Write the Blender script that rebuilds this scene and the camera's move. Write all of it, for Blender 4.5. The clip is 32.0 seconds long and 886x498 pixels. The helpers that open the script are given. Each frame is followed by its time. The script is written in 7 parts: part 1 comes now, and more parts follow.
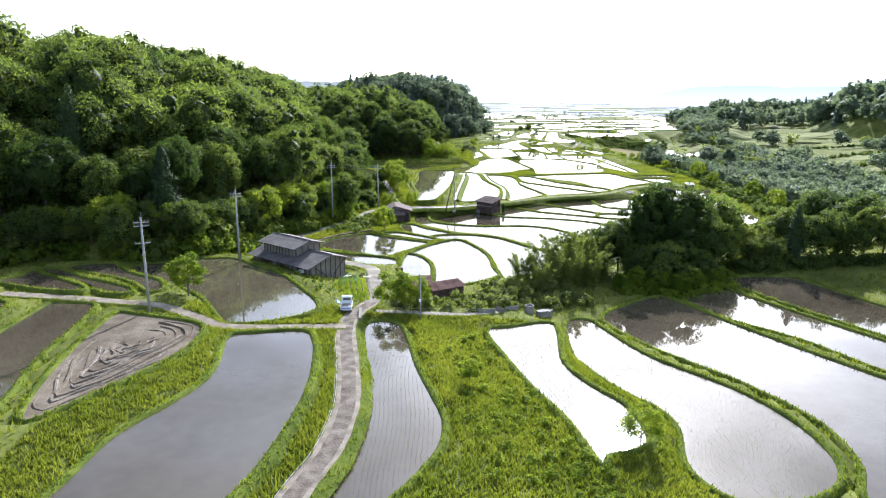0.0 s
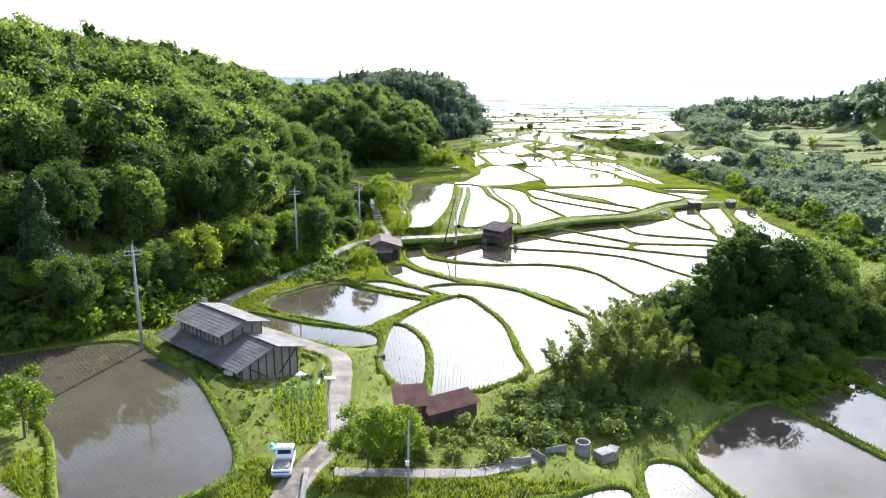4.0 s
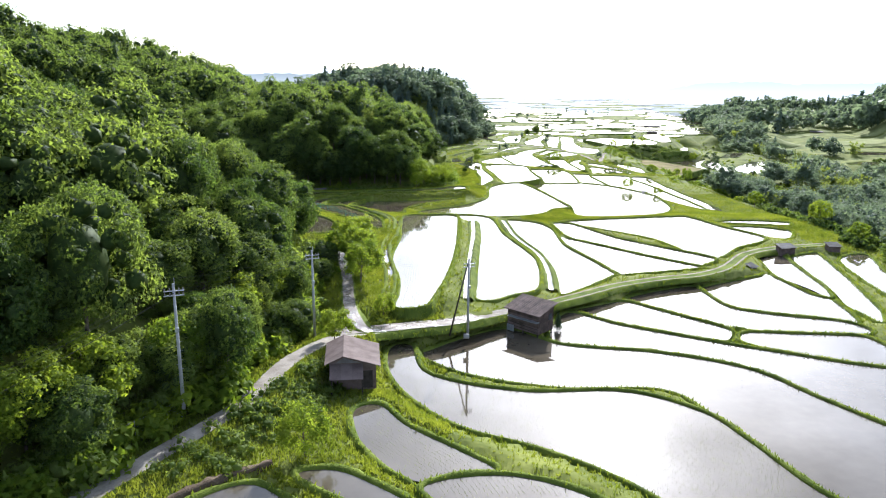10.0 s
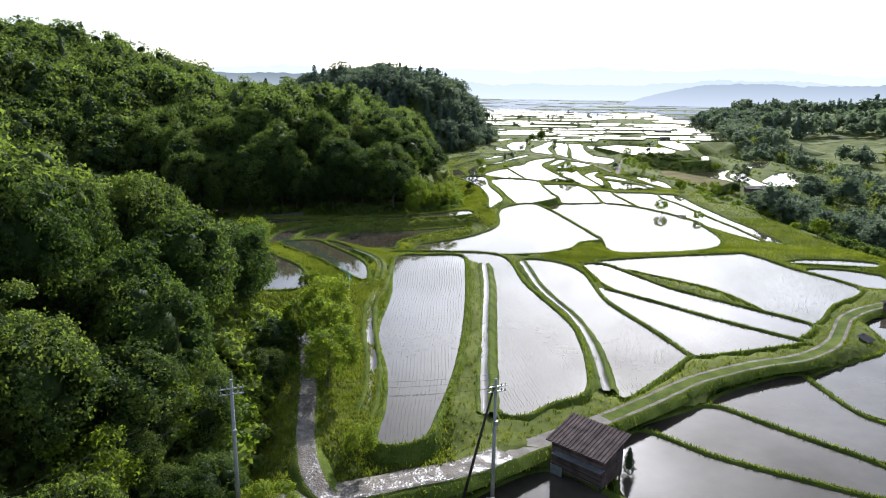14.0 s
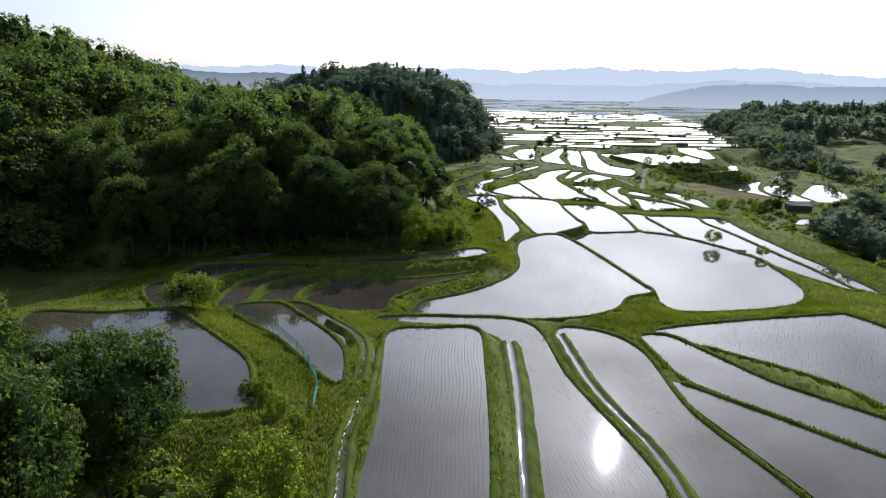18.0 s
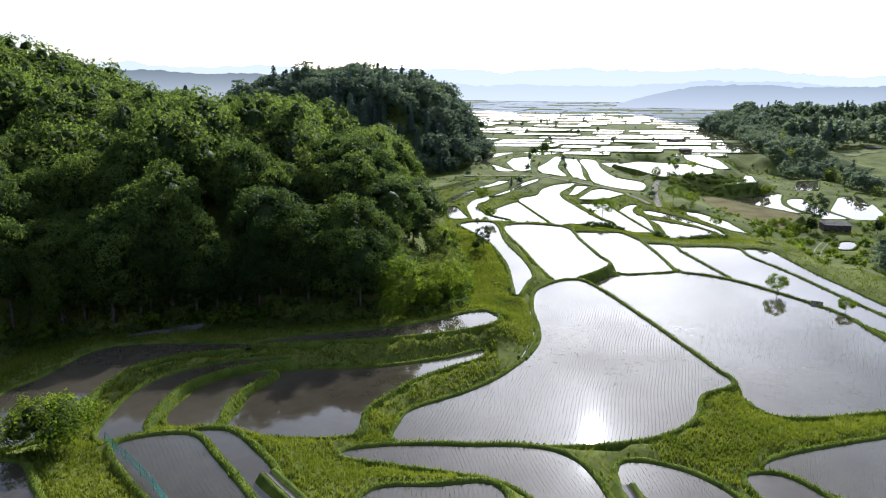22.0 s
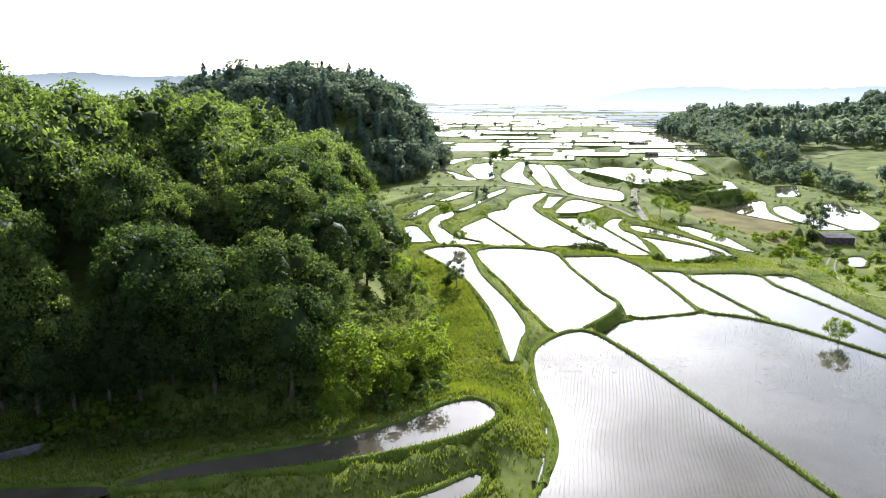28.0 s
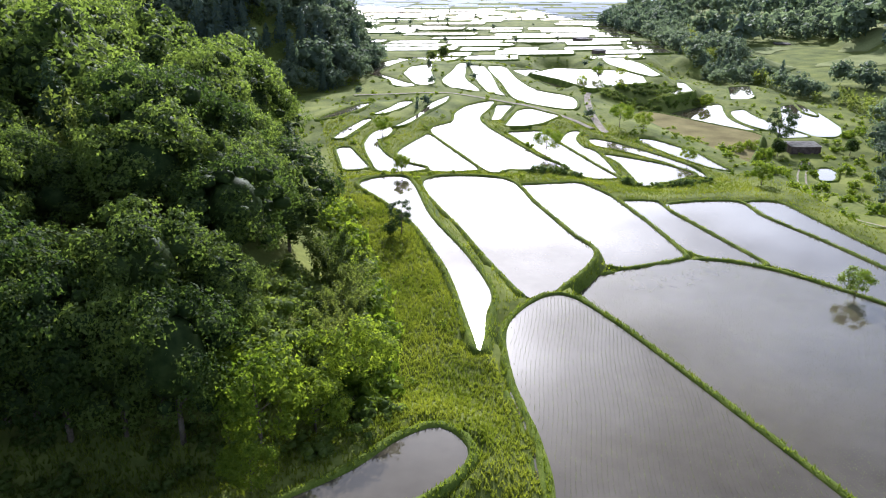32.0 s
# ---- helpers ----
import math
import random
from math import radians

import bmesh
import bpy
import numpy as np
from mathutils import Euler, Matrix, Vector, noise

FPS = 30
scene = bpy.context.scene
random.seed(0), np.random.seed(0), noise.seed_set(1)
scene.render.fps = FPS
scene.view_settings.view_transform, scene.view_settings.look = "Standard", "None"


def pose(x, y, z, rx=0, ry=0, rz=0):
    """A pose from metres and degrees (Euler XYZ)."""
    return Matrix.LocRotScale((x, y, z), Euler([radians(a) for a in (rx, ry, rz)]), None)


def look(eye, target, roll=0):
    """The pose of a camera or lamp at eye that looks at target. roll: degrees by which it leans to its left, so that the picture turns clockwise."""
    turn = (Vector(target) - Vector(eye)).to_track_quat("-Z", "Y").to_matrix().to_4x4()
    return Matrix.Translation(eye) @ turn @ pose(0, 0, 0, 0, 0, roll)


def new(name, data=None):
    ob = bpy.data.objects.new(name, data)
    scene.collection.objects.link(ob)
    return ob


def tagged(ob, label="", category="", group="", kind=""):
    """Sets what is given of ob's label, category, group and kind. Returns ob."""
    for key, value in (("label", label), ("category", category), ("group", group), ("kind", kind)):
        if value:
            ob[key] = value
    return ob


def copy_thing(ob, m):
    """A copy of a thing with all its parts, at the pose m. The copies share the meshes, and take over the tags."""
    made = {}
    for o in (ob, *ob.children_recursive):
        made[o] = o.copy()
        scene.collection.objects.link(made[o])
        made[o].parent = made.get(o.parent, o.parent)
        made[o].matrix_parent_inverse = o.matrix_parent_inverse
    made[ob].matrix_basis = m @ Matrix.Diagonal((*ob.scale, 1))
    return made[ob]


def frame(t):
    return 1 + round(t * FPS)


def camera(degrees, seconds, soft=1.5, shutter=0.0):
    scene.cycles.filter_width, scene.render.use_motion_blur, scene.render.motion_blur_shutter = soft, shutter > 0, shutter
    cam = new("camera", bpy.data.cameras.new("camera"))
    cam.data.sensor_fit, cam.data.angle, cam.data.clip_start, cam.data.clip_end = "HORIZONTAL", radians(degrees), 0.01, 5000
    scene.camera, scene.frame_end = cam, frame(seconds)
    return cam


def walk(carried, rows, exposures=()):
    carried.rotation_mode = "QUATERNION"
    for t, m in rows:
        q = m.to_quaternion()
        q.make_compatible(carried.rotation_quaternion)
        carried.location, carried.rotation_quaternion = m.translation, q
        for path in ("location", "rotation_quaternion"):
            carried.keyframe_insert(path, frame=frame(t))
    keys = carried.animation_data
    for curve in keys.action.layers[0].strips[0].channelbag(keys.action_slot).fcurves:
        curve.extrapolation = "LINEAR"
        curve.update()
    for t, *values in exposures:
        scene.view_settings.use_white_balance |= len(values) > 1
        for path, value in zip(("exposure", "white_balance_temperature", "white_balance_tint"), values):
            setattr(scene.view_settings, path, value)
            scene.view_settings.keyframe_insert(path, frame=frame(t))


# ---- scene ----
cam = camera(64.6, 32.0, soft=1.1)
METRES, EYE, TILT, LEAN, TURN = 275.0, 33.75, -13.0, 0.0, 0.0
ROWS = [
    (0.0, 0.0, 0.0, 0.0, 0.0, 0.0, 0.0),
    (0.5, -0.0005, 0.018, 0.0045, -0.07, -0.09, -0.01),
    (1.0, -0.0008, 0.0358, 0.0089, -0.13, -0.16, -0.02),
    (1.5, -0.001, 0.0533, 0.0134, -0.17, -0.21, -0.04),
    (2.0, -0.0012, 0.071, 0.018, -0.21, -0.24, -0.07),
    (2.5, -0.0015, 0.0886, 0.0225, -0.24, -0.27, -0.07),
    (3.0, -0.0018, 0.1058, 0.027, -0.27, -0.3, -0.08),
    (3.5, -0.0021, 0.1231, 0.0314, -0.33, -0.31, -0.09),
    (5.5, -0.0037, 0.1925, 0.0488, -0.52, -0.36, -0.13),
    (6.0, -0.0039, 0.2098, 0.053, -0.54, -0.36, -0.14),
    (6.5, -0.0044, 0.2272, 0.057, -0.59, -0.36, -0.16),
    (7.0, -0.0048, 0.2443, 0.061, -0.64, -0.38, -0.2),
    (7.5, -0.005, 0.2613, 0.0651, -0.66, -0.41, -0.22),
    (8.0, -0.0052, 0.2782, 0.0692, -0.7, -0.44, -0.25),
    (8.5, -0.0058, 0.2956, 0.0733, -0.77, -0.45, -0.29),
    (9.0, -0.0061, 0.3129, 0.0774, -0.8, -0.48, -0.3),
    (9.5, -0.0063, 0.3302, 0.0816, -0.82, -0.51, -0.3),
    (10.0, -0.0064, 0.3472, 0.0858, -0.83, -0.54, -0.28),
    (10.5, -0.0071, 0.3646, 0.0902, -0.91, -0.58, -0.39),
    (11.0, -0.0073, 0.3816, 0.0944, -0.94, -0.59, -0.45),
    (11.5, -0.0075, 0.3987, 0.0984, -0.97, -0.6, -0.44),
    (12.0, -0.0078, 0.4156, 0.1025, -1.0, -0.6, -0.45),
    (12.5, -0.0081, 0.4328, 0.1066, -1.02, -0.56, -0.46),
    (13.0, -0.0085, 0.45, 0.1111, -1.07, -0.54, -0.52),
    (13.5, -0.0089, 0.4672, 0.1156, -1.1, -0.53, -0.53),
    (14.0, -0.0094, 0.4846, 0.12, -1.14, -0.54, -0.54),
    (14.5, -0.0098, 0.5017, 0.1246, -1.17, -0.55, -0.58),
    (16.5, -0.0112, 0.5706, 0.1417, -1.25, -0.52, -0.66),
    (17.0, -0.0116, 0.5879, 0.1462, -1.26, -0.51, -0.59),
    (17.5, -0.0118, 0.605, 0.151, -1.27, -0.54, -0.58),
    (18.0, -0.0124, 0.6224, 0.1556, -1.27, -0.55, -0.53),
    (18.5, -0.0127, 0.6397, 0.1602, -1.75, -0.56, -0.41),
    (19.0, -0.0132, 0.6567, 0.1649, -2.73, -0.57, -0.17),
    (19.5, -0.0137, 0.674, 0.1691, -3.29, -0.55, -0.0),
    (20.0, -0.0141, 0.6914, 0.1734, -3.6, -0.53, 0.09),
    (20.5, -0.0146, 0.7086, 0.1779, -3.25, -0.55, 0.01),
    (21.0, -0.0149, 0.7256, 0.1822, -2.95, -0.55, -0.04),
    (21.5, -0.0151, 0.7428, 0.1864, -2.75, -0.53, -0.09),
    (22.0, -0.0155, 0.7602, 0.1906, -2.61, -0.52, -0.12),
    (22.5, -0.0161, 0.7778, 0.1947, -2.52, -0.49, -0.14),
    (23.0, -0.0165, 0.7952, 0.1989, -2.4, -0.47, -0.12),
    (23.5, -0.0168, 0.8118, 0.2037, -2.37, -0.27, -0.13),
    (24.0, -0.0171, 0.8256, 0.2074, -2.37, -0.23, -0.11),
    (24.5, -0.0172, 0.8362, 0.2103, -2.41, -0.2, -0.06),
    (25.0, -0.0173, 0.8441, 0.2125, -2.89, -0.24, 0.06),
    (25.5, -0.0173, 0.8507, 0.2129, -3.75, -0.23, 0.31),
    (27.5, -0.0168, 0.8778, 0.2106, -6.31, -0.33, 0.91),
    (28.0, -0.0164, 0.8868, 0.2125, -6.61, -0.28, 0.95),
    (28.5, -0.016, 0.8957, 0.2148, -7.11, -0.26, 1.04),
    (29.0, -0.0153, 0.9055, 0.2173, -7.97, -0.27, 1.23),
    (29.5, -0.0146, 0.9158, 0.22, -9.04, -0.31, 1.47),
    (30.0, -0.0134, 0.9253, 0.2216, -9.95, -7.14, 1.87),
    (30.5, -0.0126, 0.9367, 0.2255, -10.99, -8.69, 1.89),
    (31.0, -0.0115, 0.9476, 0.2281, -11.85, -8.73, 2.13),
    (31.5, -0.0102, 0.9588, 0.2309, -11.87, -8.74, 2.1),
    (32.0, -0.0087, 0.9699, 0.2336, -11.85, -8.67, 2.11),
]
EXPOSURES = [(0.0, 1.3, 5580, 13), (3.0, 1.5, 5600, 12), (9.0, 1.46, 5600, 12), (11.0, 1.25, 5600, 12), (13.5, 0.72, 5600, 12), (17.0, 0.0, 5450, 13), (21.0, 0.22, 5450, 13), (23.5, 0.8, 5600, 12), (25.5, 1.1, 5650, 12), (29.4, 1.2, 5650, 12), (30.4, 0.97, 5560, 15), (32.0, 1.02, 5560, 15)]
walk(cam, [(t, pose(0, 0, EYE, TILT, LEAN, TURN) @ pose(METRES * x, METRES * y, METRES * z, 90 + pitch, roll, yaw)) for t, x, y, z, yaw, pitch, roll in ROWS], EXPOSURES)

# ---- daylight: hazy sun ahead and to the right ----
SUN_EL, SUN_AZ = 28.3, 16.0
world = bpy.data.worlds.new("sky")
scene.world = world
world.use_nodes = True
wn = world.node_tree.nodes
sky = wn.new("ShaderNodeTexSky")
sky.sky_type, sky.sun_disc = "NISHITA", False
sky.sun_elevation, sky.sun_rotation = radians(SUN_EL), radians(SUN_AZ)
sky.air_density, sky.dust_density, sky.ozone_density = 1.0, 1.9, 1.5
wn["Background"].inputs[1].default_value = 0.15
# thin broken cloud sheet, seen in perspective towards the horizon
coord, split, lift = wn.new("ShaderNodeTexCoord"), wn.new("ShaderNodeSeparateXYZ"), wn.new("ShaderNodeMath")
lift.operation = "ADD"
lift.inputs[1].default_value = 0.16
world.node_tree.links.new(coord.outputs["Generated"], split.inputs[0])
world.node_tree.links.new(split.outputs[2], lift.inputs[0])
sheet = wn.new("ShaderNodeVectorMath")
sheet.operation = "DIVIDE"
world.node_tree.links.new(coord.outputs["Generated"], sheet.inputs[0])
world.node_tree.links.new(lift.outputs[0], sheet.inputs[1])
cloud, tone = wn.new("ShaderNodeTexNoise"), wn.new("ShaderNodeMapRange")
cloud.inputs["Scale"].default_value, cloud.inputs["Detail"].default_value, cloud.inputs["Roughness"].default_value = 1.9, 6.0, 0.56
tone.inputs["From Min"].default_value, tone.inputs["From Max"].default_value = 0.36, 0.64
tone.inputs["To Min"].default_value, tone.inputs["To Max"].default_value = 0.66, 1.28
# the sheet smooths out towards the horizon
steady = wn.new("ShaderNodeMapRange")
steady.inputs["From Min"].default_value, steady.inputs["From Max"].default_value = 0.1, 0.32
world.node_tree.links.new(split.outputs[2], steady.inputs["Value"])
blend = wn.new("ShaderNodeMix")
blend.inputs[2].default_value = 0.97
world.node_tree.links.new(steady.outputs[0], blend.inputs[0])
world.node_tree.links.new(sheet.outputs[0], cloud.inputs["Vector"])
world.node_tree.links.new(cloud.outputs[0], tone.inputs["Value"])
world.node_tree.links.new(tone.outputs[0], blend.inputs[3])
# bright aureole of the sun in thin cloud
SUN_WAY = (math.sin(radians(SUN_AZ)) * math.cos(radians(SUN_EL)), math.cos(radians(SUN_AZ)) * math.cos(radians(SUN_EL)), math.sin(radians(SUN_EL)))
toward, sharp, glare = wn.new("ShaderNodeVectorMath"), wn.new("ShaderNodeMath"), wn.new("ShaderNodeMath")
toward.operation, sharp.operation, glare.operation = "DOT_PRODUCT", "POWER", "MULTIPLY_ADD"
toward.inputs[1].default_value, sharp.inputs[1].default_value, glare.inputs[1].default_value, glare.inputs[2].default_value = SUN_WAY, 420.0, 0.9, 1.0
world.node_tree.links.new(coord.outputs["Generated"], toward.inputs[0])
world.node_tree.links.new(toward.outputs["Value"], sharp.inputs[0])
world.node_tree.links.new(sharp.outputs[0], glare.inputs[0])
lit = wn.new("ShaderNodeMath")
lit.operation = "MULTIPLY"
world.node_tree.links.new(blend.outputs[0], lit.inputs[0])
world.node_tree.links.new(glare.outputs[0], lit.inputs[1])
veil = wn.new("ShaderNodeVectorMath")
veil.operation = "SCALE"
pale = wn.new("ShaderNodeHueSaturation")
pale.inputs["Saturation"].default_value = 0.62
world.node_tree.links.new(sky.outputs[0], pale.inputs["Color"])
world.node_tree.links.new(pale.outputs[0], veil.inputs[0])
world.node_tree.links.new(lit.outputs[0], veil.inputs["Scale"])
haze = wn.new("ShaderNodeVectorMath")
haze.operation = "MULTIPLY_ADD"
haze.inputs[1].default_value, haze.inputs[2].default_value = (0.85, 0.85, 0.85), (0.3, 0.32, 0.34)
world.node_tree.links.new(veil.outputs[0], haze.inputs[0])
world.node_tree.links.new(haze.outputs[0], wn["Background"].inputs[0])
sun = new("sun", bpy.data.lights.new("sun", "SUN"))
sun.data.energy, sun.data.angle, sun.data.color = 4.8, radians(0.6), (1.0, 0.94, 0.84)
sun.matrix_world = look(Vector(SUN_WAY) * 900, (0, 0, 0))


# ---- materials ----
def material(name, dark, light, rough=0.85, scale=1.0, fine=12.0, bump=0.3, metal=0.0, spec=0.3, island=0.0, per_object=0.0, ior=1.45):
    """Two colours mixed by coarse and fine noise in world metres; island and per_object vary single pieces."""
    m = bpy.data.materials.new(name)
    m.use_nodes = True
    nt = m.node_tree
    b = nt.nodes["Principled BSDF"]
    geo = nt.nodes.new("ShaderNodeNewGeometry")
    n1, n2 = nt.nodes.new("ShaderNodeTexNoise"), nt.nodes.new("ShaderNodeTexNoise")
    n1.inputs["Scale"].default_value, n2.inputs["Scale"].default_value = scale, fine
    n1.inputs["Detail"].default_value, n2.inputs["Detail"].default_value = 4, 3
    for n in (n1, n2):
        nt.links.new(geo.outputs["Position"], n.inputs["Vector"])
    add = nt.nodes.new("ShaderNodeMath")
    add.operation = "MULTIPLY_ADD"
    add.inputs[1].default_value = 0.6
    nt.links.new(n2.outputs[0], add.inputs[0])
    sub = nt.nodes.new("ShaderNodeMath")
    sub.operation = "MULTIPLY_ADD"
    sub.inputs[1].default_value, sub.inputs[2].default_value = 1.6, -0.6
    nt.links.new(n1.outputs[0], sub.inputs[0])
    nt.links.new(sub.outputs[0], add.inputs[2])
    factor = add.outputs[0]
    for source, amount in ((geo.outputs["Random Per Island"], island), (None, per_object)):
        if amount:
            if source is None:
                source = nt.nodes.new("ShaderNodeObjectInfo").outputs["Random"]
            more = nt.nodes.new("ShaderNodeMath")
            more.operation = "MULTIPLY_ADD"
            more.inputs[1].default_value = amount
            nt.links.new(source, more.inputs[0])
            low = nt.nodes.new("ShaderNodeMath")
            low.operation = "SUBTRACT"
            low.inputs[1].default_value = amount / 2
            nt.links.new(factor, more.inputs[2])
            nt.links.new(more.outputs[0], low.inputs[0])
            factor = low.outputs[0]
    ramp = nt.nodes.new("ShaderNodeValToRGB")
    ramp.color_ramp.elements[0].color, ramp.color_ramp.elements[1].color = (*dark, 1), (*light, 1)
    ramp.color_ramp.elements[0].position, ramp.color_ramp.elements[1].position = 0.15, 0.85
    nt.links.new(factor, ramp.inputs[0])
    nt.links.new(ramp.outputs[0], b.inputs["Base Color"])
    b.inputs["Roughness"].default_value, b.inputs["Metallic"].default_value = rough, metal
    b.inputs["Specular IOR Level"].default_value, b.inputs["IOR"].default_value = spec, ior
    if bump:
        bp = nt.nodes.new("ShaderNodeBump")
        bp.inputs["Strength"].default_value, bp.inputs["Distance"].default_value = bump, 0.1
        nt.links.new(n2.outputs[0], bp.inputs["Height"])
        nt.links.new(bp.outputs[0], b.inputs["Normal"])
    return m


def leafy(name, dark, light, through_light=0.35, scale=0.12, island=0.5, per_object=0.5, rough=0.6, glow_through=(1.5, 1.45, 0.6)):
    """Foliage: a diffuse leaf that also lets light through from behind."""
    m = material(name, dark, light, rough, scale, 1.5, 0.0, island=island, per_object=per_object, spec=0.08)
    nt = m.node_tree
    b, out = nt.nodes["Principled BSDF"], nt.nodes["Material Output"]
    ramp = b.inputs["Base Color"].links[0].from_socket
    tr = nt.nodes.new("ShaderNodeBsdfTranslucent")
    warm = nt.nodes.new("ShaderNodeMix")
    warm.data_type, warm.blend_type = "RGBA", "MULTIPLY"
    warm.inputs[0].default_value = 1.0
    warm.inputs[7].default_value = (*glow_through, 1)
    nt.links.new(ramp, warm.inputs[6])
    nt.links.new(warm.outputs[2], tr.inputs[0])
    mix = nt.nodes.new("ShaderNodeMixShader")
    mix.inputs[0].default_value = through_light
    nt.links.new(b.outputs[0], mix.inputs[1])
    nt.links.new(tr.outputs[0], mix.inputs[2])
    nt.links.new(mix.outputs[0], out.inputs[0])
    return m


def water_material(name, dark, light, ripple, rough):
    """Still paddy water: calm sheets broken by patches of wind ripple."""
    m = material(name, dark, light, rough, 0.06, 0.7, 0.0, spec=0.5, ior=1.37)
    nt = m.node_tree
    b = nt.nodes["Principled BSDF"]
    geo = nt.nodes.new("ShaderNodeNewGeometry")
    n1, n2 = nt.nodes.new("ShaderNodeTexNoise"), nt.nodes.new("ShaderNodeTexNoise")
    n1.inputs["Scale"].default_value, n2.inputs["Scale"].default_value = 2.6, 0.1
    for n in (n1, n2):
        nt.links.new(geo.outputs["Position"], n.inputs["Vector"])
    wind = nt.nodes.new("ShaderNodeMapRange")
    wind.inputs["From Min"].default_value, wind.inputs["From Max"].default_value = 0.46, 0.66
    wind.inputs["To Min"].default_value, wind.inputs["To Max"].default_value = 0.06, 1.0
    nt.links.new(n2.outputs[0], wind.inputs["Value"])
    mul = nt.nodes.new("ShaderNodeMath")
    mul.operation = "MULTIPLY"
    nt.links.new(n1.outputs[0], mul.inputs[0])
    nt.links.new(wind.outputs[0], mul.inputs[1])
    bp = nt.nodes.new("ShaderNodeBump")
    bp.inputs["Strength"].default_value, bp.inputs["Distance"].default_value = ripple, 0.03
    nt.links.new(mul.outputs[0], bp.inputs["Height"])
    nt.links.new(bp.outputs[0], b.inputs["Normal"])
    return m


def wetted(m, dry, wet):
    """Lets a ground material shine where water stands in its hollows."""
    nt = m.node_tree
    b = nt.nodes["Principled BSDF"]
    geo, n, r = nt.nodes.new("ShaderNodeNewGeometry"), nt.nodes.new("ShaderNodeTexNoise"), nt.nodes.new("ShaderNodeMapRange")
    n.inputs["Scale"].default_value, n.inputs["Detail"].default_value = 0.9, 3.0
    r.inputs["From Min"].default_value, r.inputs["From Max"].default_value = 0.47, 0.54
    r.inputs["To Min"].default_value, r.inputs["To Max"].default_value = dry, wet
    nt.links.new(geo.outputs["Position"], n.inputs["Vector"])
    nt.links.new(n.outputs[0], r.inputs["Value"])
    nt.links.new(r.outputs[0], b.inputs["Roughness"])
    return m


GRASS = leafy("grass", (0.070, 0.106, 0.013), (0.165, 0.205, 0.028), 0.45, 0.5, 0.2, 0.15)
ROUGH_GRASS = leafy("rough_grass", (0.075, 0.105, 0.014), (0.175, 0.20, 0.033), 0.5, 0.15, 0.22, 0.0)
TURF = material("turf", (0.045, 0.068, 0.010), (0.13, 0.158, 0.026), 0.95, 0.35, 6.0, 0.9, spec=0.05)
LAND = material("land", (0.050, 0.066, 0.014), (0.160, 0.175, 0.040), 0.95, 0.09, 1.1, 1.0, spec=0.05)
LEAF = leafy("broad_leaf", (0.044, 0.076, 0.021), (0.140, 0.186, 0.048), 0.62, 0.09, 0.25, 0.8, glow_through=(1.5, 1.45, 0.65))
# Farther slope's shade put into a copy of LEAF, barely darker; no separate species.
LEAF_TONED = leafy("toned_leaf", (0.043, 0.070, 0.022), (0.140, 0.184, 0.050), 0.64, 0.09, 0.22, 0.8, glow_through=(1.42, 1.45, 0.66))
# Distance haze is put into this leaf colour: paler and bluer than LEAF.
LEAF_HAZED = leafy("hazed_leaf", (0.070, 0.098, 0.068), (0.165, 0.200, 0.125), 0.5, 0.05, 0.2, 0.4, glow_through=(1.2, 1.25, 0.9))
LEAF_FRESH = leafy("fresh_leaf", (0.085, 0.135, 0.016), (0.20, 0.255, 0.032), 0.62, 0.12, 0.3)
LEAF_DARK = leafy("conifer_needle", (0.022, 0.042, 0.020), (0.062, 0.095, 0.040), 0.25)
# Far conifer needles, with haze put into their pale blue-green colour.
NEEDLE_HAZED = leafy("hazed_needle", (0.052, 0.076, 0.062), (0.105, 0.138, 0.102), 0.35, 0.05, 0.2, glow_through=(1.1, 1.2, 0.9))
LEAF_BAMBOO = leafy("bamboo_leaf", (0.066, 0.096, 0.028), (0.17, 0.205, 0.064), 0.55, 0.12, 0.3)
# Crown cores: the shade inside a crown is put into a darker leaf colour.
LEAF_INNER_SHADE = leafy("inner_foliage_shade", (0.026, 0.046, 0.015), (0.072, 0.100, 0.030), 0.4, 1.2, 0.3, 0.2)
BARK = material("bark", (0.06, 0.045, 0.03), (0.16, 0.13, 0.10), 0.95, 1.5, 12, 0.8)
WATER = water_material("paddy_water", (0.044, 0.036, 0.024), (0.082, 0.069, 0.049), 0.055, 0.03)
MUD = material("ploughed_mud", (0.075, 0.060, 0.042), (0.18, 0.150, 0.112), 0.9, 0.4, 4.0, 0.9, spec=0.08)
SEEDLING = leafy("rice_seedling", (0.10, 0.125, 0.065), (0.17, 0.19, 0.10), 0.5, 0.3)
CONCRETE = material("concrete_road", (0.13, 0.112, 0.092), (0.30, 0.272, 0.23), 0.95, 0.4, 5.0, 0.4, spec=0.08)
DIRT = material("dirt_road", (0.070, 0.057, 0.045), (0.205, 0.178, 0.146), 0.95, 0.8, 5.0, 0.8, spec=0.08)
MEADOW = material("meadow", (0.105, 0.125, 0.040), (0.215, 0.225, 0.088), 0.95, 0.06, 1.2, 0.6, spec=0.05)
WET_EARTH = wetted(material("wet_earth", (0.075, 0.060, 0.045), (0.19, 0.158, 0.124), 0.75, 0.5, 5.0, 0.9, spec=0.4), 0.85, 0.16)
GRAVEL = material("gravel_track", (0.13, 0.108, 0.082), (0.30, 0.262, 0.21), 0.95, 0.6, 9.0, 0.9, spec=0.05)


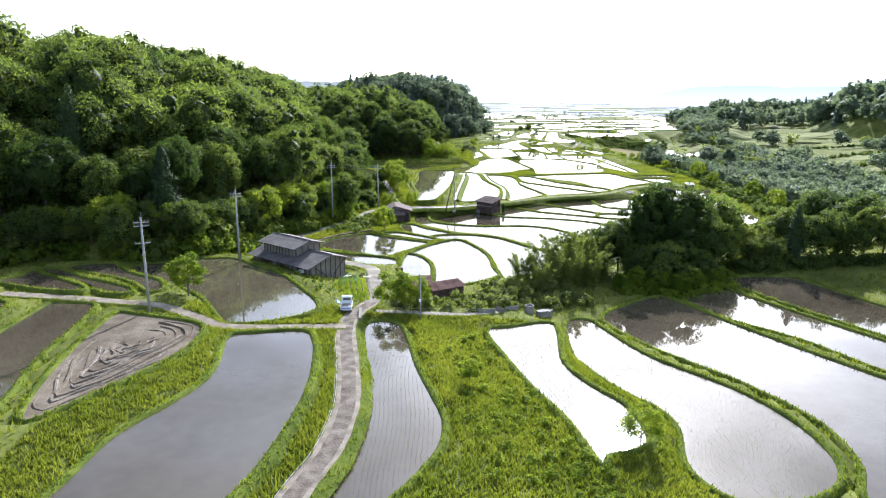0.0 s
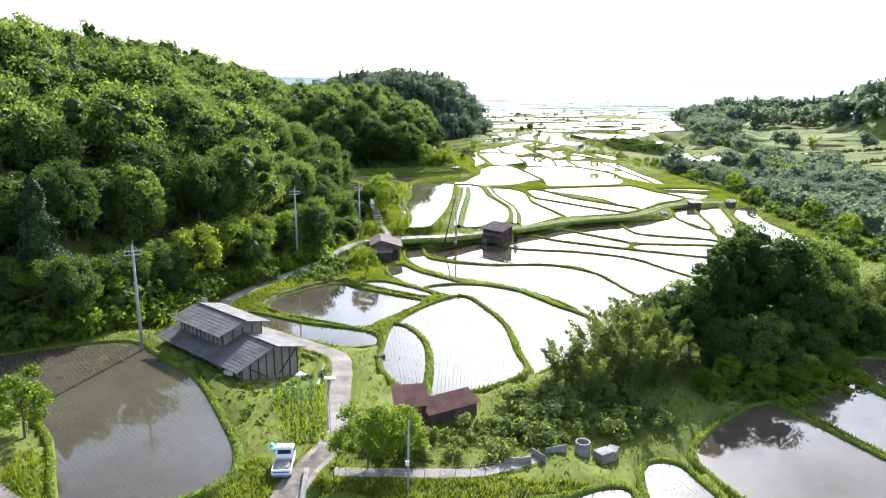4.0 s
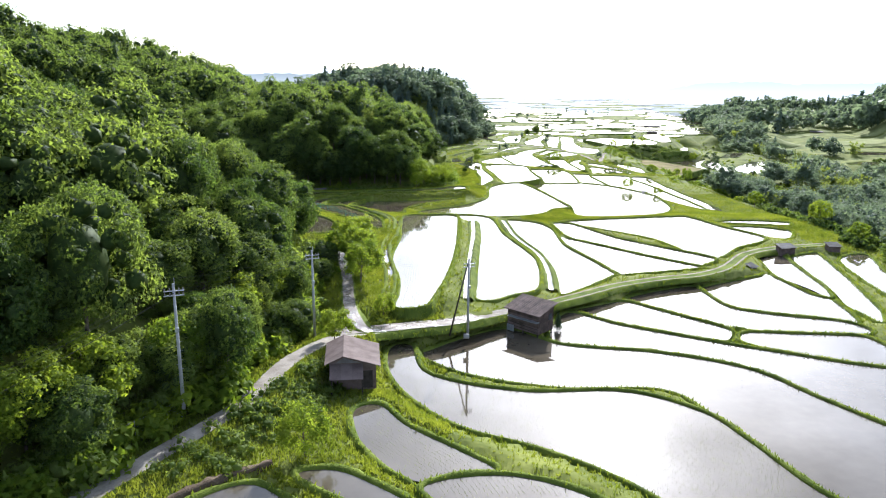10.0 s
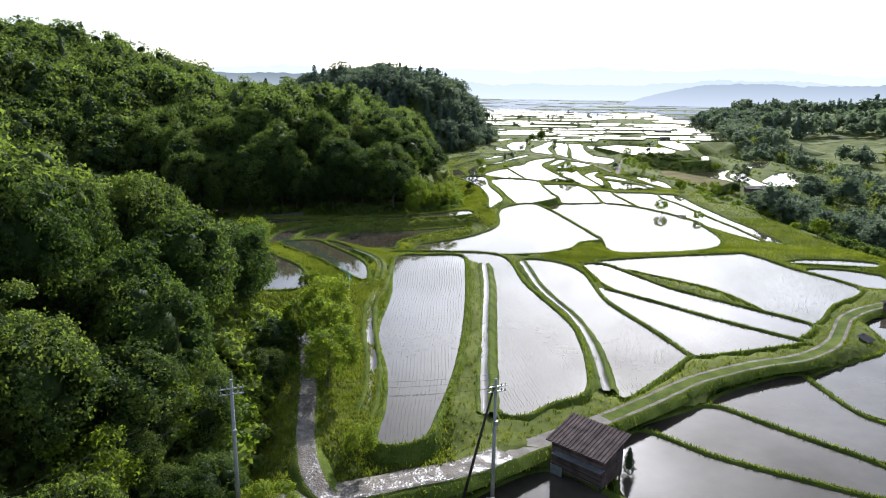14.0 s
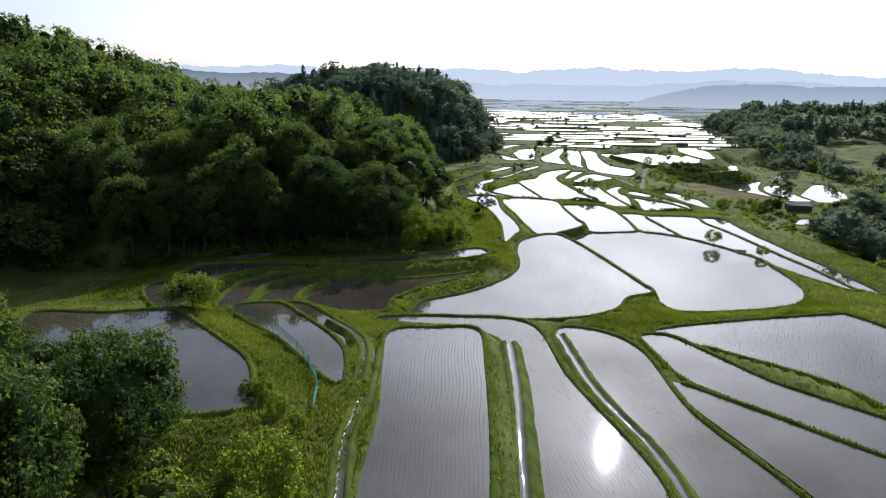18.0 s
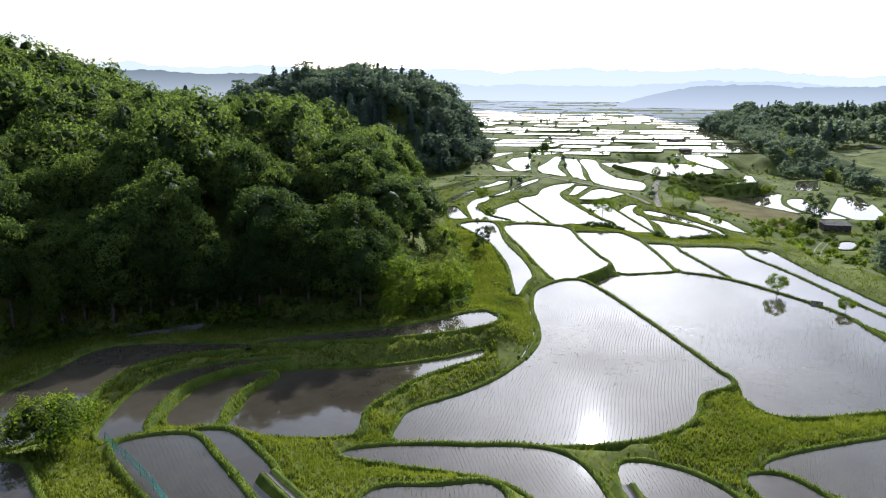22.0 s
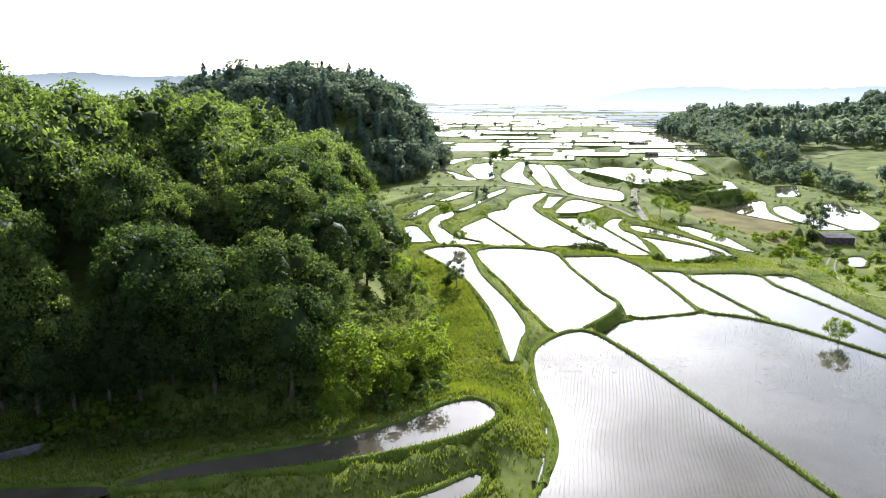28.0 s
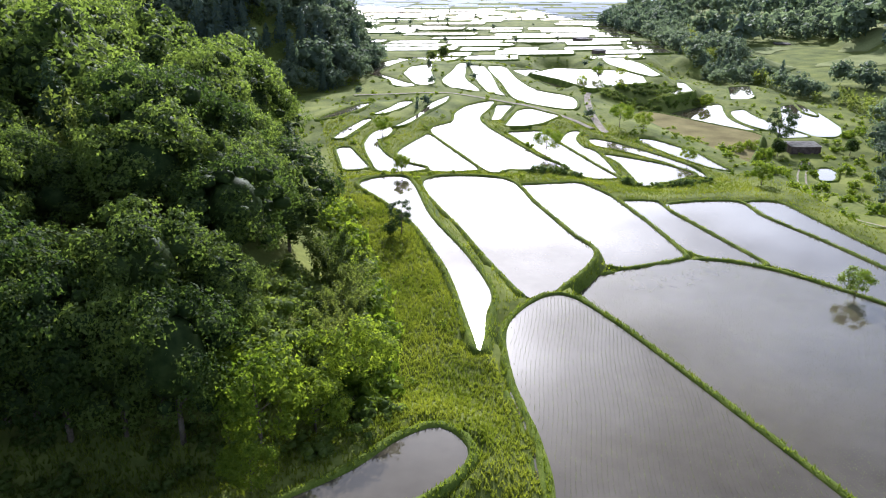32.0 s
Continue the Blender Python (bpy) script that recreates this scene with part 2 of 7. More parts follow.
# ---- mesh helpers ----
def mesh_object(name, verts, faces, mat, parent=None, label="", smooth=False, mats=None, index=None):
    me = bpy.data.meshes.new(name)
    if isinstance(faces, np.ndarray):
        k = faces.shape[1]
        me.vertices.add(len(verts))
        me.vertices.foreach_set("co", np.asarray(verts, np.float32).ravel())
        me.loops.add(faces.size)
        me.loops.foreach_set("vertex_index", faces.astype(np.int32).ravel())
        me.polygons.add(len(faces))
        me.polygons.foreach_set("loop_start", np.arange(0, faces.size, k, dtype=np.int32))
        me.update(calc_edges=True)
    else:
        me.from_pydata([tuple(map(float, v)) for v in verts], [], [tuple(map(int, f)) for f in faces])
    for m in mats or [mat]:
        me.materials.append(m)
    if index is not None:
        me.polygons.foreach_set("material_index", np.asarray(index, np.int32))
    if smooth:
        me.polygons.foreach_set("use_smooth", np.ones(len(me.polygons), bool))
    me.update()
    ob = new(name, me)
    if parent is not None:
        ob.parent = parent
    if label:
        tagged(ob, label)
    return ob


def part(name, bm, mat, parent, label="", smooth=False):
    me = bpy.data.meshes.new(name)
    bm.to_mesh(me)
    bm.free()
    me.materials.append(mat)
    if smooth:
        me.polygons.foreach_set("use_smooth", np.ones(len(me.polygons), bool))
    ob = new(name, me)
    ob.parent = parent
    if label:
        tagged(ob, label)
    return ob


def thing(name, x, y, z, turn, label, category, group="", kind=""):
    ob = new(name)
    ob.empty_display_size = 0.3
    ob.matrix_basis = pose(x, y, z, 0, 0, turn)
    return tagged(ob, label, category, group, kind)


def box(bm, x0, x1, y0, y1, z0, z1, bevel=0.0):
    made = bmesh.ops.create_cube(bm, size=1.0)["verts"]
    for v in made:
        v.co = Vector(((x0 + x1) / 2 + v.co.x * (x1 - x0), (y0 + y1) / 2 + v.co.y * (y1 - y0), (z0 + z1) / 2 + v.co.z * (z1 - z0)))
    if bevel:
        bmesh.ops.bevel(bm, geom=list({e for v in made for e in v.link_edges}), offset=bevel, segments=2, affect="EDGES")
    return bm


def a_box(name, dims, mat, parent, label="", bevel=0.0):
    return part(name, box(bmesh.new(), *dims, bevel), mat, parent, label)


def tube(bm, a, b, r0, r1, seg=8):
    a, b = Vector(a), Vector(b)
    way = (b - a).normalized()
    side = way.orthogonal().normalized()
    up = way.cross(side)
    rings = []
    for c, r in ((a, r0), (b, r1)):
        rings.append([bm.verts.new(c + r * (math.cos(2 * math.pi * k / seg) * side + math.sin(2 * math.pi * k / seg) * up)) for k in range(seg)])
    for k in range(seg):
        bm.faces.new((rings[0][k], rings[0][(k + 1) % seg], rings[1][(k + 1) % seg], rings[1][k]))
    bm.faces.new(rings[0][::-1])
    bm.faces.new(rings[1])
    return bm


def rope(points, r, seg=5):
    """One unbroken round strand through the points."""
    bm = bmesh.new()
    rings = []
    for k, p in enumerate(points):
        way = Vector(points[min(k + 1, len(points) - 1)]) - Vector(points[max(k - 1, 0)])
        side = way.cross(Vector((0, 0.02, 1))).normalized()
        up = side.cross(way).normalized()
        rings.append([bm.verts.new(Vector(p) + r * (math.cos(6.2832 * j / seg) * side + math.sin(6.2832 * j / seg) * up)) for j in range(seg)])
    for a, b in zip(rings, rings[1:]):
        for j in range(seg):
            bm.faces.new((a[j], a[(j + 1) % seg], b[(j + 1) % seg], b[j]))
    return bm


def spline(points, closed, step):
    """A smooth line through plan points, in even steps."""
    p = np.array(points, float)
    n = len(p)
    out = []
    for k in range(n if closed else n - 1):
        a, b, c, d = (p[(k + j) % n] if closed else p[min(max(k + j, 0), n - 1)] for j in (-1, 0, 1, 2))
        t = np.linspace(0, 1, max(2, int(np.linalg.norm(c - b) / step) + 1), endpoint=False)[:, None]
        out.append(0.5 * (2 * b + (c - a) * t + (2 * a - 5 * b + 4 * c - d) * t**2 + (3 * b - a - 3 * c + d) * t**3))
    if not closed:
        out.append(p[-1:])
    return np.concatenate(out)


def inside(q, poly):
    """Whether the points q lie in a polygon."""
    x, y = q[:, 0], q[:, 1]
    hit = np.zeros(len(q), bool)
    for (x0, y0), (x1, y1) in zip(poly, np.roll(poly, -1, 0)):
        if y0 != y1:
            hit ^= ((y0 > y) != (y1 > y)) & (x < (x1 - x0) * (y - y0) / (y1 - y0) + x0)
    return hit


def away(q, poly, closed=True):
    """The distance of the points q from a line."""
    best = np.full(len(q), 1e9)
    for a, b in zip(poly if closed else poly[:-1], np.roll(poly, -1, 0) if closed else poly[1:]):
        ab = b - a
        t = np.clip(((q - a) @ ab) / max(ab @ ab, 1e-9), 0, 1)
        best = np.minimum(best, np.hypot(*(q - a - t[:, None] * ab).T))
    return best


def outward(line):
    """Unit normals that point out of a closed line."""
    t = np.roll(line, -1, 0) - np.roll(line, 1, 0)
    t /= np.maximum(np.linalg.norm(t, axis=1), 1e-9)[:, None]
    n = np.stack([t[:, 1], -t[:, 0]], 1)
    area = np.sum(line[:, 0] * np.roll(line[:, 1], -1) - np.roll(line[:, 0], -1) * line[:, 1])
    return n if area > 0 else -n


rng = np.random.default_rng(7)


def blades(base, height, width, lean=0.35):
    """Grass blades, one bent pair of triangles at each base point."""
    n = len(base)
    a = rng.uniform(0, 2 * np.pi, n)
    side = np.stack([np.cos(a), np.sin(a), 0 * a], 1) * (width * rng.uniform(0.6, 1.3, n))[:, None]
    b = rng.uniform(0, 2 * np.pi, n)
    h = height * rng.uniform(0.5, 1.4, n)
    tip = base + np.stack([np.cos(b) * h * lean, np.sin(b) * h * lean, h], 1)
    v = np.stack([base - side, base + side, tip], 1).reshape(-1, 3)
    return v, np.arange(3 * n).reshape(-1, 3)


# ---- rice paddies: water held by grassy bunds on terraces ----
PADDIES = []


def cornered(outline, step):
    """A closed line with straight sides and slightly rounded corners."""
    p = np.array(outline, float)
    out = []
    for a, b in zip(p, np.roll(p, -1, 0)):
        t = np.linspace(0, 1, max(2, int(np.linalg.norm(b - a) / step)), endpoint=False)[:, None]
        out.append(a + (b - a) * t)
    q = np.concatenate(out)
    for _ in range(4):
        q = 0.5 * q + 0.25 * (np.roll(q, 1, 0) + np.roll(q, -1, 0))
    return q


def paddy(level, outline, kind):
    line = cornered(outline, 1.0) if len(outline) <= 8 else spline(outline, True, 1.2)
    PADDIES.append((level, line, kind))


paddy(5.5, [(-27.9, 44.4), (-27.3, 53), (-25.2, 58.5), (-23.7, 63.1), (-23.4, 68), (-24.8, 76.9), (-22.2, 78.2), (-16.7, 79), (-14.9, 75.4), (-13.8, 69.5), (-13.2, 62.4), (-13.5, 54.9), (-14.3, 48.1), (-15.6, 42.7), (-16.4, 36.6), (-31.7, 36.6), (-30.4, 39.3)], "flooded")
paddy(3.8, [(-9.9, 86.2), (-7, 87.3), (-5.1, 84), (-3, 72.1), (-1.1, 64.2), (-0.1, 59.4), (-0.4, 54.7), (-2.2, 50.2), (-4, 47), (-6.5, 43.9), (-10.8, 41.7), (-9.4, 46.3), (-8.4, 51), (-7.2, 56.7), (-7, 62.3), (-7.7, 70.5), (-9, 77.2)], "planted")
paddy(2.3, [(6, 88), (8.8, 89.3), (14.4, 91.2), (14.9, 87.1), (14, 77.4), (15.7, 70.9), (18.2, 66.1), (18.9, 61.2), (18.2, 57.6), (14.4, 55.8), (13.7, 54.3), (13.1, 57.9), (12, 63.5), (10, 69.5), (7.8, 78.3)], "planted")
paddy(0.2, [(18.1, 97.3), (21.4, 98.5), (22.9, 94.1), (26.4, 84.1), (33.2, 74.1), (35.9, 66.5), (36.3, 60.2), (35.2, 56.2), (32.9, 53.7), (30, 52.3), (25.2, 52), (22.9, 54.8), (22.5, 58.6), (23.9, 64.7), (23.3, 69.1), (20.3, 74.1), (17.8, 80.7), (16.9, 85.4)], "planted")
paddy(-0.3, [(24.4, 101.3), (29.6, 107.6), (36, 112.2), (38.2, 109.1), (42.9, 98), (47.1, 89.4), (53, 78.1), (58.2, 68.8), (47.6, 51.8), (36.4, 51.8), (38.6, 58), (39.4, 62.1), (39.2, 68.1), (35.3, 77.5), (29.4, 86.7), (25.5, 94.8)], "flooded")
paddy(-0.8, [(40.3, 118.3), (47.9, 122.7), (52.8, 110.7), (61.7, 92.2), (67.1, 80.5), (60.6, 71.9), (55.2, 81.7), (50.4, 92.9), (43.7, 102), (40.2, 112.3)], "flooded")
paddy(-0.8, [(48.2, 126.6), (65.1, 126.6), (71.2, 107.7), (74.6, 95.7), (66.9, 85), (63, 94.3), (58.6, 103.9), (52.1, 120.5)], "flooded")
paddy(6.1, [(-36.1, 55.3), (-39.2, 66.5), (-40.9, 82.7), (-38.3, 83.2), (-31, 80.6), (-28.6, 78.5), (-28, 74.7), (-28.6, 68.8), (-31.5, 62.4), (-34, 56.9)], "field")
paddy(4.9, [(-48.8, 106.6), (-50.7, 112.4), (-38.2, 117.7), (-32.2, 113.5), (-25.6, 106.7), (-20.3, 97.8), (-17.4, 91.8), (-17.6, 87.8), (-22, 84.4), (-26.6, 83.5), (-29.1, 86.7), (-34.5, 95.7), (-42, 102.4)], "planted")
paddy(6, [(-40.2, 58.9), (-42.5, 68.3), (-44.5, 83), (-45.9, 87.7), (-51.2, 88.9), (-51.6, 83), (-51.3, 76.9), (-50.7, 68.3), (-39.4, 51.6)], "flooded")
paddy(6.6, [(-55.3, 83.4), (-55.3, 86), (-59.4, 88.3), (-63.4, 86.2), (-58, 80.2)], "flooded")
paddy(6.6, [(-62.2, 99.8), (-62.4, 102.8), (-59, 100.4), (-55.5, 97.8), (-51.5, 94.9), (-49.6, 92.9), (-51, 92.0), (-54.5, 92.8), (-58.1, 94.1), (-64, 97)], "flooded")
paddy(6.4, [(-63, 104.4), (-59.2, 104.4), (-53.4, 99.8), (-49, 97.4), (-44.7, 94.7), (-43.0, 92.9), (-43.6, 91.7), (-46.0, 91.9), (-48.2, 94.0), (-51.8, 97.3), (-56, 100.2), (-59.6, 102.6)], "flooded")
paddy(6.1, [(-59.7, 106.8), (-53.7, 109.6), (-50.4, 106.1), (-46.8, 102.6), (-42.5, 99.7), (-40.7, 97.4), (-39.5, 94.7), (-40.2, 93.3), (-41.8, 94.6), (-44.5, 97.9), (-49, 101), (-53.6, 103.4)], "flooded")
paddy(2.4, [(-28.4, 135.6), (-25.2, 134.8), (-19.3, 131.4), (-11.4, 128.6), (-9.3, 127.2), (-8.6, 123.7), (-11.6, 122.2), (-16.5, 124.3), (-23.2, 127.7), (-26.7, 131)], "flooded")
paddy(2.2, [(-25.9, 140.1), (-23.3, 145.9), (-17.6, 151.1), (-12.5, 148), (-6.3, 144.3), (-3.2, 142), (-5.9, 137.3), (-9.4, 132.2), (-10.7, 130.4), (-15.7, 132.5), (-23.1, 136.6)], "flooded")
paddy(2, [(-14.4, 153.4), (-10.1, 154.1), (-5.1, 150.2), (-0.8, 146.3), (-1.6, 144.5), (-4.9, 146.7), (-11.3, 150.8)], "flooded")
paddy(2.7, [(-7, 128.8), (-6.1, 129.9), (-4.1, 127.5), (-2.5, 122.5), (-2.1, 116.5), (-2.3, 110.3), (-2.4, 106.7), (-3.7, 106.4), (-4.4, 109.5), (-7.2, 116.5)], "planted")
paddy(2.5, [(-6.2, 131.1), (-3.2, 137.6), (2.7, 143.6), (5.9, 138.1), (8.2, 130.1), (8.7, 121.1), (9.1, 114.8), (4.9, 110.7), (0.6, 108.3), (-0.6, 106.2), (-1.4, 107.5), (-1.2, 114.9), (-2.3, 123.5), (-4.1, 128.6)], "planted")
paddy(1.5, [(-2.5, 151.7), (4.9, 153.6), (11.9, 150), (16.7, 142.8), (21.5, 135.6), (21.1, 130.1), (17.9, 121.9), (11.4, 117.1), (10.2, 115.9), (9.9, 120.8), (9.3, 130.7), (6.3, 140.1), (2.5, 145.9)], "planted")
paddy(1, [(-10.6, 167.7), (-7.5, 169.4), (-5, 164.2), (0.8, 158.8), (5, 154.9), (-3, 152.8), (-5.9, 155.7), (-9.1, 160.8)], "planted")
paddy(-1, [(-7.6, 190.1), (-4.7, 191.1), (-2.3, 181.3), (8.6, 176.2), (21.4, 176.1), (28.8, 170.8), (31.2, 164.4), (34, 154.2), (40.2, 146.3), (34.3, 137.7), (27.7, 134.3), (22.8, 136.1), (22.2, 146.9), (17.6, 155.4), (10.1, 162.3), (1.5, 167.2), (-4.2, 174.4), (-7.3, 182.3)], "planted")
paddy(-1.7, [(-3.1, 190), (8.9, 199.6), (17.1, 193.1), (29.9, 190.2), (40.2, 184.6), (44.9, 175.9), (49.1, 168.3), (52.5, 163.6), (49.2, 154), (41.2, 147.1), (37.3, 152), (33.8, 158), (31, 169.6), (26.8, 178), (14.1, 178.6), (3.2, 182.4), (-2.4, 187.7)], "flooded")
paddy(-1.8, [(20.3, 207.7), (28, 201.8), (40.8, 194.1), (53.6, 187.4), (62.1, 181.5), (51.6, 164.6), (49.4, 169.8), (45.5, 177.2), (40.5, 184.1), (32.7, 190.3), (16.4, 194.4)], "flooded")
paddy(-1.9, [(20.6, 208.9), (31.7, 215), (37.3, 208.3), (44.8, 200.2), (42.4, 195.6), (41.1, 195.2), (28.8, 202.6)], "flooded")
paddy(-1.9, [(45.7, 199.4), (52.9, 198.6), (64.1, 197.7), (64.8, 187.8), (58.9, 185.9), (54.2, 188.4), (43.3, 194.9)], "flooded")
paddy(-2, [(32.4, 216), (46.1, 224), (47.6, 220.5), (49, 211.6), (55.6, 207.6), (64.8, 204.1), (65.3, 198.8), (53.6, 199.6), (44.8, 202.1), (37.3, 210)], "flooded")
paddy(-2.1, [(48.2, 222.8), (63.3, 231.5), (65.4, 232.6), (68.6, 223.6), (68.8, 213.5), (66.7, 204.4), (64, 205.6), (56.2, 208.7), (49.5, 213.5)], "flooded")
paddy(-2.1, [(69.6, 246.9), (76.4, 249.6), (74.4, 240.1), (72, 223.7), (69.6, 216.6), (67.7, 219.7), (66.4, 232.2)], "flooded")
paddy(-2.2, [(77.1, 247.6), (85.7, 252.3), (80.3, 230.7), (74.2, 210.1), (70.3, 203.2), (70, 213.7), (72.5, 221.2), (74.3, 232.7)], "flooded")
paddy(-2.4, [(87.9, 246.5), (96.1, 250.7), (90.6, 233.4), (89.8, 218.3), (89.7, 203.1), (88.3, 192.3), (84.2, 186.5), (79, 184.9), (77.7, 189.8), (80.2, 208), (83.1, 229.8)], "flooded")
paddy(2.2, [(-9, 259.6), (-8.4, 270.7), (-1.8, 272), (3.8, 271.2), (3.9, 257.8), (2.7, 235.8), (0.8, 217.5), (-1.6, 204.2), (-3.2, 198.8), (-7.2, 198.1), (-7, 205.8), (-7.5, 215.2), (-9.4, 228.3), (-8.6, 245.5)], "planted")
paddy(2.4, [(-22.9, 282.8), (-17, 274.9), (-14.1, 265.6), (-14, 257.3), (-18.4, 265.4), (-24.4, 275.7), (-28, 282.5)], "flooded")
paddy(0.3, [(-11.3, 280.7), (-8.8, 282.4), (0.1, 282.5), (12.4, 279.4), (14.7, 258.9), (18.5, 239.1), (18.7, 230.5), (17.7, 220.7), (15.8, 213.4), (11.4, 210.5), (7.8, 207.5), (5.3, 209.6), (6.7, 225.1), (8.5, 249), (8.1, 267.7), (7.1, 272.6), (4, 275.9), (-2.9, 278.1)], "planted")
paddy(-0.6, [(16.6, 278.2), (22.8, 279), (27.5, 271), (27.7, 252), (31.1, 237.5), (33.1, 227.9), (32.6, 226.5), (25, 217.8), (20.3, 214.1), (21.7, 225.5), (20.9, 242), (18.2, 256.2)], "planted")
paddy(-0.8, [(28.5, 260.5), (35.6, 252.7), (44.2, 242.1), (52.4, 233.5), (51.4, 232.7), (40.9, 229.3), (34.2, 228.3), (33.1, 235.2), (30.7, 244.9), (28.5, 254.2)], "flooded")
paddy(-0.9, [(29.2, 278.4), (33.9, 278.4), (41.8, 260.5), (58.5, 240.9), (52.8, 234.7), (44.5, 243.5), (34.8, 255.6), (30.3, 262)], "flooded")
paddy(-1, [(33.7, 280.7), (63.7, 288.3), (68.9, 287.5), (72.6, 275.5), (77.9, 261.6), (66.9, 251.3), (59, 242.3), (54.7, 246.9), (50, 260.8), (39, 272.8)], "planted")
paddy(-1.3, [(73, 282), (79.2, 285), (88.8, 284.5), (95, 282), (92.3, 278.2), (82, 280.4)], "flooded")
paddy(-1.6, [(75, 277), (78.5, 278.6), (84, 277.6), (90.2, 273.4), (88.7, 269.5), (84.5, 262.8), (80.4, 264)], "flooded")
paddy(4, [(-48.9, 272.4), (-40.2, 273.9), (-36, 269.3), (-30.5, 262.5), (-25.9, 256.7), (-24, 252.7), (-22.9, 248.3), (-22.5, 242.5), (-41.4, 243.4), (-59.5, 270.1)], "flooded")
paddy(3, [(-32.9, 278.5), (-26.8, 280.6), (-22.6, 275.7), (-16.5, 266.5), (-14, 260.2), (-13.2, 251.8), (-14.7, 252.3), (-18.4, 258.2), (-23.5, 266.1), (-29, 272.4)], "planted")
paddy(0.4, [(-24, 290), (-23.1, 298.5), (-19.3, 302.4), (-10, 303), (0.3, 306), (5.9, 309.1), (5.1, 306.2), (0.1, 302.7), (-4.6, 298.4), (-8.2, 293.4), (-9.8, 290.5), (-10.1, 285.8), (-12.6, 284.4), (-20, 284.8), (-24.4, 287.4)], "flooded")
paddy(1, [(-31.1, 285.6), (-31.6, 289.5), (-29.9, 296.5), (-25.9, 299.8), (-21.2, 301.2), (-24.8, 295.7), (-25.9, 290.7), (-25.3, 285.5)], "flooded")
paddy(1.6, [(-36.2, 282), (-37.2, 287.7), (-36.4, 294.9), (-33.2, 299.4), (-26.7, 303), (-20.3, 303.4), (-26.2, 301.1), (-31.2, 296.6), (-32.8, 291.1), (-32.9, 285.8), (-32.4, 283.3)], "flooded")
paddy(2.2, [(-41.5, 283), (-41.2, 288), (-40.7, 294.9), (-38.7, 300.3), (-33.5, 303.9), (-26, 305.9), (-27.8, 307.4), (-44.6, 306.6), (-49, 296.5), (-50.9, 290.1), (-44.3, 279.6)], "flooded")
paddy(2.3, [(9.2, 317.8), (7.7, 315.1), (2.8, 312.3), (-6.8, 309.4), (-20.8, 307.4), (-25.6, 306.8), (-21.3, 309.8), (-10.6, 312.5), (-0.8, 316.4), (4.2, 319.9), (7.6, 320.8)], "flooded")
paddy(-0.4, [(-5.8, 284.9), (-5.5, 289.2), (-3.9, 292.5), (2.3, 296.6), (7.4, 301.3), (11.9, 307.5), (15, 313.7), (16.4, 320.9), (17.1, 331.1), (20.1, 342.1), (28.1, 348.4), (31.7, 340.8), (35.4, 318.8), (37.3, 304.9), (37.8, 299.1), (32.4, 295.7), (29.8, 290.9), (26.5, 287.3), (20.9, 284.6), (12.4, 283.5), (1.3, 284.1)], "planted")
paddy(-2, [(32.7, 352.7), (39.5, 356.7), (52.4, 359.3), (62.8, 352.8), (71.8, 333.6), (72.1, 321.8), (70.7, 308.7), (66.8, 300.3), (61.4, 296.1), (52.6, 293.5), (41.6, 292.7), (39.1, 297.8), (38.1, 309.2), (34.9, 330.2)], "planted")
paddy(-2.8, [(61.4, 385), (77.5, 386.1), (77.6, 376.8), (79.4, 363), (80.3, 348), (81, 337), (82, 325), (82, 309), (78.2, 316.5), (75.2, 326), (73.6, 333.4), (71.6, 339.8), (69.4, 345.5), (65.9, 354.8), (64.8, 356.4), (63.8, 369)], "flooded")
paddy(-3.2, [(79.2, 385.5), (86.4, 385), (86.5, 375), (86, 362), (86.4, 352), (86.6, 340), (87.6, 328), (87.4, 318), (87, 308), (83.6, 313.5), (83, 328), (81.9, 346), (80.8, 362), (79.2, 377)], "flooded")
paddy(-2.4, [(55.6, 389.3), (63, 387.9), (61.9, 381.9), (62.8, 366), (63.6, 355.3), (55.1, 361), (55.1, 373.2)], "flooded")
paddy(-2, [(38, 401.1), (53, 400.9), (55, 391.4), (54.5, 375.5), (53.1, 360.1), (40.7, 357.8), (39.5, 361.3), (39.3, 377.6)], "flooded")
paddy(-0.5, [(21.5, 402.1), (36.8, 400.9), (37.7, 384.1), (38.1, 369.1), (38.3, 360.3), (28.7, 349.9), (24.8, 348), (23.4, 356.3), (22.4, 371.9)], "flooded")
paddy(0.5, [(8.9, 399.3), (17.8, 401.5), (18.1, 378.3), (19.7, 361.5), (19.8, 349), (17.6, 342.7), (14.8, 335), (14.9, 339.5), (15.8, 351.8), (15.9, 360.2), (14.7, 375.7), (12, 387)], "flooded")
paddy(-2.2, [(20.7, 432.6), (23.9, 439.1), (32, 452.2), (36, 413.6), (27.1, 413.3), (22.9, 420.2), (20.1, 425.7)], "flooded")
paddy(-2.3, [(33.2, 454.6), (41.7, 467.2), (45.6, 479.8), (52.9, 492.5), (62.7, 498.7), (57.8, 485.7), (51.1, 471.7), (49.7, 460.3), (50.3, 448.3), (52.2, 424.9), (54, 412.3), (41.9, 413.4), (37.2, 414.3)], "flooded")
paddy(-1.8, [(13.7, 436.7), (15, 445), (18.6, 455.3), (23.6, 458.9), (21.2, 449.3), (17.8, 443.3), (17.4, 434.3), (19.2, 424.2), (24.4, 416.5), (21.8, 413.7), (14.8, 414.9), (13.8, 424.1)], "flooded")
paddy(-1.4, [(6.9, 436.1), (10.2, 437.3), (12, 422.9), (12.8, 416), (7.1, 415.1)], "flooded")
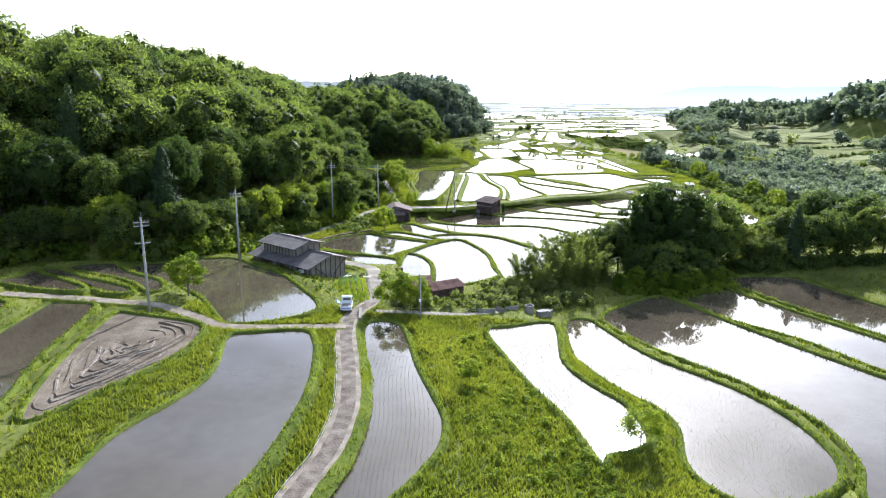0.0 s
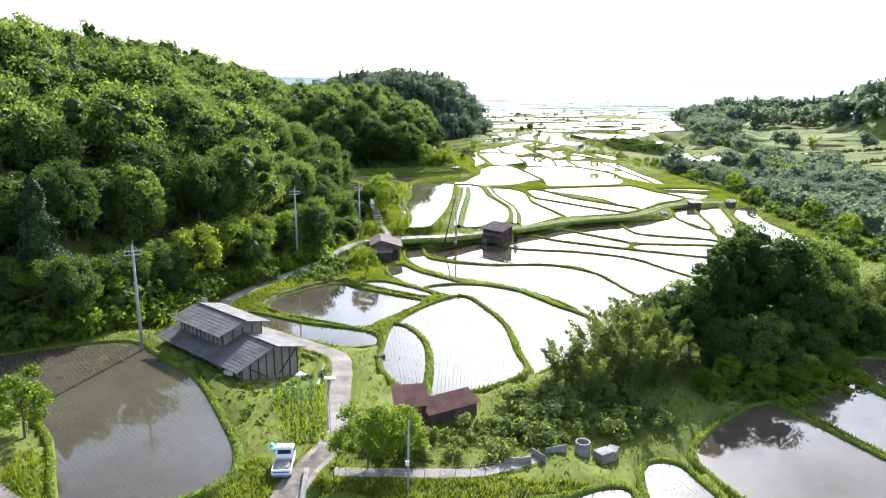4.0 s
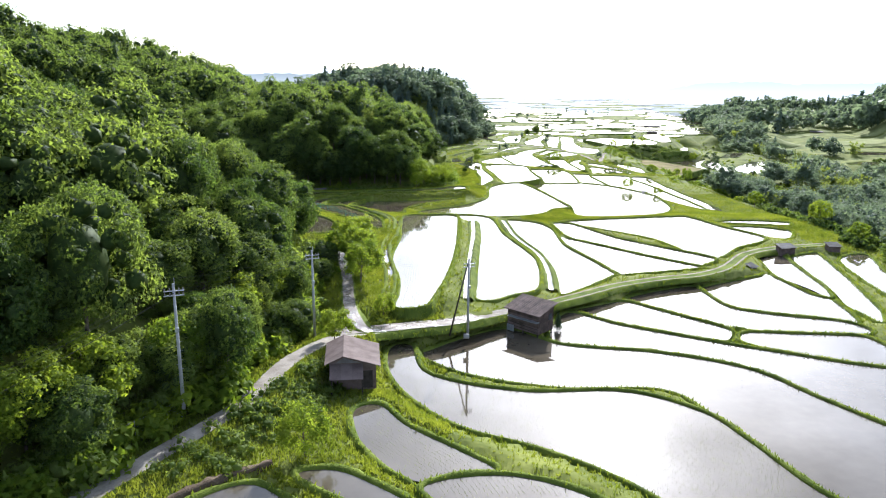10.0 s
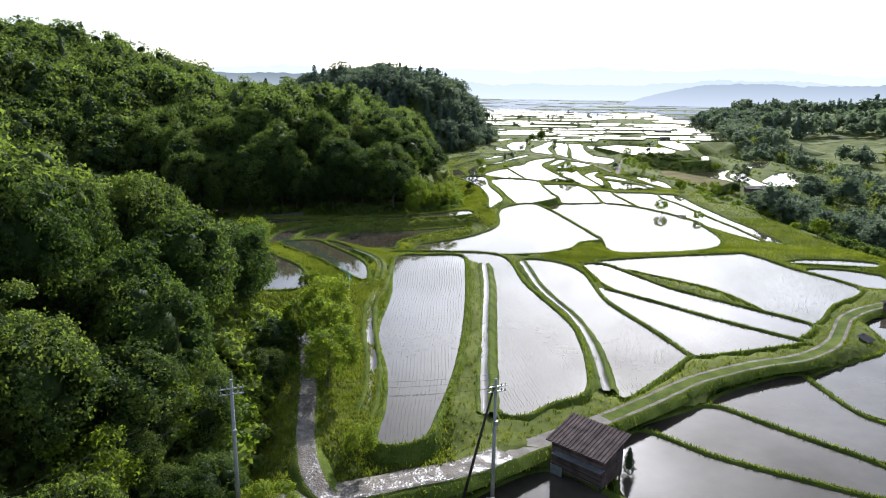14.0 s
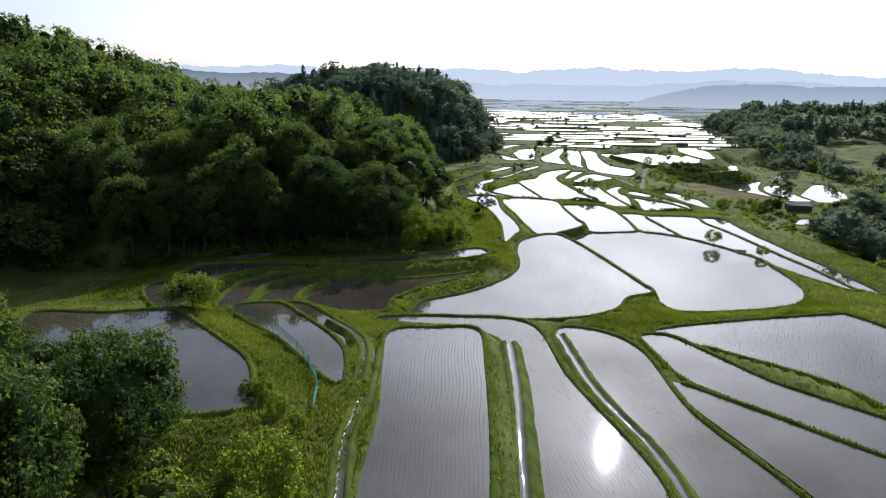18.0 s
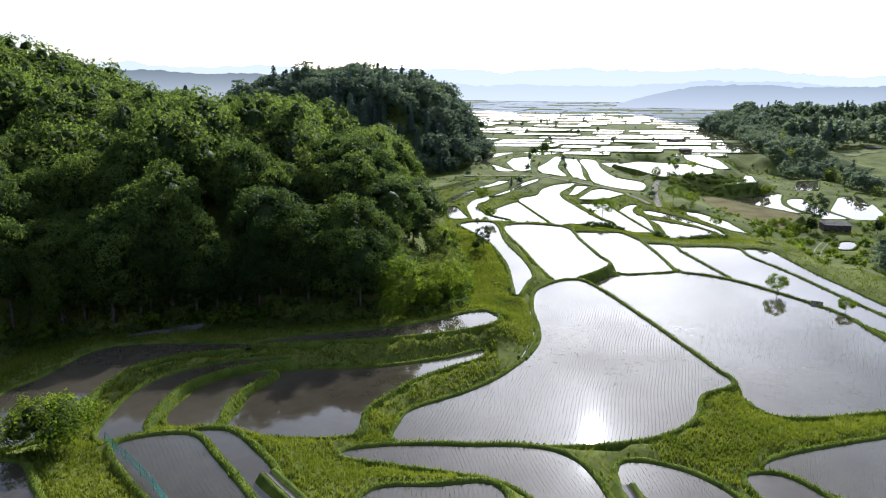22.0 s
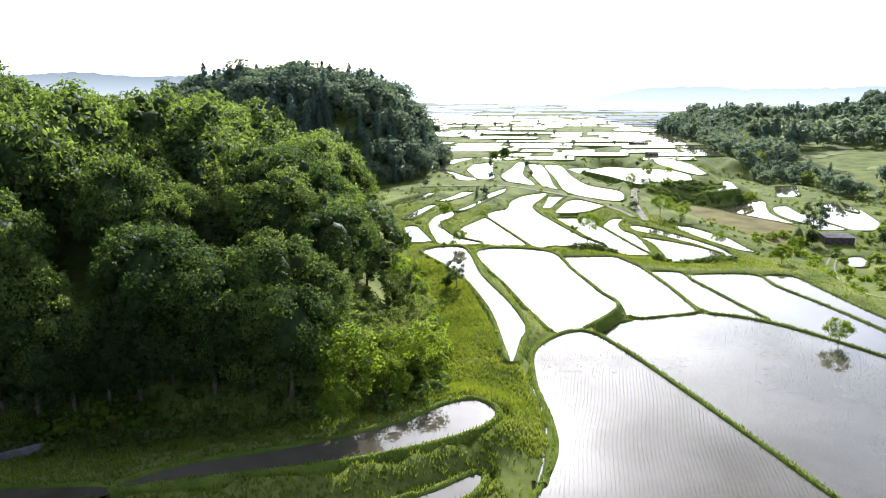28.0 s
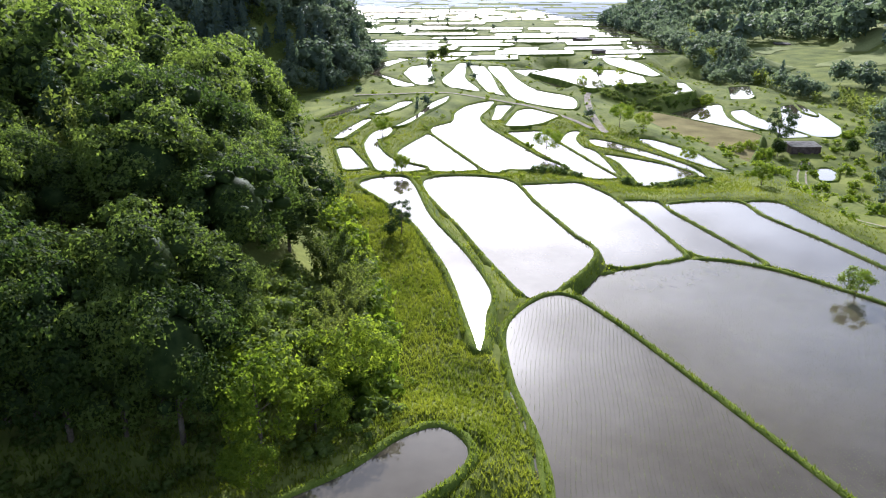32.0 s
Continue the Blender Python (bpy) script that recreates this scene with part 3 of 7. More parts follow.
paddy(-1.5, [(23.1, 457.5), (32.2, 473), (41.5, 494.8), (49.9, 507.2), (46.1, 495.2), (37.9, 481.2), (30, 464.9), (26.2, 459.2)], "flooded")
paddy(-0.8, [(6.6, 442.5), (8.8, 450), (16, 465.1), (19, 468.7), (19.2, 466.2), (12.2, 449.4), (8.9, 442.1)], "flooded")
paddy(-1, [(19.3, 474.1), (26.5, 484.9), (31.6, 495.4), (36, 494.8), (30.7, 484.3), (23.4, 474.3)], "flooded")
paddy(-2.6, [(28, 582.9), (37.2, 608.5), (48.7, 623.5), (58.6, 627.3), (48.3, 611.7), (35.4, 580.1), (38.8, 556.8), (43.5, 540.6), (39.9, 535.4), (35.7, 540.3), (35.9, 555.6), (30.6, 569.8)], "flooded")
paddy(-2.6, [(44.6, 573.3), (51.6, 596), (63.4, 605.4), (58, 581), (54, 554.8), (51.8, 542.5), (46.6, 537.3), (44.2, 542)], "flooded")
paddy(-3.2, [(58, 557), (67.7, 582.6), (77, 608.9), (81, 608.5), (72.8, 578.1), (67.9, 557.3), (65.4, 526.1), (59, 532.5), (56.6, 537.1)], "flooded")
paddy(-3.5, [(81.4, 604.2), (87.5, 603.5), (83, 573.5), (73.6, 528.3), (72.1, 514.1), (68, 523.7), (72.2, 559)], "flooded")
paddy(-3.8, [(88.9, 599.3), (96.6, 598.3), (90.4, 560.4), (88.6, 529.5), (95.4, 511.3), (87.2, 488.7), (78.7, 495.3), (74.2, 512), (80.7, 550.1)], "flooded")
paddy(-4.2, [(97.6, 590.9), (110.1, 591.4), (114, 542), (110.1, 530.6), (99.2, 533.6), (97.4, 569.6)], "flooded")
paddy(-2.6, [(62.4, 492.9), (67.5, 492.1), (63.2, 483.5), (55.7, 467.4), (53.3, 467.8)], "flooded")
paddy(-2.7, [(54.8, 459.9), (65.9, 482.7), (70.9, 486.9), (76.3, 472.6), (66.8, 462), (60.8, 458.9)], "flooded")
paddy(-3.4, [(54.1, 455.8), (64.5, 456.4), (63.6, 442.9), (63.9, 416.8), (64.6, 406.3), (57.6, 407), (56.5, 415.6), (55.2, 432.4)], "flooded")
paddy(-3.8, [(65.6, 444.4), (71.9, 454.8), (75.3, 455), (71, 447), (69.1, 438.6), (69.9, 430.5), (66, 410.7), (64.5, 413.8), (65.1, 439.2)], "flooded")
paddy(-4.4, [(71.3, 432.2), (75.3, 428.5), (82.2, 419.1), (84.7, 409.6), (67.5, 402.4), (71.7, 421.9)], "flooded")
paddy(-4.7, [(76.4, 449.5), (81.6, 441.8), (87.1, 422.7), (87.5, 415.2), (86.3, 407.6), (85.3, 409.7), (83.6, 421.6), (78.2, 434.7), (74, 441.7)], "flooded")
paddy(-5.1, [(90.3, 450.5), (94.1, 447), (97.4, 432.5), (95.8, 417.4), (96, 412.7), (92.3, 416.4), (90, 427.8), (88.4, 441.7)], "flooded")
paddy(-2.4, [(97.7, 565.5), (115.5, 581.6), (148.1, 565), (135.1, 532.1), (117, 523.3), (106.1, 519.9), (103.2, 545.7)], "flooded")
paddy(-2.2, [(152.3, 614.5), (164.2, 617.8), (161.9, 588.8), (151.3, 551.3), (144.3, 545.4), (143.2, 563.3), (145, 590.6)], "flooded")
paddy(-11, [(132.2, 509.5), (147.5, 520.2), (163.2, 527.8), (164.4, 524.8), (157.5, 512.3), (151.3, 498.5), (149.2, 484.4), (149.1, 479.3), (146.1, 479.7), (136.8, 489.3), (130.7, 500.2)], "flooded")
paddy(-11.3, [(161.5, 513.5), (168.8, 516.4), (166, 506.5), (162.3, 484.1), (161.7, 471.2), (157.3, 468), (150.6, 469), (153.9, 475.2), (152.4, 487.6), (154.5, 499.7)], "flooded")
paddy(-12, [(190.9, 524.5), (200.7, 528.9), (195.5, 506.4), (185.5, 484.5), (178.4, 475.2), (171.3, 469.4), (164.5, 470.4), (166.2, 489.4)], "flooded")
paddy(-11.8, [(201.8, 530.5), (200.6, 523.4), (194.2, 508), (190.5, 502.3), (190.5, 509.8)], "flooded")
paddy(-11.1, [(196.6, 570.3), (209.4, 572.5), (192.8, 544.4), (185, 537.5), (177.6, 538.5)], "flooded")
paddy(-5.8, [(161.3, 554.9), (162.7, 551), (153.8, 528.3), (141, 520.8), (134.4, 517.3), (150.6, 535.2)], "flooded")
paddy(-13.2, [(140.1, 439.1), (144.4, 439.8), (143.1, 434.6), (135.8, 426.8), (131.7, 427.4)], "flooded")
paddy(-13.7, [(147.8, 405.7), (158.6, 419.7), (171.3, 412.2), (180.3, 407.5), (169.7, 392.3), (152.2, 386.9), (143.8, 387.6)], "flooded")

paddy(-9.6, [(268, 560), (284, 572), (303, 566), (296, 552), (280, 548)], "flooded")
paddy(-9.2, [(306, 600), (326, 612), (344, 604), (322, 592)], "flooded")
paddy(-9.8, [(236, 500), (252, 512), (264, 505), (248, 492)], "flooded")

paddy(-0.2, [(3, 463.5), (8.6, 473), (17, 486), (22.4, 489.9), (15.3, 475.5), (8.6, 467)], "flooded")

# smaller terraces of the lower valley
far_rng = np.random.default_rng(11)
y = 640.0
while y < 2100:
    depth = 23 + (y - 640) * 0.034
    mid, half = 128 + (y - 640) * 0.16, 98 + (y - 640) * 0.22
    x = mid - half * far_rng.uniform(0.8, 1.0)
    while x < mid + half:
        w = depth * far_rng.uniform(0.8, 2.3)
        if far_rng.random() < 0.84:
            s = far_rng.uniform(-0.13, 0.13, 4) * depth
            z = -4.5 - (y - 520) * 0.0055 + far_rng.uniform(-0.5, 0.5)
            lean = depth * 0.35
            PADDIES.append((z, cornered([(x + 1, y + s[0]), (x + w - 1, y + s[2]), (x + w - 1 + lean, y + depth * 0.93 + s[3]), (x + 1 + lean, y + depth * 0.93 + s[1])], 1.6 + (y - 640) * 0.004), "far"))
        x += w + far_rng.uniform(0.5, 3) + (far_rng.random() < 0.12) * 12
    y += depth + far_rng.uniform(0.5, 3) + (far_rng.random() < 0.2) * 8

# ---- wooded hills ----
HILL_WEST = np.array([(-900, -300), (-75, -120), (-72, 60), (-72, 109), (-56, 114), (-44, 118), (-41, 122), (-36, 134), (-33, 144), (-28, 156), (-23, 166), (-21, 180), (-19, 190), (-20, 205), (-20, 222), (-27, 232), (-48, 238), (-68, 256), (-84, 285), (-90, 304), (-78, 318), (-50, 317), (-30, 321), (-7, 320), (3, 326), (6, 345), (6, 383), (4, 420), (-8, 462), (-45, 495), (-110, 515), (-900, 540)], float)
HILL_NORTH = np.array([(-112, 600), (-95, 560), (-60, 542), (-20, 532), (10, 545), (29, 590), (38, 650), (20, 730), (-60, 770), (-110, 720)], float)
HILL_EAST = np.array([(345, 600), (360, 700), (470, 860), (540, 1020), (1400, 1100), (1400, 300), (620, 400)], float)


def hill(q):
    """The height that the hills add over the valley floor."""
    z = np.zeros(len(q))
    west_top = 38 + 10 * np.clip((q[:, 1] - 250) / 60, 0, 1) - 24 * np.clip((q[:, 1] - 245) / 70, 0, 1) * np.clip((q[:, 0] + 150) / 70, 0, 1)
    for poly, top, run in ((HILL_WEST, west_top, 46 - 17 * np.clip((q[:, 1] - 295) / 25, 0, 1)), (HILL_NORTH, 34.0, 17.0), (HILL_EAST, 34.0, 50.0)):
        d = np.where(inside(q, poly), away(q, poly), 0.0)
        z = np.maximum(z, top * (1 - np.exp(-d / run)))
    return z


ROADS = []


def lane(name, points, width, mat, label, category, shoulder=0.5):
    ROADS.append((name, spline(points, False, 1.5), width, mat, label, category, shoulder))


lane("road", [(-13.2, 30, 4.7), (-10.9, 45.6, 4.7), (-9.4, 52.3, 4.7), (-9, 60.6, 4.7), (-10.1, 70.1, 4.7), (-11.8, 80.7, 4.6), (-11.9, 87.7, 4.5), (-10, 94.7, 4.2)], 2.4, "dirt", "worn brown dirt and concrete farm road with grassy edges", "road", 0.25)
lane("road", [(-10, 94.7, 4.2), (-10.7, 106, 3.6), (-12, 116.4, 3.2), (-14.4, 119.5, 3.1), (-19.7, 123.9, 3), (-27.8, 130, 2.9), (-32.3, 135.5, 2.9), (-31, 143.7, 2.9), (-25.8, 154.9, 2.9), (-21.1, 164.6, 2.9), (-18.7, 176, 2.8), (-14.8, 185.5, 2.0), (-9.5, 190.8, 1.2), (0.1, 195.4, 0.6), (8, 201.4, 0.2), (17, 207.5, 0.0)], 2.25, "concrete", "narrow pale concrete farm road with grassy edges", "road", 0.25)
lane("farm_track", [(17, 207.5, 0.0), (24, 212.8, -0.1), (31.5, 218.8, -0.25), (41, 223.8, -0.4), (49, 226.8, -0.5), (56, 232, -0.6), (61, 238.4, -0.8), (66.5, 245.5, -0.9), (76, 252, -1.1), (90, 257, -1.4)], 2.3, "track", "grassy farm track with two worn wheel ruts", "track", 0.3)
lane("side_road", [(-11.5, 83.6, 4.55), (-17, 82.2, 4.9), (-26.3, 81.2, 5.3), (-31, 84, 5.5), (-37.1, 88, 5.8), (-44, 89.0, 6.1), (-50, 89.9, 6.3), (-60, 91.2, 6.5)], 1.8, "gravel", "gravel farm track between the paddies", "track", 0.3)
lane("hill_track", [(-10.2, 190.0, 1.4), (-11.6, 190.6, 1.8), (-13.2, 194, 2.5), (-14.4, 199.5, 2.9), (-15.4, 207, 3.3), (-17, 216, 3.8), (-19, 224, 4.4)], 1.7, "wet", "wet earth track climbing into the wood", "track", 0.3)
lane("mud_patch", [(-14.5, 188.6, 1.78), (-11.5, 190.6, 1.5), (-8.5, 191.9, 1.2), (-4, 194, 0.95), (1, 196.3, 0.65), (5, 199.4, 0.45)], 2.9, "wet", "wet muddy patch with puddles where the tracks meet", "mud", 0.1)
lane("footpath", [(-9, 90.6, 4.2), (-3, 91.2, 3.7), (3, 92.2, 3.2), (8, 95.6, 2.5)], 1.3, "concrete", "narrow concrete footpath beside the scrub", "path", 0.2)
lane("terrace_path", [(18, 511, -1.3), (30.4, 513, -1.5), (44.9, 515, -1.7), (52.7, 513.5, -1.9), (59.7, 505.5, -2.1), (66.5, 496, -2.3), (73.5, 486, -2.7), (79, 472, -3.6), (82, 462, -4.6)], 1.6, "gravel", "narrow gravel path along the terrace edge", "path", 0.3)
lane("valley_track", [(118, 550, -3), (113, 534, -3.4), (102, 513, -4), (93, 489, -4.6), (87, 469, -4.9), (84, 457, -4.9)], 2.2, "gravel", "pale gravel track in the lower valley", "track", 0.3)
lane("valley_track", [(98, 372, -4.4), (102, 387, -7.4), (106, 396, -9), (119, 417, -11.6), (129, 431, -12.6), (142, 446, -13)], 2.4, "track", "rutted farm track down to the valley shed", "track", 0.3)


def valley(q):
    """The valley floor between the paddies, from the levels round about."""
    num = np.full(len(q), 0.0)
    den = np.full(len(q), 0.0)
    base = np.where(q[:, 1] < 420, 3 - q[:, 1] * 0.016, -3.7 - (q[:, 1] - 420) * 0.0055)
    base -= 9.5 * np.clip((q[:, 0] - 96) / 30, 0, 1) * np.clip((q[:, 1] - 120) / 120, 0, 1) * np.clip((1000 - q[:, 1]) / 350, 0, 1)
    rise = np.clip((q[:, 0] - 205) / 22, 0, 7)
    base += np.clip((1000 - q[:, 1]) / 350, 0, 1) * (np.floor(rise) + np.clip((rise % 1 - 0.8) / 0.2, 0, 1)) * 1.1
    num += base / 1500
    den += 1 / 1500
    low = np.full(len(q), 1e9)
    for level, line, kind in PADDIES:
        reach = 45.0 if kind != "far" else 12.0
        near = np.all((q > line.min(0) - reach) & (q < line.max(0) + reach), axis=1)
        if not near.any():
            continue
        some = q[near]
        d = away(some, line)
        d[inside(some, line)] = 0
        w = 1 / (d + 1.0) ** 3
        num[near] += w * (level + 0.18)
        den[near] += w
        margin = 0.8 if kind != "far" else 5.0
        low[near] = np.where(d < margin, np.minimum(low[near], level - 0.7), low[near])
    z = num / den
    for name, p, width, *rest in ROADS:
        near = np.all((q > p[:, :2].min(0) - 9) & (q < p[:, :2].max(0) + 9), axis=1)
        if near.any():
            some = q[near]
            gap = np.hypot(some[:, 0, None] - p[None, :, 0], some[:, 1, None] - p[None, :, 1])
            k = gap.argmin(1)
            f = np.clip((gap[np.arange(len(k)), k] - width / 2 - 1.2) / 3.5, 0, 1)
            z[near] = z[near] * f + (p[k, 2] - 0.12) * (1 - f)
    return np.minimum(z, low)


def land(q):
    q = np.asarray(q, float)
    return valley(q) + hill(q)


def spaced(fine0, fine1, step, end0, end1, grow=1.13):
    mid = list(np.arange(fine0, fine1, step))
    lo, hi, s = [fine0], [fine1], step
    while lo[-1] > end0 or hi[-1] < end1:
        s *= grow
        if lo[-1] > end0:
            lo.append(lo[-1] - s)
        if hi[-1] < end1:
            hi.append(hi[-1] + s)
    return np.array(lo[:0:-1] + mid + hi)


gx, gy = spaced(-70, 105, 1.4, -4200, 105), spaced(30, 420, 1.4, -1500, 420, 1.09)
gx = np.r_[gx[gx < 104], spaced(105, 290, 3.2, 104, 4200)]
gy = np.r_[gy[gy < 419], spaced(420, 620, 2.6, 419, 5000, 1.09)]
gx, gy = np.unique(gx), np.unique(gy)
GX, GY = np.meshgrid(gx, gy)
flat = np.stack([GX.ravel(), GY.ravel()], 1)
gz = land(flat) + 0.06 * np.sin(flat[:, 0] * 1.7) * np.sin(flat[:, 1] * 1.3)
cols = len(gx)
cell = (np.arange(len(gy) - 1)[:, None] * cols + np.arange(cols - 1)[None]).ravel()
tagged(mesh_object("ground", np.c_[flat, gz], np.stack([cell, cell + 1, cell + cols + 1, cell + cols], 1), LAND, smooth=True), "grassy valley floor and hillsides between the terraces", "ground", kind="structure")


def ground_z(x, y):
    """The height of the ground's sheet at a place."""
    i, j = np.clip(np.searchsorted(gx, x) - 1, 0, len(gx) - 2), np.clip(np.searchsorted(gy, y) - 1, 0, len(gy) - 2)
    u, v = (x - gx[i]) / (gx[i + 1] - gx[i]), (y - gy[j]) / (gy[j + 1] - gy[j])
    g = gz.reshape(len(gy), cols)
    return (g[j, i] * (1 - u) + g[j, i + 1] * u) * (1 - v) + (g[j + 1, i] * (1 - u) + g[j + 1, i + 1] * u) * v


PROFILE = [(-0.25, -0.30), (-0.05, 0.06), (0.12, 0.22), (0.4, 0.26), (0.62, 0.16), (0.85, -0.2), (1.35, -1.0), (2.0, -2.4)]


def sunk(line, level):
    """1 where a higher neighbour's bund already stands on this side, else 0."""
    best = np.full(len(line), 99.0)
    lo, hi = line.min(0) - 3, line.max(0) + 3
    for other, edge, kind in PADDIES:
        if kind == "far" or edge is line or other < level or (other == level and edge[0, 0] < line[0, 0]):
            continue
        if np.all(edge.max(0) > lo) and np.all(edge.min(0) < hi):
            best = np.minimum(best, away(line, edge))
    return np.clip((1.9 - best) / 0.5, 0, 1)


def bund_mesh(line, level, dense):
    n = outward(line)
    m = len(line)
    low = sunk(line, level)
    wob = np.array([noise.noise((p[0] * 0.8, p[1] * 0.8, level)) for p in line])
    rings = []
    for o, h in PROFILE:
        j = rng.uniform(-0.05, 0.05, m) * (o > 0)
        rings.append(np.c_[line + n * (o + 0.18 * wob * (o > 0) + j)[:, None], level + h + 0.08 * wob + j - low * (0.62 if o > -0.1 else 0.1)])
    v = np.concatenate(rings)
    k = np.arange(m)
    f = np.concatenate([np.stack([r * m + k, r * m + (k + 1) % m, (r + 1) * m + (k + 1) % m, (r + 1) * m + k], 1) for r in range(len(rings) - 1)])
    return v, f


def tufts(line, level, per_metre):
    """Blades standing along a bund and down its outer bank."""
    n = outward(line)
    seg = np.linalg.norm(np.roll(line, -1, 0) - line, axis=1)
    count = int(seg.sum() * per_metre)
    low = sunk(line, level)
    seg = seg * (1.02 - 0.55 * low)
    k = rng.choice(len(line), count, p=seg / seg.sum())
    t = rng.random(count)[:, None]
    nxt = (k + 1) % len(line)
    o = rng.beta(1.3, 1.6, count) * 2.2
    h = np.interp(o, [p[0] for p in PROFILE], [p[1] for p in PROFILE])
    base = np.c_[line[k] * (1 - t) + line[nxt] * t + (n[k] * (1 - t) + n[nxt] * t) * o[:, None], level + h - 0.05 - 0.62 * low[k]]
    return blades(base, 0.36, 0.075)


def seedlings(line, level, turn, gap=0.42):
    """Rows of young rice standing in the water."""
    c, s = math.cos(turn), math.sin(turn)
    m = line.mean(0)
    q = (line - m) @ np.array([[c, -s], [s, c]])
    lo, hi = q.min(0), q.max(0)
    across, along = np.arange(lo[1], hi[1], gap), np.arange(lo[0], hi[0], 0.24)
    A, B = np.meshgrid(along, across)
    bend = 0.5 * np.sin(A / 17.0 + m[0]) + 0.16 * np.sin(A / 3.1 + B / 9.0)
    p = np.stack([A.ravel(), (B + bend).ravel()], 1) + rng.uniform(-0.05, 0.05, (A.size, 2))
    p = p[rng.random(len(p)) < 0.9] @ np.array([[c, s], [-s, c]]) + m
    p = p[inside(p, line)]
    p = p[away(p, line) > 0.45]
    return blades(np.c_[p, np.full(len(p), level - 0.01)], 0.12, 0.032, 0.5)


def merge(*pairs):
    """Joins triangle sets."""
    vs, fs, n = [], [], 0
    for v, f in pairs:
        vs.append(v), fs.append(f + n)
        n += len(v)
    return np.concatenate(vs), np.concatenate(fs)


def three(f):
    return np.concatenate([f[:, [0, 1, 2]], f[:, [0, 2, 3]]])


for level, line, kind in PADDIES:
    if kind == "far":
        continue
    cx, cy = line.mean(0)
    field = kind == "field"
    ob = thing("rice_paddy" if not field else "ploughed_field", cx, cy, level, 0, "flooded terraced rice paddy with a narrow grassy bund" if kind == "flooded" else "freshly planted flooded rice paddy with seedling rows" if not field else "drained muddy plot with curved tractor ruts", "rice paddy" if not field else "field", "terraced rice paddies")
    off = np.array([cx, cy, level])
    mesh_object("water_surface" if not field else "mud_surface", np.c_[line - (cx, cy), 0 * line[:, 0]], [tuple(range(len(line)))], MUD if field else WATER, ob)
    v, f = bund_mesh(line, level, cy < 330)
    if cy < 480:
        w, g = tufts(line, level, 34 if cy < 130 or 180 < cy < 330 else 18)
        f = three(f)
        both, all_f = merge((v, f), (w, g))
        mesh_object("grass_bund", both - off, all_f, None, ob, mats=[TURF, GRASS], index=np.r_[np.zeros(len(f)), np.ones(len(g))])
    else:
        mesh_object("grass_bund", v - off, f, TURF, ob, smooth=True)
    if kind == "planted":
        d = line - line.mean(0)
        turn = 0.5 * math.atan2(2 * np.sum(d[:, 0] * d[:, 1]), np.sum(d[:, 0] ** 2 - d[:, 1] ** 2))
        w, g = seedlings(line, level, turn)
        tagged(mesh_object("rice_seedling", w - off, g, SEEDLING, ob), "thin rows of young rice seedlings", kind="stuff")

for level, line, kind in PADDIES:
    if kind == "far":
        cx, cy = line.mean(0)
        ob = thing("rice_paddy", cx, cy, level, 0, "distant flooded rice paddy in the lower valley", "rice paddy", "terraced rice paddies")
        mesh_object("water_surface", np.c_[line - (cx, cy), 0 * line[:, 0]], [tuple(range(len(line)))], WATER, ob)
        if cy < 1100:
            v, f = bund_mesh(line, level, False)
            mesh_object("grass_bund", v - (cx, cy, level), f, TURF, ob)


# ---- trees ----
ICO = bmesh.new()
bmesh.ops.create_icosphere(ICO, subdivisions=2, radius=1.0)
ICO2_V = np.array([v.co[:] for v in ICO.verts])
ICO2_F = np.array([[v.index for v in f.verts] for f in ICO.faces])
ICO.free()
ICO = bmesh.new()
bmesh.ops.create_icosphere(ICO, subdivisions=1, radius=1.0)
ICO1_V = np.array([v.co[:] for v in ICO.verts])
ICO1_F = np.array([[v.index for v in f.verts] for f in ICO.faces])
ICO.free()


def leaf_sprays(centre, normal, size, r):
    """One pointed three-cornered leaf spray at each centre."""
    n = len(centre)
    nn = normal / np.maximum(np.linalg.norm(normal, axis=1), 1e-6)[:, None]
    a = np.cross(nn, r.normal(size=(n, 3)))
    a /= np.maximum(np.linalg.norm(a, axis=1), 1e-6)[:, None]
    b = np.cross(nn, a)
    s = (size * r.uniform(0.6, 1.4, n))[:, None]
    v = np.stack([centre + a * s * 1.25, centre - a * s * 0.7 - b * s * 0.72, centre - a * s * 0.7 + b * s * 0.72 + nn * s * 0.2], 1).reshape(-1, 3)
    return v, np.arange(3 * n).reshape(-1, 3)


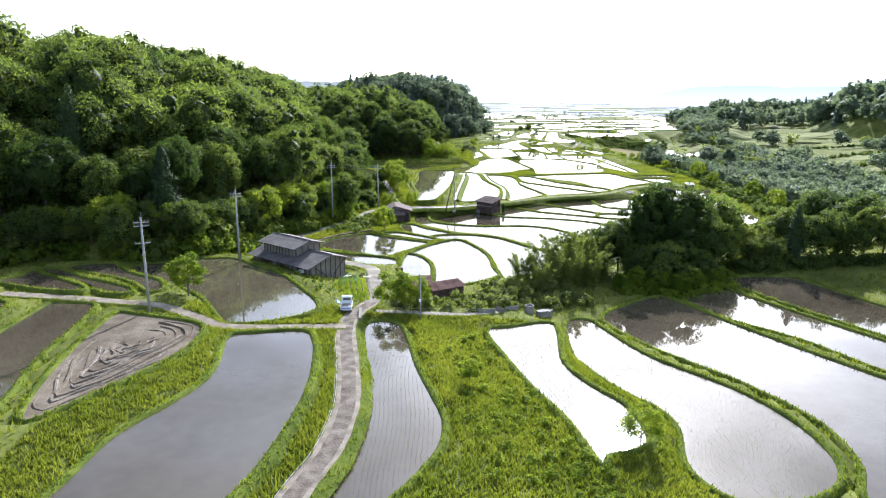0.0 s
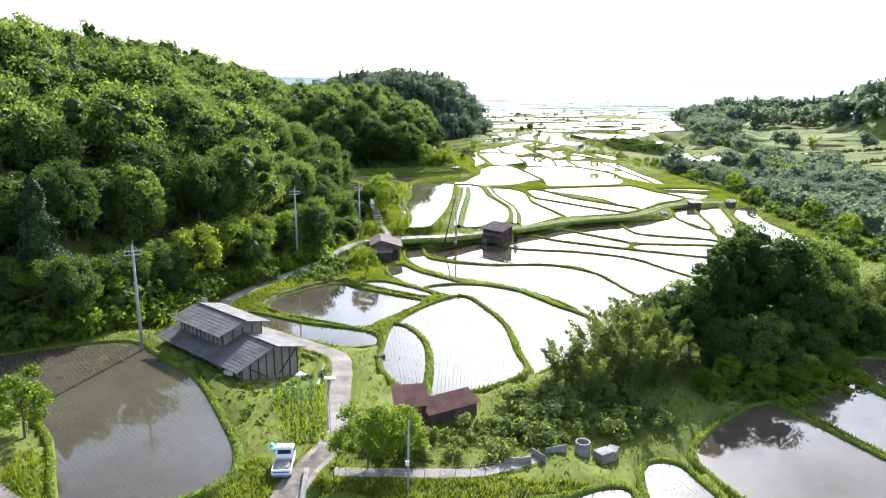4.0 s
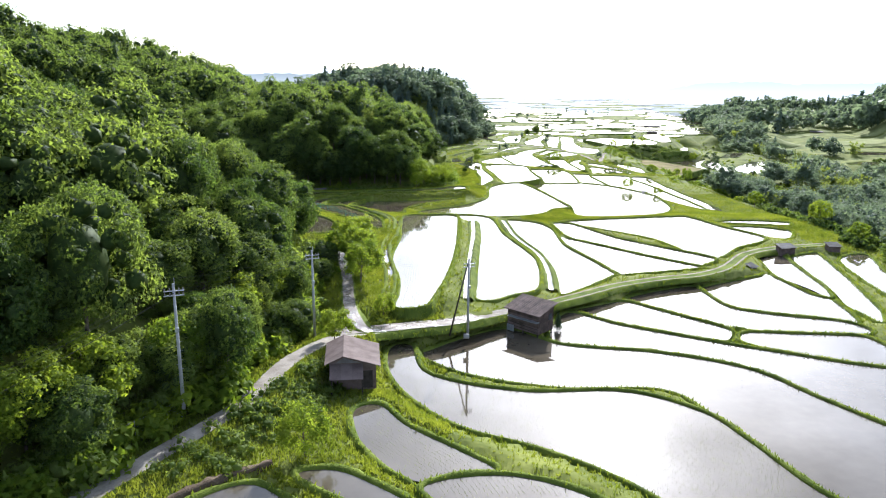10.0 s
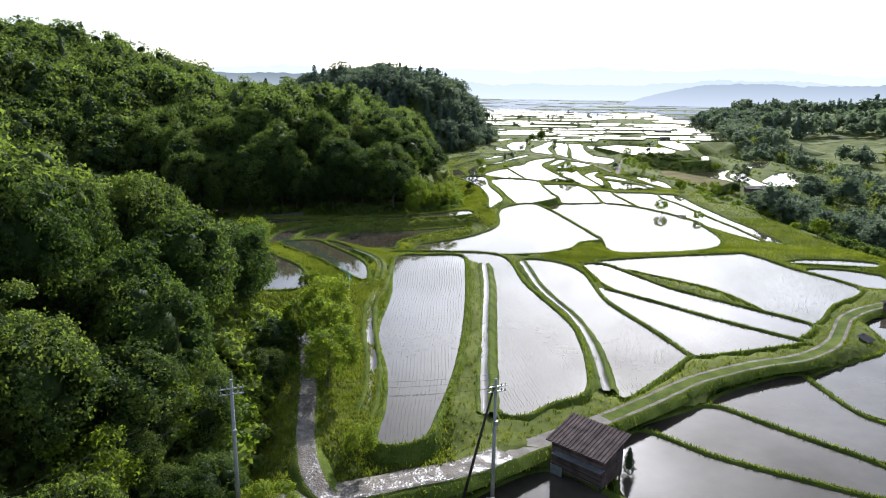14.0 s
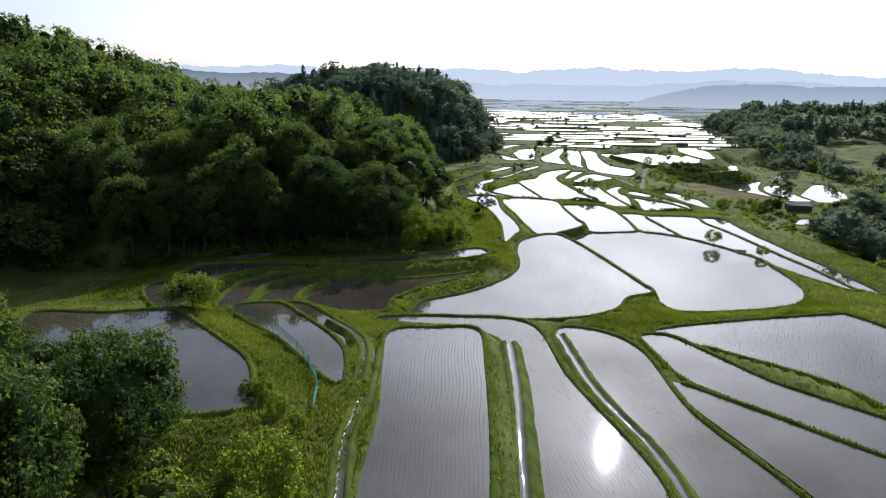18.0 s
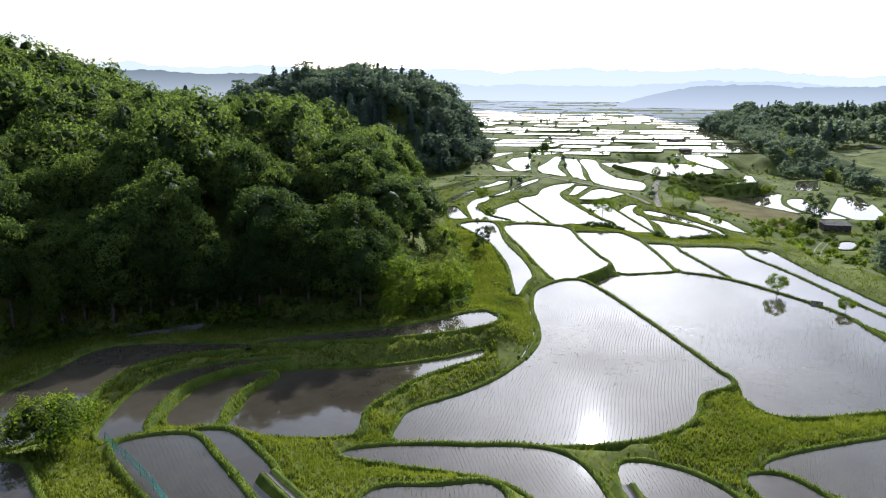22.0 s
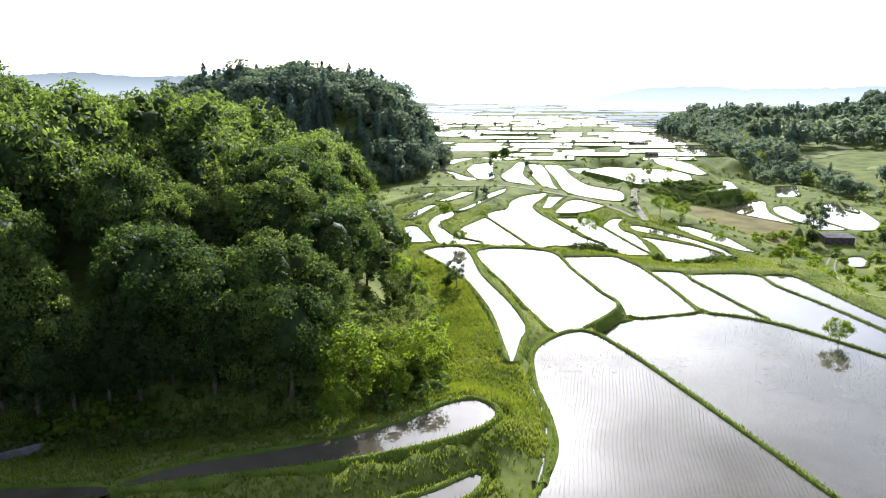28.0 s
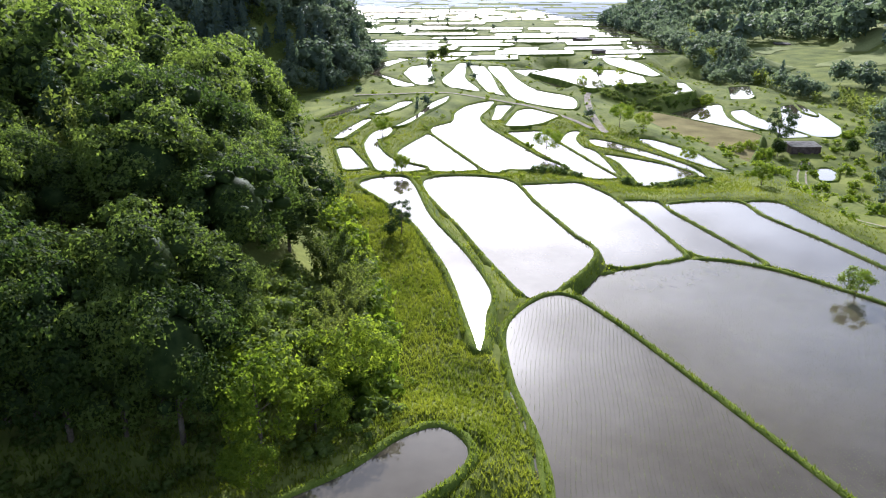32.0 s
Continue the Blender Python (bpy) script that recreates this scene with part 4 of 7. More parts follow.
def broad_crown(r, height, radius, lobes, leaves, size, core, fill=0.53, base=0.2):
    """A domed crown of rounded leaf masses; returns vertices, triangles and 0 for leaf or 1 for the dense inside."""
    vs, fs, ks, n = [], [], [], 0
    mid, half = height * (1 + base) / 2, height * (1 - base) / 2
    phase = r.uniform(0, 6.28, 2)
    plump = min(1.7, math.sqrt(26 / lobes))
    made = []
    for k in range(lobes):
        cz = 0.97 - 1.78 * (k + 0.5) / lobes
        a = k * 2.4 + r.uniform(-0.5, 0.5)
        ring = math.sqrt(max(0.05, 1 - cz * cz)) * (1 + 0.16 * math.sin(2 * a + phase[0]) + 0.12 * math.sin(3 * a + phase[1]))
        out = np.array([math.cos(a) * ring, math.sin(a) * ring, cz])
        wide = radius * r.uniform(0.26, 0.44) * plump
        made.append((out, np.array([0, 0, mid]) + out * np.array([radius, radius, half]) * r.uniform(0.6, 0.84), wide))
    area = sum(w * w for _, _, w in made)
    for k, (out, c, wide) in enumerate(made):
        rad = np.array([r.uniform(0.85, 1.2), r.uniform(0.85, 1.2), r.uniform(0.62, 0.9)]) * wide
        d = r.normal(size=(max(6, int(leaves * wide * wide / area)), 3))
        d /= np.linalg.norm(d, axis=1)[:, None]
        d += out * 0.75 + (0, 0, 0.25)
        d /= np.linalg.norm(d, axis=1)[:, None]
        ruffle = 1 + 0.2 * np.sin(d[:, 0] * 6 + k) * np.sin(d[:, 1] * 7 + 2 * k) + 0.1 * np.sin(d[:, 2] * 13 + k)
        p = c + d * rad * (ruffle * r.uniform(0.74 if core else 0.3, 1.07, len(d)))[:, None]
        v, f = leaf_sprays(p, d * 0.75 + r.normal(size=d.shape) * 0.45 + (0, 0, 0.25), size, r)
        vs.append(v), fs.append(f + n), ks.append(np.zeros(len(f)))
        n += len(v)
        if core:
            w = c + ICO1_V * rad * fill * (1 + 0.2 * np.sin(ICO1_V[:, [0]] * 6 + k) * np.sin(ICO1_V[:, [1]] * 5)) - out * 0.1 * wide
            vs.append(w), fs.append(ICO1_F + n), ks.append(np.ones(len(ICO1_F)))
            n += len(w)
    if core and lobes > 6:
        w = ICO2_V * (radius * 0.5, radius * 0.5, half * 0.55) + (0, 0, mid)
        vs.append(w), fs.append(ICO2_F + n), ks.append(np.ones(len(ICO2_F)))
    return np.concatenate(vs), np.concatenate(fs), np.concatenate(ks)


def cone_crown(r, height, radius, leaves, size, core=True):
    """Cedar or cypress: drooping boughs in whorls round a tapering axis."""
    u = r.beta(1.0, 1.35, leaves)
    a = r.uniform(0, 2 * np.pi, leaves)
    whorl = 1 + 0.14 * np.sin(u * 42 + 2 * np.sin(a)) + 0.22 * np.sin(a * 3 + u * 21) + 0.16 * np.sin(a * 5 - u * 33)
    rad = radius * (1 - u) ** 0.62 * whorl * r.uniform(0.72, 1.06, leaves)
    z = height * (0.08 + 0.92 * u) - 0.25 * rad
    p = np.stack([np.cos(a) * rad, np.sin(a) * rad, z], 1)
    v, f = leaf_sprays(p, np.stack([np.cos(a), np.sin(a), np.full(leaves, 0.7)], 1) + r.normal(size=(leaves, 3)) * 0.4, size, r)
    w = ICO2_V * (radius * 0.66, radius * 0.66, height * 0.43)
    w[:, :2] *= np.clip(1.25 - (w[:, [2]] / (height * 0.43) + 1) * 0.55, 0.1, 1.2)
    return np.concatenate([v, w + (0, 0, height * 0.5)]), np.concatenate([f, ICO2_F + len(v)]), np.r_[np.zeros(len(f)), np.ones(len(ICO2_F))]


def bamboo_crown(r, height, radius, leaves, size, stems=14):
    """Feathery arching plumes of a bamboo clump."""
    vs, fs, n = [], [], 0
    for k in range(stems):
        a, d = r.uniform(0, 6.28), radius * 0.8 * math.sqrt(r.uniform(0, 1))
        base = np.array([math.cos(a) * d, math.sin(a) * d, 0])
        a += r.uniform(-0.8, 0.8)
        way = np.array([math.cos(a), math.sin(a), 0])
        h, bow = height * r.uniform(0.55, 1.0), radius * r.uniform(0.1, 0.75)
        u = r.beta(1.7, 1.0, leaves // stems)
        p = base + way * (bow * u**3)[:, None] + np.stack([0 * u, 0 * u, h * u - 0.22 * h * u**4], 1)
        thick = 0.1 + radius * 0.2 * np.sin(np.clip(1.08 - u, 0, 1) * np.pi * 0.9)
        p = p + r.normal(size=p.shape) * (thick * 0.5)[:, None] - np.stack([0 * u, 0 * u, r.uniform(0, 0.5, len(u)) * thick], 1)
        v, f = leaf_sprays(p, r.normal(size=p.shape) * 0.7 + (0, 0, 0.6), size, r)
        vs.append(v), fs.append(f + n)
        n += len(v)
    faces = np.concatenate(fs)
    return np.concatenate(vs), faces, np.zeros(len(faces))


def trunk_mesh(r, height, radius, limbs, spread):
    bm = bmesh.new()
    mid = Vector((r.uniform(-0.2, 0.2), r.uniform(-0.2, 0.2), height * 0.5))
    tube(bm, (0, 0, -0.6), mid, radius, radius * 0.7, 7)
    tube(bm, mid, (mid.x * 1.5, mid.y * 1.5, height * 0.85), radius * 0.7, radius * 0.2, 6)
    for k in range(limbs):
        a, h = k * 2.4 + r.uniform(-0.4, 0.4), height * r.uniform(0.3, 0.6)
        tube(bm, (mid.x * h / height * 2, mid.y * h / height * 2, h), (math.cos(a) * spread, math.sin(a) * spread, h + spread * 0.8), radius * 0.4, radius * 0.12, 5)
    return bm


def tree_kind(name, label, category, crown, leaf, height, radius, limbs, seed):
    r = np.random.default_rng(seed)
    ob = thing(name, 0, 0, 0, 0, label, category, "trees of the wooded slope")
    v, f, k = crown(r)
    part("trunk", trunk_mesh(r, height, radius, limbs, height * 0.22), BARK, ob)
    mesh_object("crown", v, f, None, ob, mats=[leaf, LEAF_INNER_SHADE], index=k)
    return ob


KINDS = {}
for s in range(5):
    KINDS["broad", s] = tree_kind("broadleaf_tree", "broadleaf tree with a rounded fresh green crown on the wooded slope", "tree", lambda r, s=s: broad_crown(r, 10 + s * 0.6, 4.1 + 0.25 * s, 26 + 2 * s, 8200, 0.13, 1, base=0.13), LEAF, 10, 0.22, 4, 40 + s)
for s in range(4):
    KINDS["oak", s] = tree_kind("oak_tree", "broadleaf tree with a dense olive-green domed crown", "tree", lambda r, s=s: broad_crown(r, 10.5 + s * 0.7, 4.1 + 0.3 * s, 24 + 3 * s, 8200, 0.135, 1, base=0.1), LEAF_TONED, 10, 0.25, 4, 50 + s)
for s in range(2):
    KINDS["tall", s] = tree_kind("tall_tree", "tall green tree with a dense narrow crown", "tree", lambda r, s=s: broad_crown(r, 16.5, 3.7 + 0.4 * s, 36, 7400, 0.18, 1, base=0.06), LEAF, 14, 0.3, 3, 55 + s)
for s in range(2):
    KINDS["fresh", s] = tree_kind("broadleaf_tree", "young broadleaf tree with light yellow-green leaves", "tree", lambda r, s=s: broad_crown(r, 6.0 + s, 2.6 + 0.3 * s, 20, 6000, 0.125, 0), LEAF_FRESH, 6, 0.13, 5, 60 + s)
for s in range(2):
    KINDS["cedar", s] = tree_kind("cedar_tree", "tall dark green cedar with a pointed crown", "tree", lambda r, s=s: cone_crown(r, 17 + 2 * s, 4.0 + 0.3 * s, 7000, 0.2), LEAF_DARK, 15, 0.26, 0, 70 + s)
for s in range(2):
    KINDS["bamboo", s] = tree_kind("bamboo_clump", "clump of feathery pale green bamboo", "bamboo", lambda r, s=s: bamboo_crown(r, 9.5 + s, 2.7, 9600, 0.115, 28), LEAF_BAMBOO, 7, 0.05, 6, 80 + s)
for s in range(3):
    KINDS["airy", s] = tree_kind("young_tree", "slender young tree with an open airy crown on a bund", "tree", lambda r, s=s: broad_crown(r, 5.5 + 0.5 * s, 2.1 + 0.35 * s, 12, 3400, 0.125, 0, base=0.38), LEAF_FRESH, 5.2, 0.09, 6, 90 + s)
KINDS["bund", 0] = tree_kind("bund_tree", "low spreading tree with a flat umbrella crown on a bund", "tree", lambda r: broad_crown(r, 4.6, 3.6, 18, 4600, 0.13, 1, 0.6, base=0.42), LEAF_FRESH, 4.0, 0.16, 7, 94)
KINDS["pine", 0] = tree_kind("pine_tree", "tall dark pine with an open layered crown", "tree", lambda r: broad_crown(r, 13.5, 4.0, 22, 3600, 0.2, 0), LEAF_DARK, 13, 0.25, 9, 95)
used = set()


def plant(kind, s, x, y, scale=1.0, z=None, tall=1.0):
    """Stands one tree of a kind on the ground."""
    m = pose(x, y, ground_z(x, y) - 0.1 if z is None else z, 0, 0, float(rng.uniform(0, 360))) @ Matrix.Diagonal((scale, scale, scale * tall, 1))
    ob = KINDS[kind, s]
    if (kind, s) in used:
        made = copy_thing(ob, m)
        made.matrix_basis = m
        return made
    used.add((kind, s))
    ob.matrix_basis = m
    return ob


def scatter(poly, spacing, keep):
    """Uneven planting places in a polygon."""
    lo, hi = poly.min(0), poly.max(0)
    X, Y = np.meshgrid(np.arange(lo[0], hi[0], spacing), np.arange(lo[1], hi[1], spacing))
    q = np.stack([X.ravel(), Y.ravel()], 1) + rng.uniform(-0.42, 0.42, (X.size, 2)) * spacing
    q = q[inside(q, poly)]
    return q[keep(q)]


def joined_wood(name, places, label, tall, leaf, conifers=0.1, leaves=340, size=0.6, bamboo=0.0, lobes=8, needle=None):
    """Far woods: many crowns as one mesh."""
    protos = [broad_crown(np.random.default_rng(100 + k), 11, 4.5, lobes, leaves, size, 1, 0.52) for k in range(5)] + [cone_crown(np.random.default_rng(120 + k), 15, 3.5, leaves, size * 0.9) for k in range(2)] + [bamboo_crown(np.random.default_rng(130 + k), 11, 3.6, leaves, size * 0.9) for k in range(2)]
    vs, fs, n = [], [], 0
    idx = []
    for x, y in places:
        c = rng.random() < conifers
        c = 2 if not c and noise.noise((x * 0.03, y * 0.03, 8)) * 0.9 + 0.5 < bamboo else int(c)
        v, f, k = protos[int(rng.integers(5, 7)) if c == 1 else int(rng.integers(7, 9)) if c else int(rng.integers(0, 5))]
        s, a = tall * (0.78 if c == 1 else 1.0) * rng.uniform(0.66, 1.26), rng.uniform(0, 6.28)
        w = np.c_[(v[:, 0] * math.cos(a) - v[:, 1] * math.sin(a)) * s + x, (v[:, 0] * math.sin(a) + v[:, 1] * math.cos(a)) * s + y, v[:, 2] * s * rng.uniform(0.85, 1.2) + ground_z(x, y) - 0.5]
        vs.append(w), fs.append(f + n), idx.append(np.where(k == 1, 3, c))
        n += len(v)
    return tagged(mesh_object(name, np.concatenate(vs), np.concatenate(fs), None, mats=[leaf, needle or LEAF_DARK, LEAF_BAMBOO, leaf if needle else LEAF_INNER_SHADE], index=np.concatenate(idx)), label, "woodland", kind="stuff")


west = scatter(HILL_WEST, 6.8, lambda q: (q[:, 0] > -170 + 60 * (q[:, 1] < 120)) & (q[:, 1] > 40) & (q[:, 1] < 520))
dw = away(west, HILL_WEST)
west = west[~((west[:, 1] > 322) & (west[:, 0] > -12) & (dw < 9))]
dw = away(west, HILL_WEST)
near_wood = (dw < np.where(west[:, 1] > 312, 26, 20)) & (west[:, 1] > 62) & (west[:, 1] < 400) & (west[:, 0] > -80) & ~((west[:, 1] > 245) & (west[:, 1] < 312))
for (x, y), inset in zip(west[near_wood], dw[near_wood]):
    if y > 312 and rng.random() < 0.13:
        continue
    if rng.random() < 0.03:
        plant("cedar", int(rng.integers(0, 2)), x, y, rng.uniform(0.55, 0.75))
    else:
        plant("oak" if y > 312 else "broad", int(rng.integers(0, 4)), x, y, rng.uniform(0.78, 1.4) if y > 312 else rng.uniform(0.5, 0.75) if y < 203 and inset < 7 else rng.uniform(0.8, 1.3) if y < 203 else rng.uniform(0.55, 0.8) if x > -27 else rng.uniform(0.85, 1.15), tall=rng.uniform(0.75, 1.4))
foot = spline([(-78, 106, 0), (-66, 111, 0), (-56, 115, 0), (-46, 119, 0), (-42.5, 123, 0), (-38.5, 133, 0), (-35.5, 144, 0), (-30.5, 156, 0), (-26, 166, 0), (-24, 180, 0), (-23, 192, 0)], False, 3.4)
for k, (x, y, z) in enumerate(foot):
    plant(("broad", "broad", "fresh")[k % 3], int(rng.integers(0, 2)), x - 1.5 + rng.uniform(-1, 1), y + 2.5 + rng.uniform(-1, 1), rng.uniform(0.55, 0.75) if k % 3 < 2 else rng.uniform(0.9, 1.3))
slope_foot = spline([(-62, 320, 0), (-50, 319.5, 0), (-38, 321, 0), (-28, 323.5, 0), (-20, 323.4, 0), (-12, 323, 0)], False, 4.0)
for k, (x, y, z) in enumerate(slope_foot):
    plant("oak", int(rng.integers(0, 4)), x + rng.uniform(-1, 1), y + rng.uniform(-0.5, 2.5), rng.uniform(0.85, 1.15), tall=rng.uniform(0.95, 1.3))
for x, y, s, sc in ((-92, 172, 0, 1.45), (-80, 205, 2, 1.5), (-70, 228, 1, 1.4), (-98, 140, 3, 1.5), (-74, 150, 4, 1.3), (-60, 212, 3, 1.25)):
    plant("broad", s, x, y, sc, tall=1.2)
plant("fresh", 1, -13.1, 155.5, 0.8)
plant("cedar", 1, -70, 214, 0.95)
plant("cedar", 0, -62, 197, 0.9)
plant("cedar", 1, -38.5, 222, 0.78)
plant("fresh", 0, -7.0, 315.6, 0.72)
plant("fresh", 1, -6.4, 321.5, 1.3)
plant("fresh", 0, -2.2, 323.0, 0.9)
plant("airy", 2, 1.6, 327, 1.1)
plant("airy", 1, 3.4, 331.5, 0.9)
for x, y, k in ((0.2, 333, 0.7), (1.5, 338.5, 0.85), (2.6, 345, 0.9), (0.6, 350, 0.95)):
    plant("bamboo", 0, x, y, k)
fore = ((west[:, 1] < 235) & (west[:, 1] > 75) & (dw < 75) & (west[:, 0] > -115)) | ((west[:, 1] > 312) & (west[:, 1] < 470) & (west[:, 0] > -80))
second = west[:, 1] > 290
# Broadleaf wood of the farther slope, in the shade-toned leaf copy.
joined_wood("oak_woodland", west[~near_wood & fore & second], "dense broadleaf woodland on the farther slope", 1.25, LEAF_TONED, 0.06, 1900, 0.215, lobes=20)
joined_wood("hillside_woodland", west[~near_wood & fore & ~second], "dense mixed green woodland covering the hillside", 1.25, LEAF, 0.06, 2300, 0.19, lobes=22)
joined_wood("upper_woodland", west[~near_wood & ~fore & (dw < 95)], "dense mixed woodland over the top of the hill", 1.25, LEAF_TONED, 0.08, 950, 0.28, lobes=16)
north = scatter(HILL_NORTH, 7.2, lambda q: (q[:, 0] > -200) & (q[:, 1] < 740) & (away(q, HILL_NORTH) < 75))
joined_wood("far_hill_woodland", north, "darker woodland with cedars on the farther hill", 1.25, LEAF_HAZED, 0.42, 420, 0.52, 0.12, 10, NEEDLE_HAZED)
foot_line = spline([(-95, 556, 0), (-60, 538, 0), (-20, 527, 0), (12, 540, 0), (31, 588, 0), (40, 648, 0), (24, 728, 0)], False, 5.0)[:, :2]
joined_wood("hill_foot_woodland", foot_line + rng.uniform(-2, 2, foot_line.shape), "trees along the foot of the farther hill", 0.85, LEAF_HAZED, 0.2, 420, 0.42, 0.1, 10, NEEDLE_HAZED)
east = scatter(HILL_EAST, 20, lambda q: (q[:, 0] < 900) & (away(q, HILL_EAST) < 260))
joined_wood("east_hill_woodland", east, "hazy woodland on the far side of the valley", 1.9, LEAF_HAZED, 0.2, 110, 1.5, needle=NEEDLE_HAZED)
ravine = np.array([(113, 300), (104, 345), (104, 366), (112, 384), (126, 400), (142, 416), (154, 434), (167, 452), (182, 482), (194, 515), (192, 545), (206, 600), (217, 650), (262, 790), (300, 860), (325, 850), (300, 760), (272, 680), (242, 620), (234, 560), (222, 500), (215, 470), (226, 440), (216, 400), (204, 350), (192, 300), (186, 250), (190, 190), (178, 146), (112, 146), (106, 200), (108, 240), (108, 266)], float)
pool = next(line for level, line, kind in PADDIES if level == -13.7)
ponds = [line for level, line, kind in PADDIES if -13 < level < -10]
valley_wood = scatter(ravine, 6.3, lambda q: ~inside(q, pool) & (away(q, pool) > 5) & (rng.random(len(q)) < 0.9) & np.all([~inside(q, p) & (away(q, p) > 15) for p in ponds], axis=0))
close = (valley_wood[:, 1] < 470) & (valley_wood[:, 1] > 290) & (valley_wood[:, 0] < 175)
joined_wood("ravine_woodland", valley_wood[close], "broadleaf trees and bamboo filling the ravine below the paddies", 0.76, LEAF_HAZED, 0.06, 640, 0.33, 0.28, 12, NEEDLE_HAZED)
joined_wood("riverside_woodland", valley_wood[~close], "trees and bamboo along the river of the lower valley", 0.74, LEAF_HAZED, 0.08, 200, 0.66, 0.24, 8, NEEDLE_HAZED)
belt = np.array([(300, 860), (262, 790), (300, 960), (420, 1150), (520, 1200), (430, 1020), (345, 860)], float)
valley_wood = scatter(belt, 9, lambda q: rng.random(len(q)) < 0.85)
joined_wood("lower_valley_woodland", valley_wood, "dense dark tree belt along the lower valley", 0.95, LEAF_HAZED, 0.15, 150, 0.85, needle=NEEDLE_HAZED)
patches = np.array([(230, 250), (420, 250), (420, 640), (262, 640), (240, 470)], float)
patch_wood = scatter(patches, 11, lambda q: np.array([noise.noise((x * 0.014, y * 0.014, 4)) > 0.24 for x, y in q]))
joined_wood("field_copse_woodland", patch_wood, "copses between the fields across the valley", 0.95, LEAF_HAZED, 0.1, 200, 0.75, 0.3, needle=NEEDLE_HAZED)
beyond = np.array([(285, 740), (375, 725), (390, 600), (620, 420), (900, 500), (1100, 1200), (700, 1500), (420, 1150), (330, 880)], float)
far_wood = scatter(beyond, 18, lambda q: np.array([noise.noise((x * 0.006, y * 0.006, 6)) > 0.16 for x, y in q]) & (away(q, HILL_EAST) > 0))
joined_wood("far_field_woodland", far_wood, "woods and copses on the far side of the valley", 1.55, LEAF_HAZED, 0.2, 100, 1.25, needle=NEEDLE_HAZED)

# the clump beside the lower paddies
for x, y, k, s, sc in (
    (36.5, 127.5, "tall", 0, 1.0), (40, 131, "tall", 1, 1.02), (38, 134, "cedar", 0, 0.8), (44.5, 133, "broad", 3, 1.45), (47, 137, "broad", 1, 1.3), (51, 135, "tall", 0, 0.86), (55, 138, "oak", 1, 1.2), (49.5, 129.5, "broad", 2, 1.0),
    (33.5, 119.0, "broad", 3, 0.42), (37.5, 118.0, "broad", 1, 0.45), (42.0, 118.5, "broad", 2, 0.5), (47.0, 123.0, "broad", 3, 0.55), (34.5, 121.5, "broad", 0, 0.72), (39.5, 121.5, "broad", 2, 0.7), (44, 125.5, "broad", 0, 0.75), (33, 128, "oak", 3, 0.85), (53, 131, "broad", 1, 0.75), (29.5, 126.5, "broad", 4, 0.7),
    (60, 133, "oak", 1, 0.5), (64, 132.5, "broad", 2, 0.55), (58, 142, "oak", 3, 0.9), (69, 134, "cedar", 1, 0.62), (73, 133, "oak", 2, 0.95), (77.5, 134.5, "broad", 0, 1.0), (82, 133, "tall", 1, 0.7), (86.5, 134, "broad", 3, 0.95), (92, 133, "broad", 0, 1.05), (97, 131, "oak", 1, 1.05), (103, 129, "oak", 2, 1.1),
    (70, 141, "oak", 0, 1.0), (78, 142, "broad", 4, 1.1), (87, 142, "oak", 2, 1.1), (97, 141, "oak", 3, 1.15)):
    plant(k, s, x, y, sc)
for x, y, sc in ((13, 112, 0.7), (17, 115, 0.85), (20, 119, 0.95), (24, 120, 1.0), (24, 126, 0.9), (28, 124, 1.0), (30, 131, 1.0), (27, 118.5, 0.9), (21, 113.5, 0.8), (16, 110.5, 0.6), (24.5, 115, 0.75), (43, 139, 1.2), (53, 142, 1.15), (60, 139, 1.05), (63.5, 138, 0.95)):
    plant("bamboo", int(rng.integers(0, 2)), x, y, sc)
for x, y, s, sc in ((30, 114, 0, 0.5), (33, 116, 1, 0.55), (37, 115, 0, 0.6), (40.5, 115.5, 1, 0.62), (44, 118.5, 0, 0.7), (35.2, 113.2, 1, 0.4), (48.5, 121, 1, 0.6), (42, 121, 1, 0.6), (45, 125, 0, 0.7), (-20.7, 245.5, 0, 0.42), (-18.3, 241, 1, 0.4), (-22.5, 246.5, 0, 0.35), (-16, 240, 0, 0.35), (99, 205, 1, 0.9), (102, 228, 0, 1.0), (101, 262, 0, 0.8), (104, 285, 1, 1.0), (101, 318, 0, 0.8), (-35.6, 94, 0, 0.95), (-6.4, 91.5, 0, 0.9), (-3.5, 93.5, 1, 0.7), (-13.5, 208, 1, 1.0), (-14.5, 216, 0, 1.15), (-16, 224, 1, 1.1), (-18.5, 220, 0, 0.9), (-14.5, 184.5, 0, 0.75)):
    plant("fresh", s, x, y, sc)


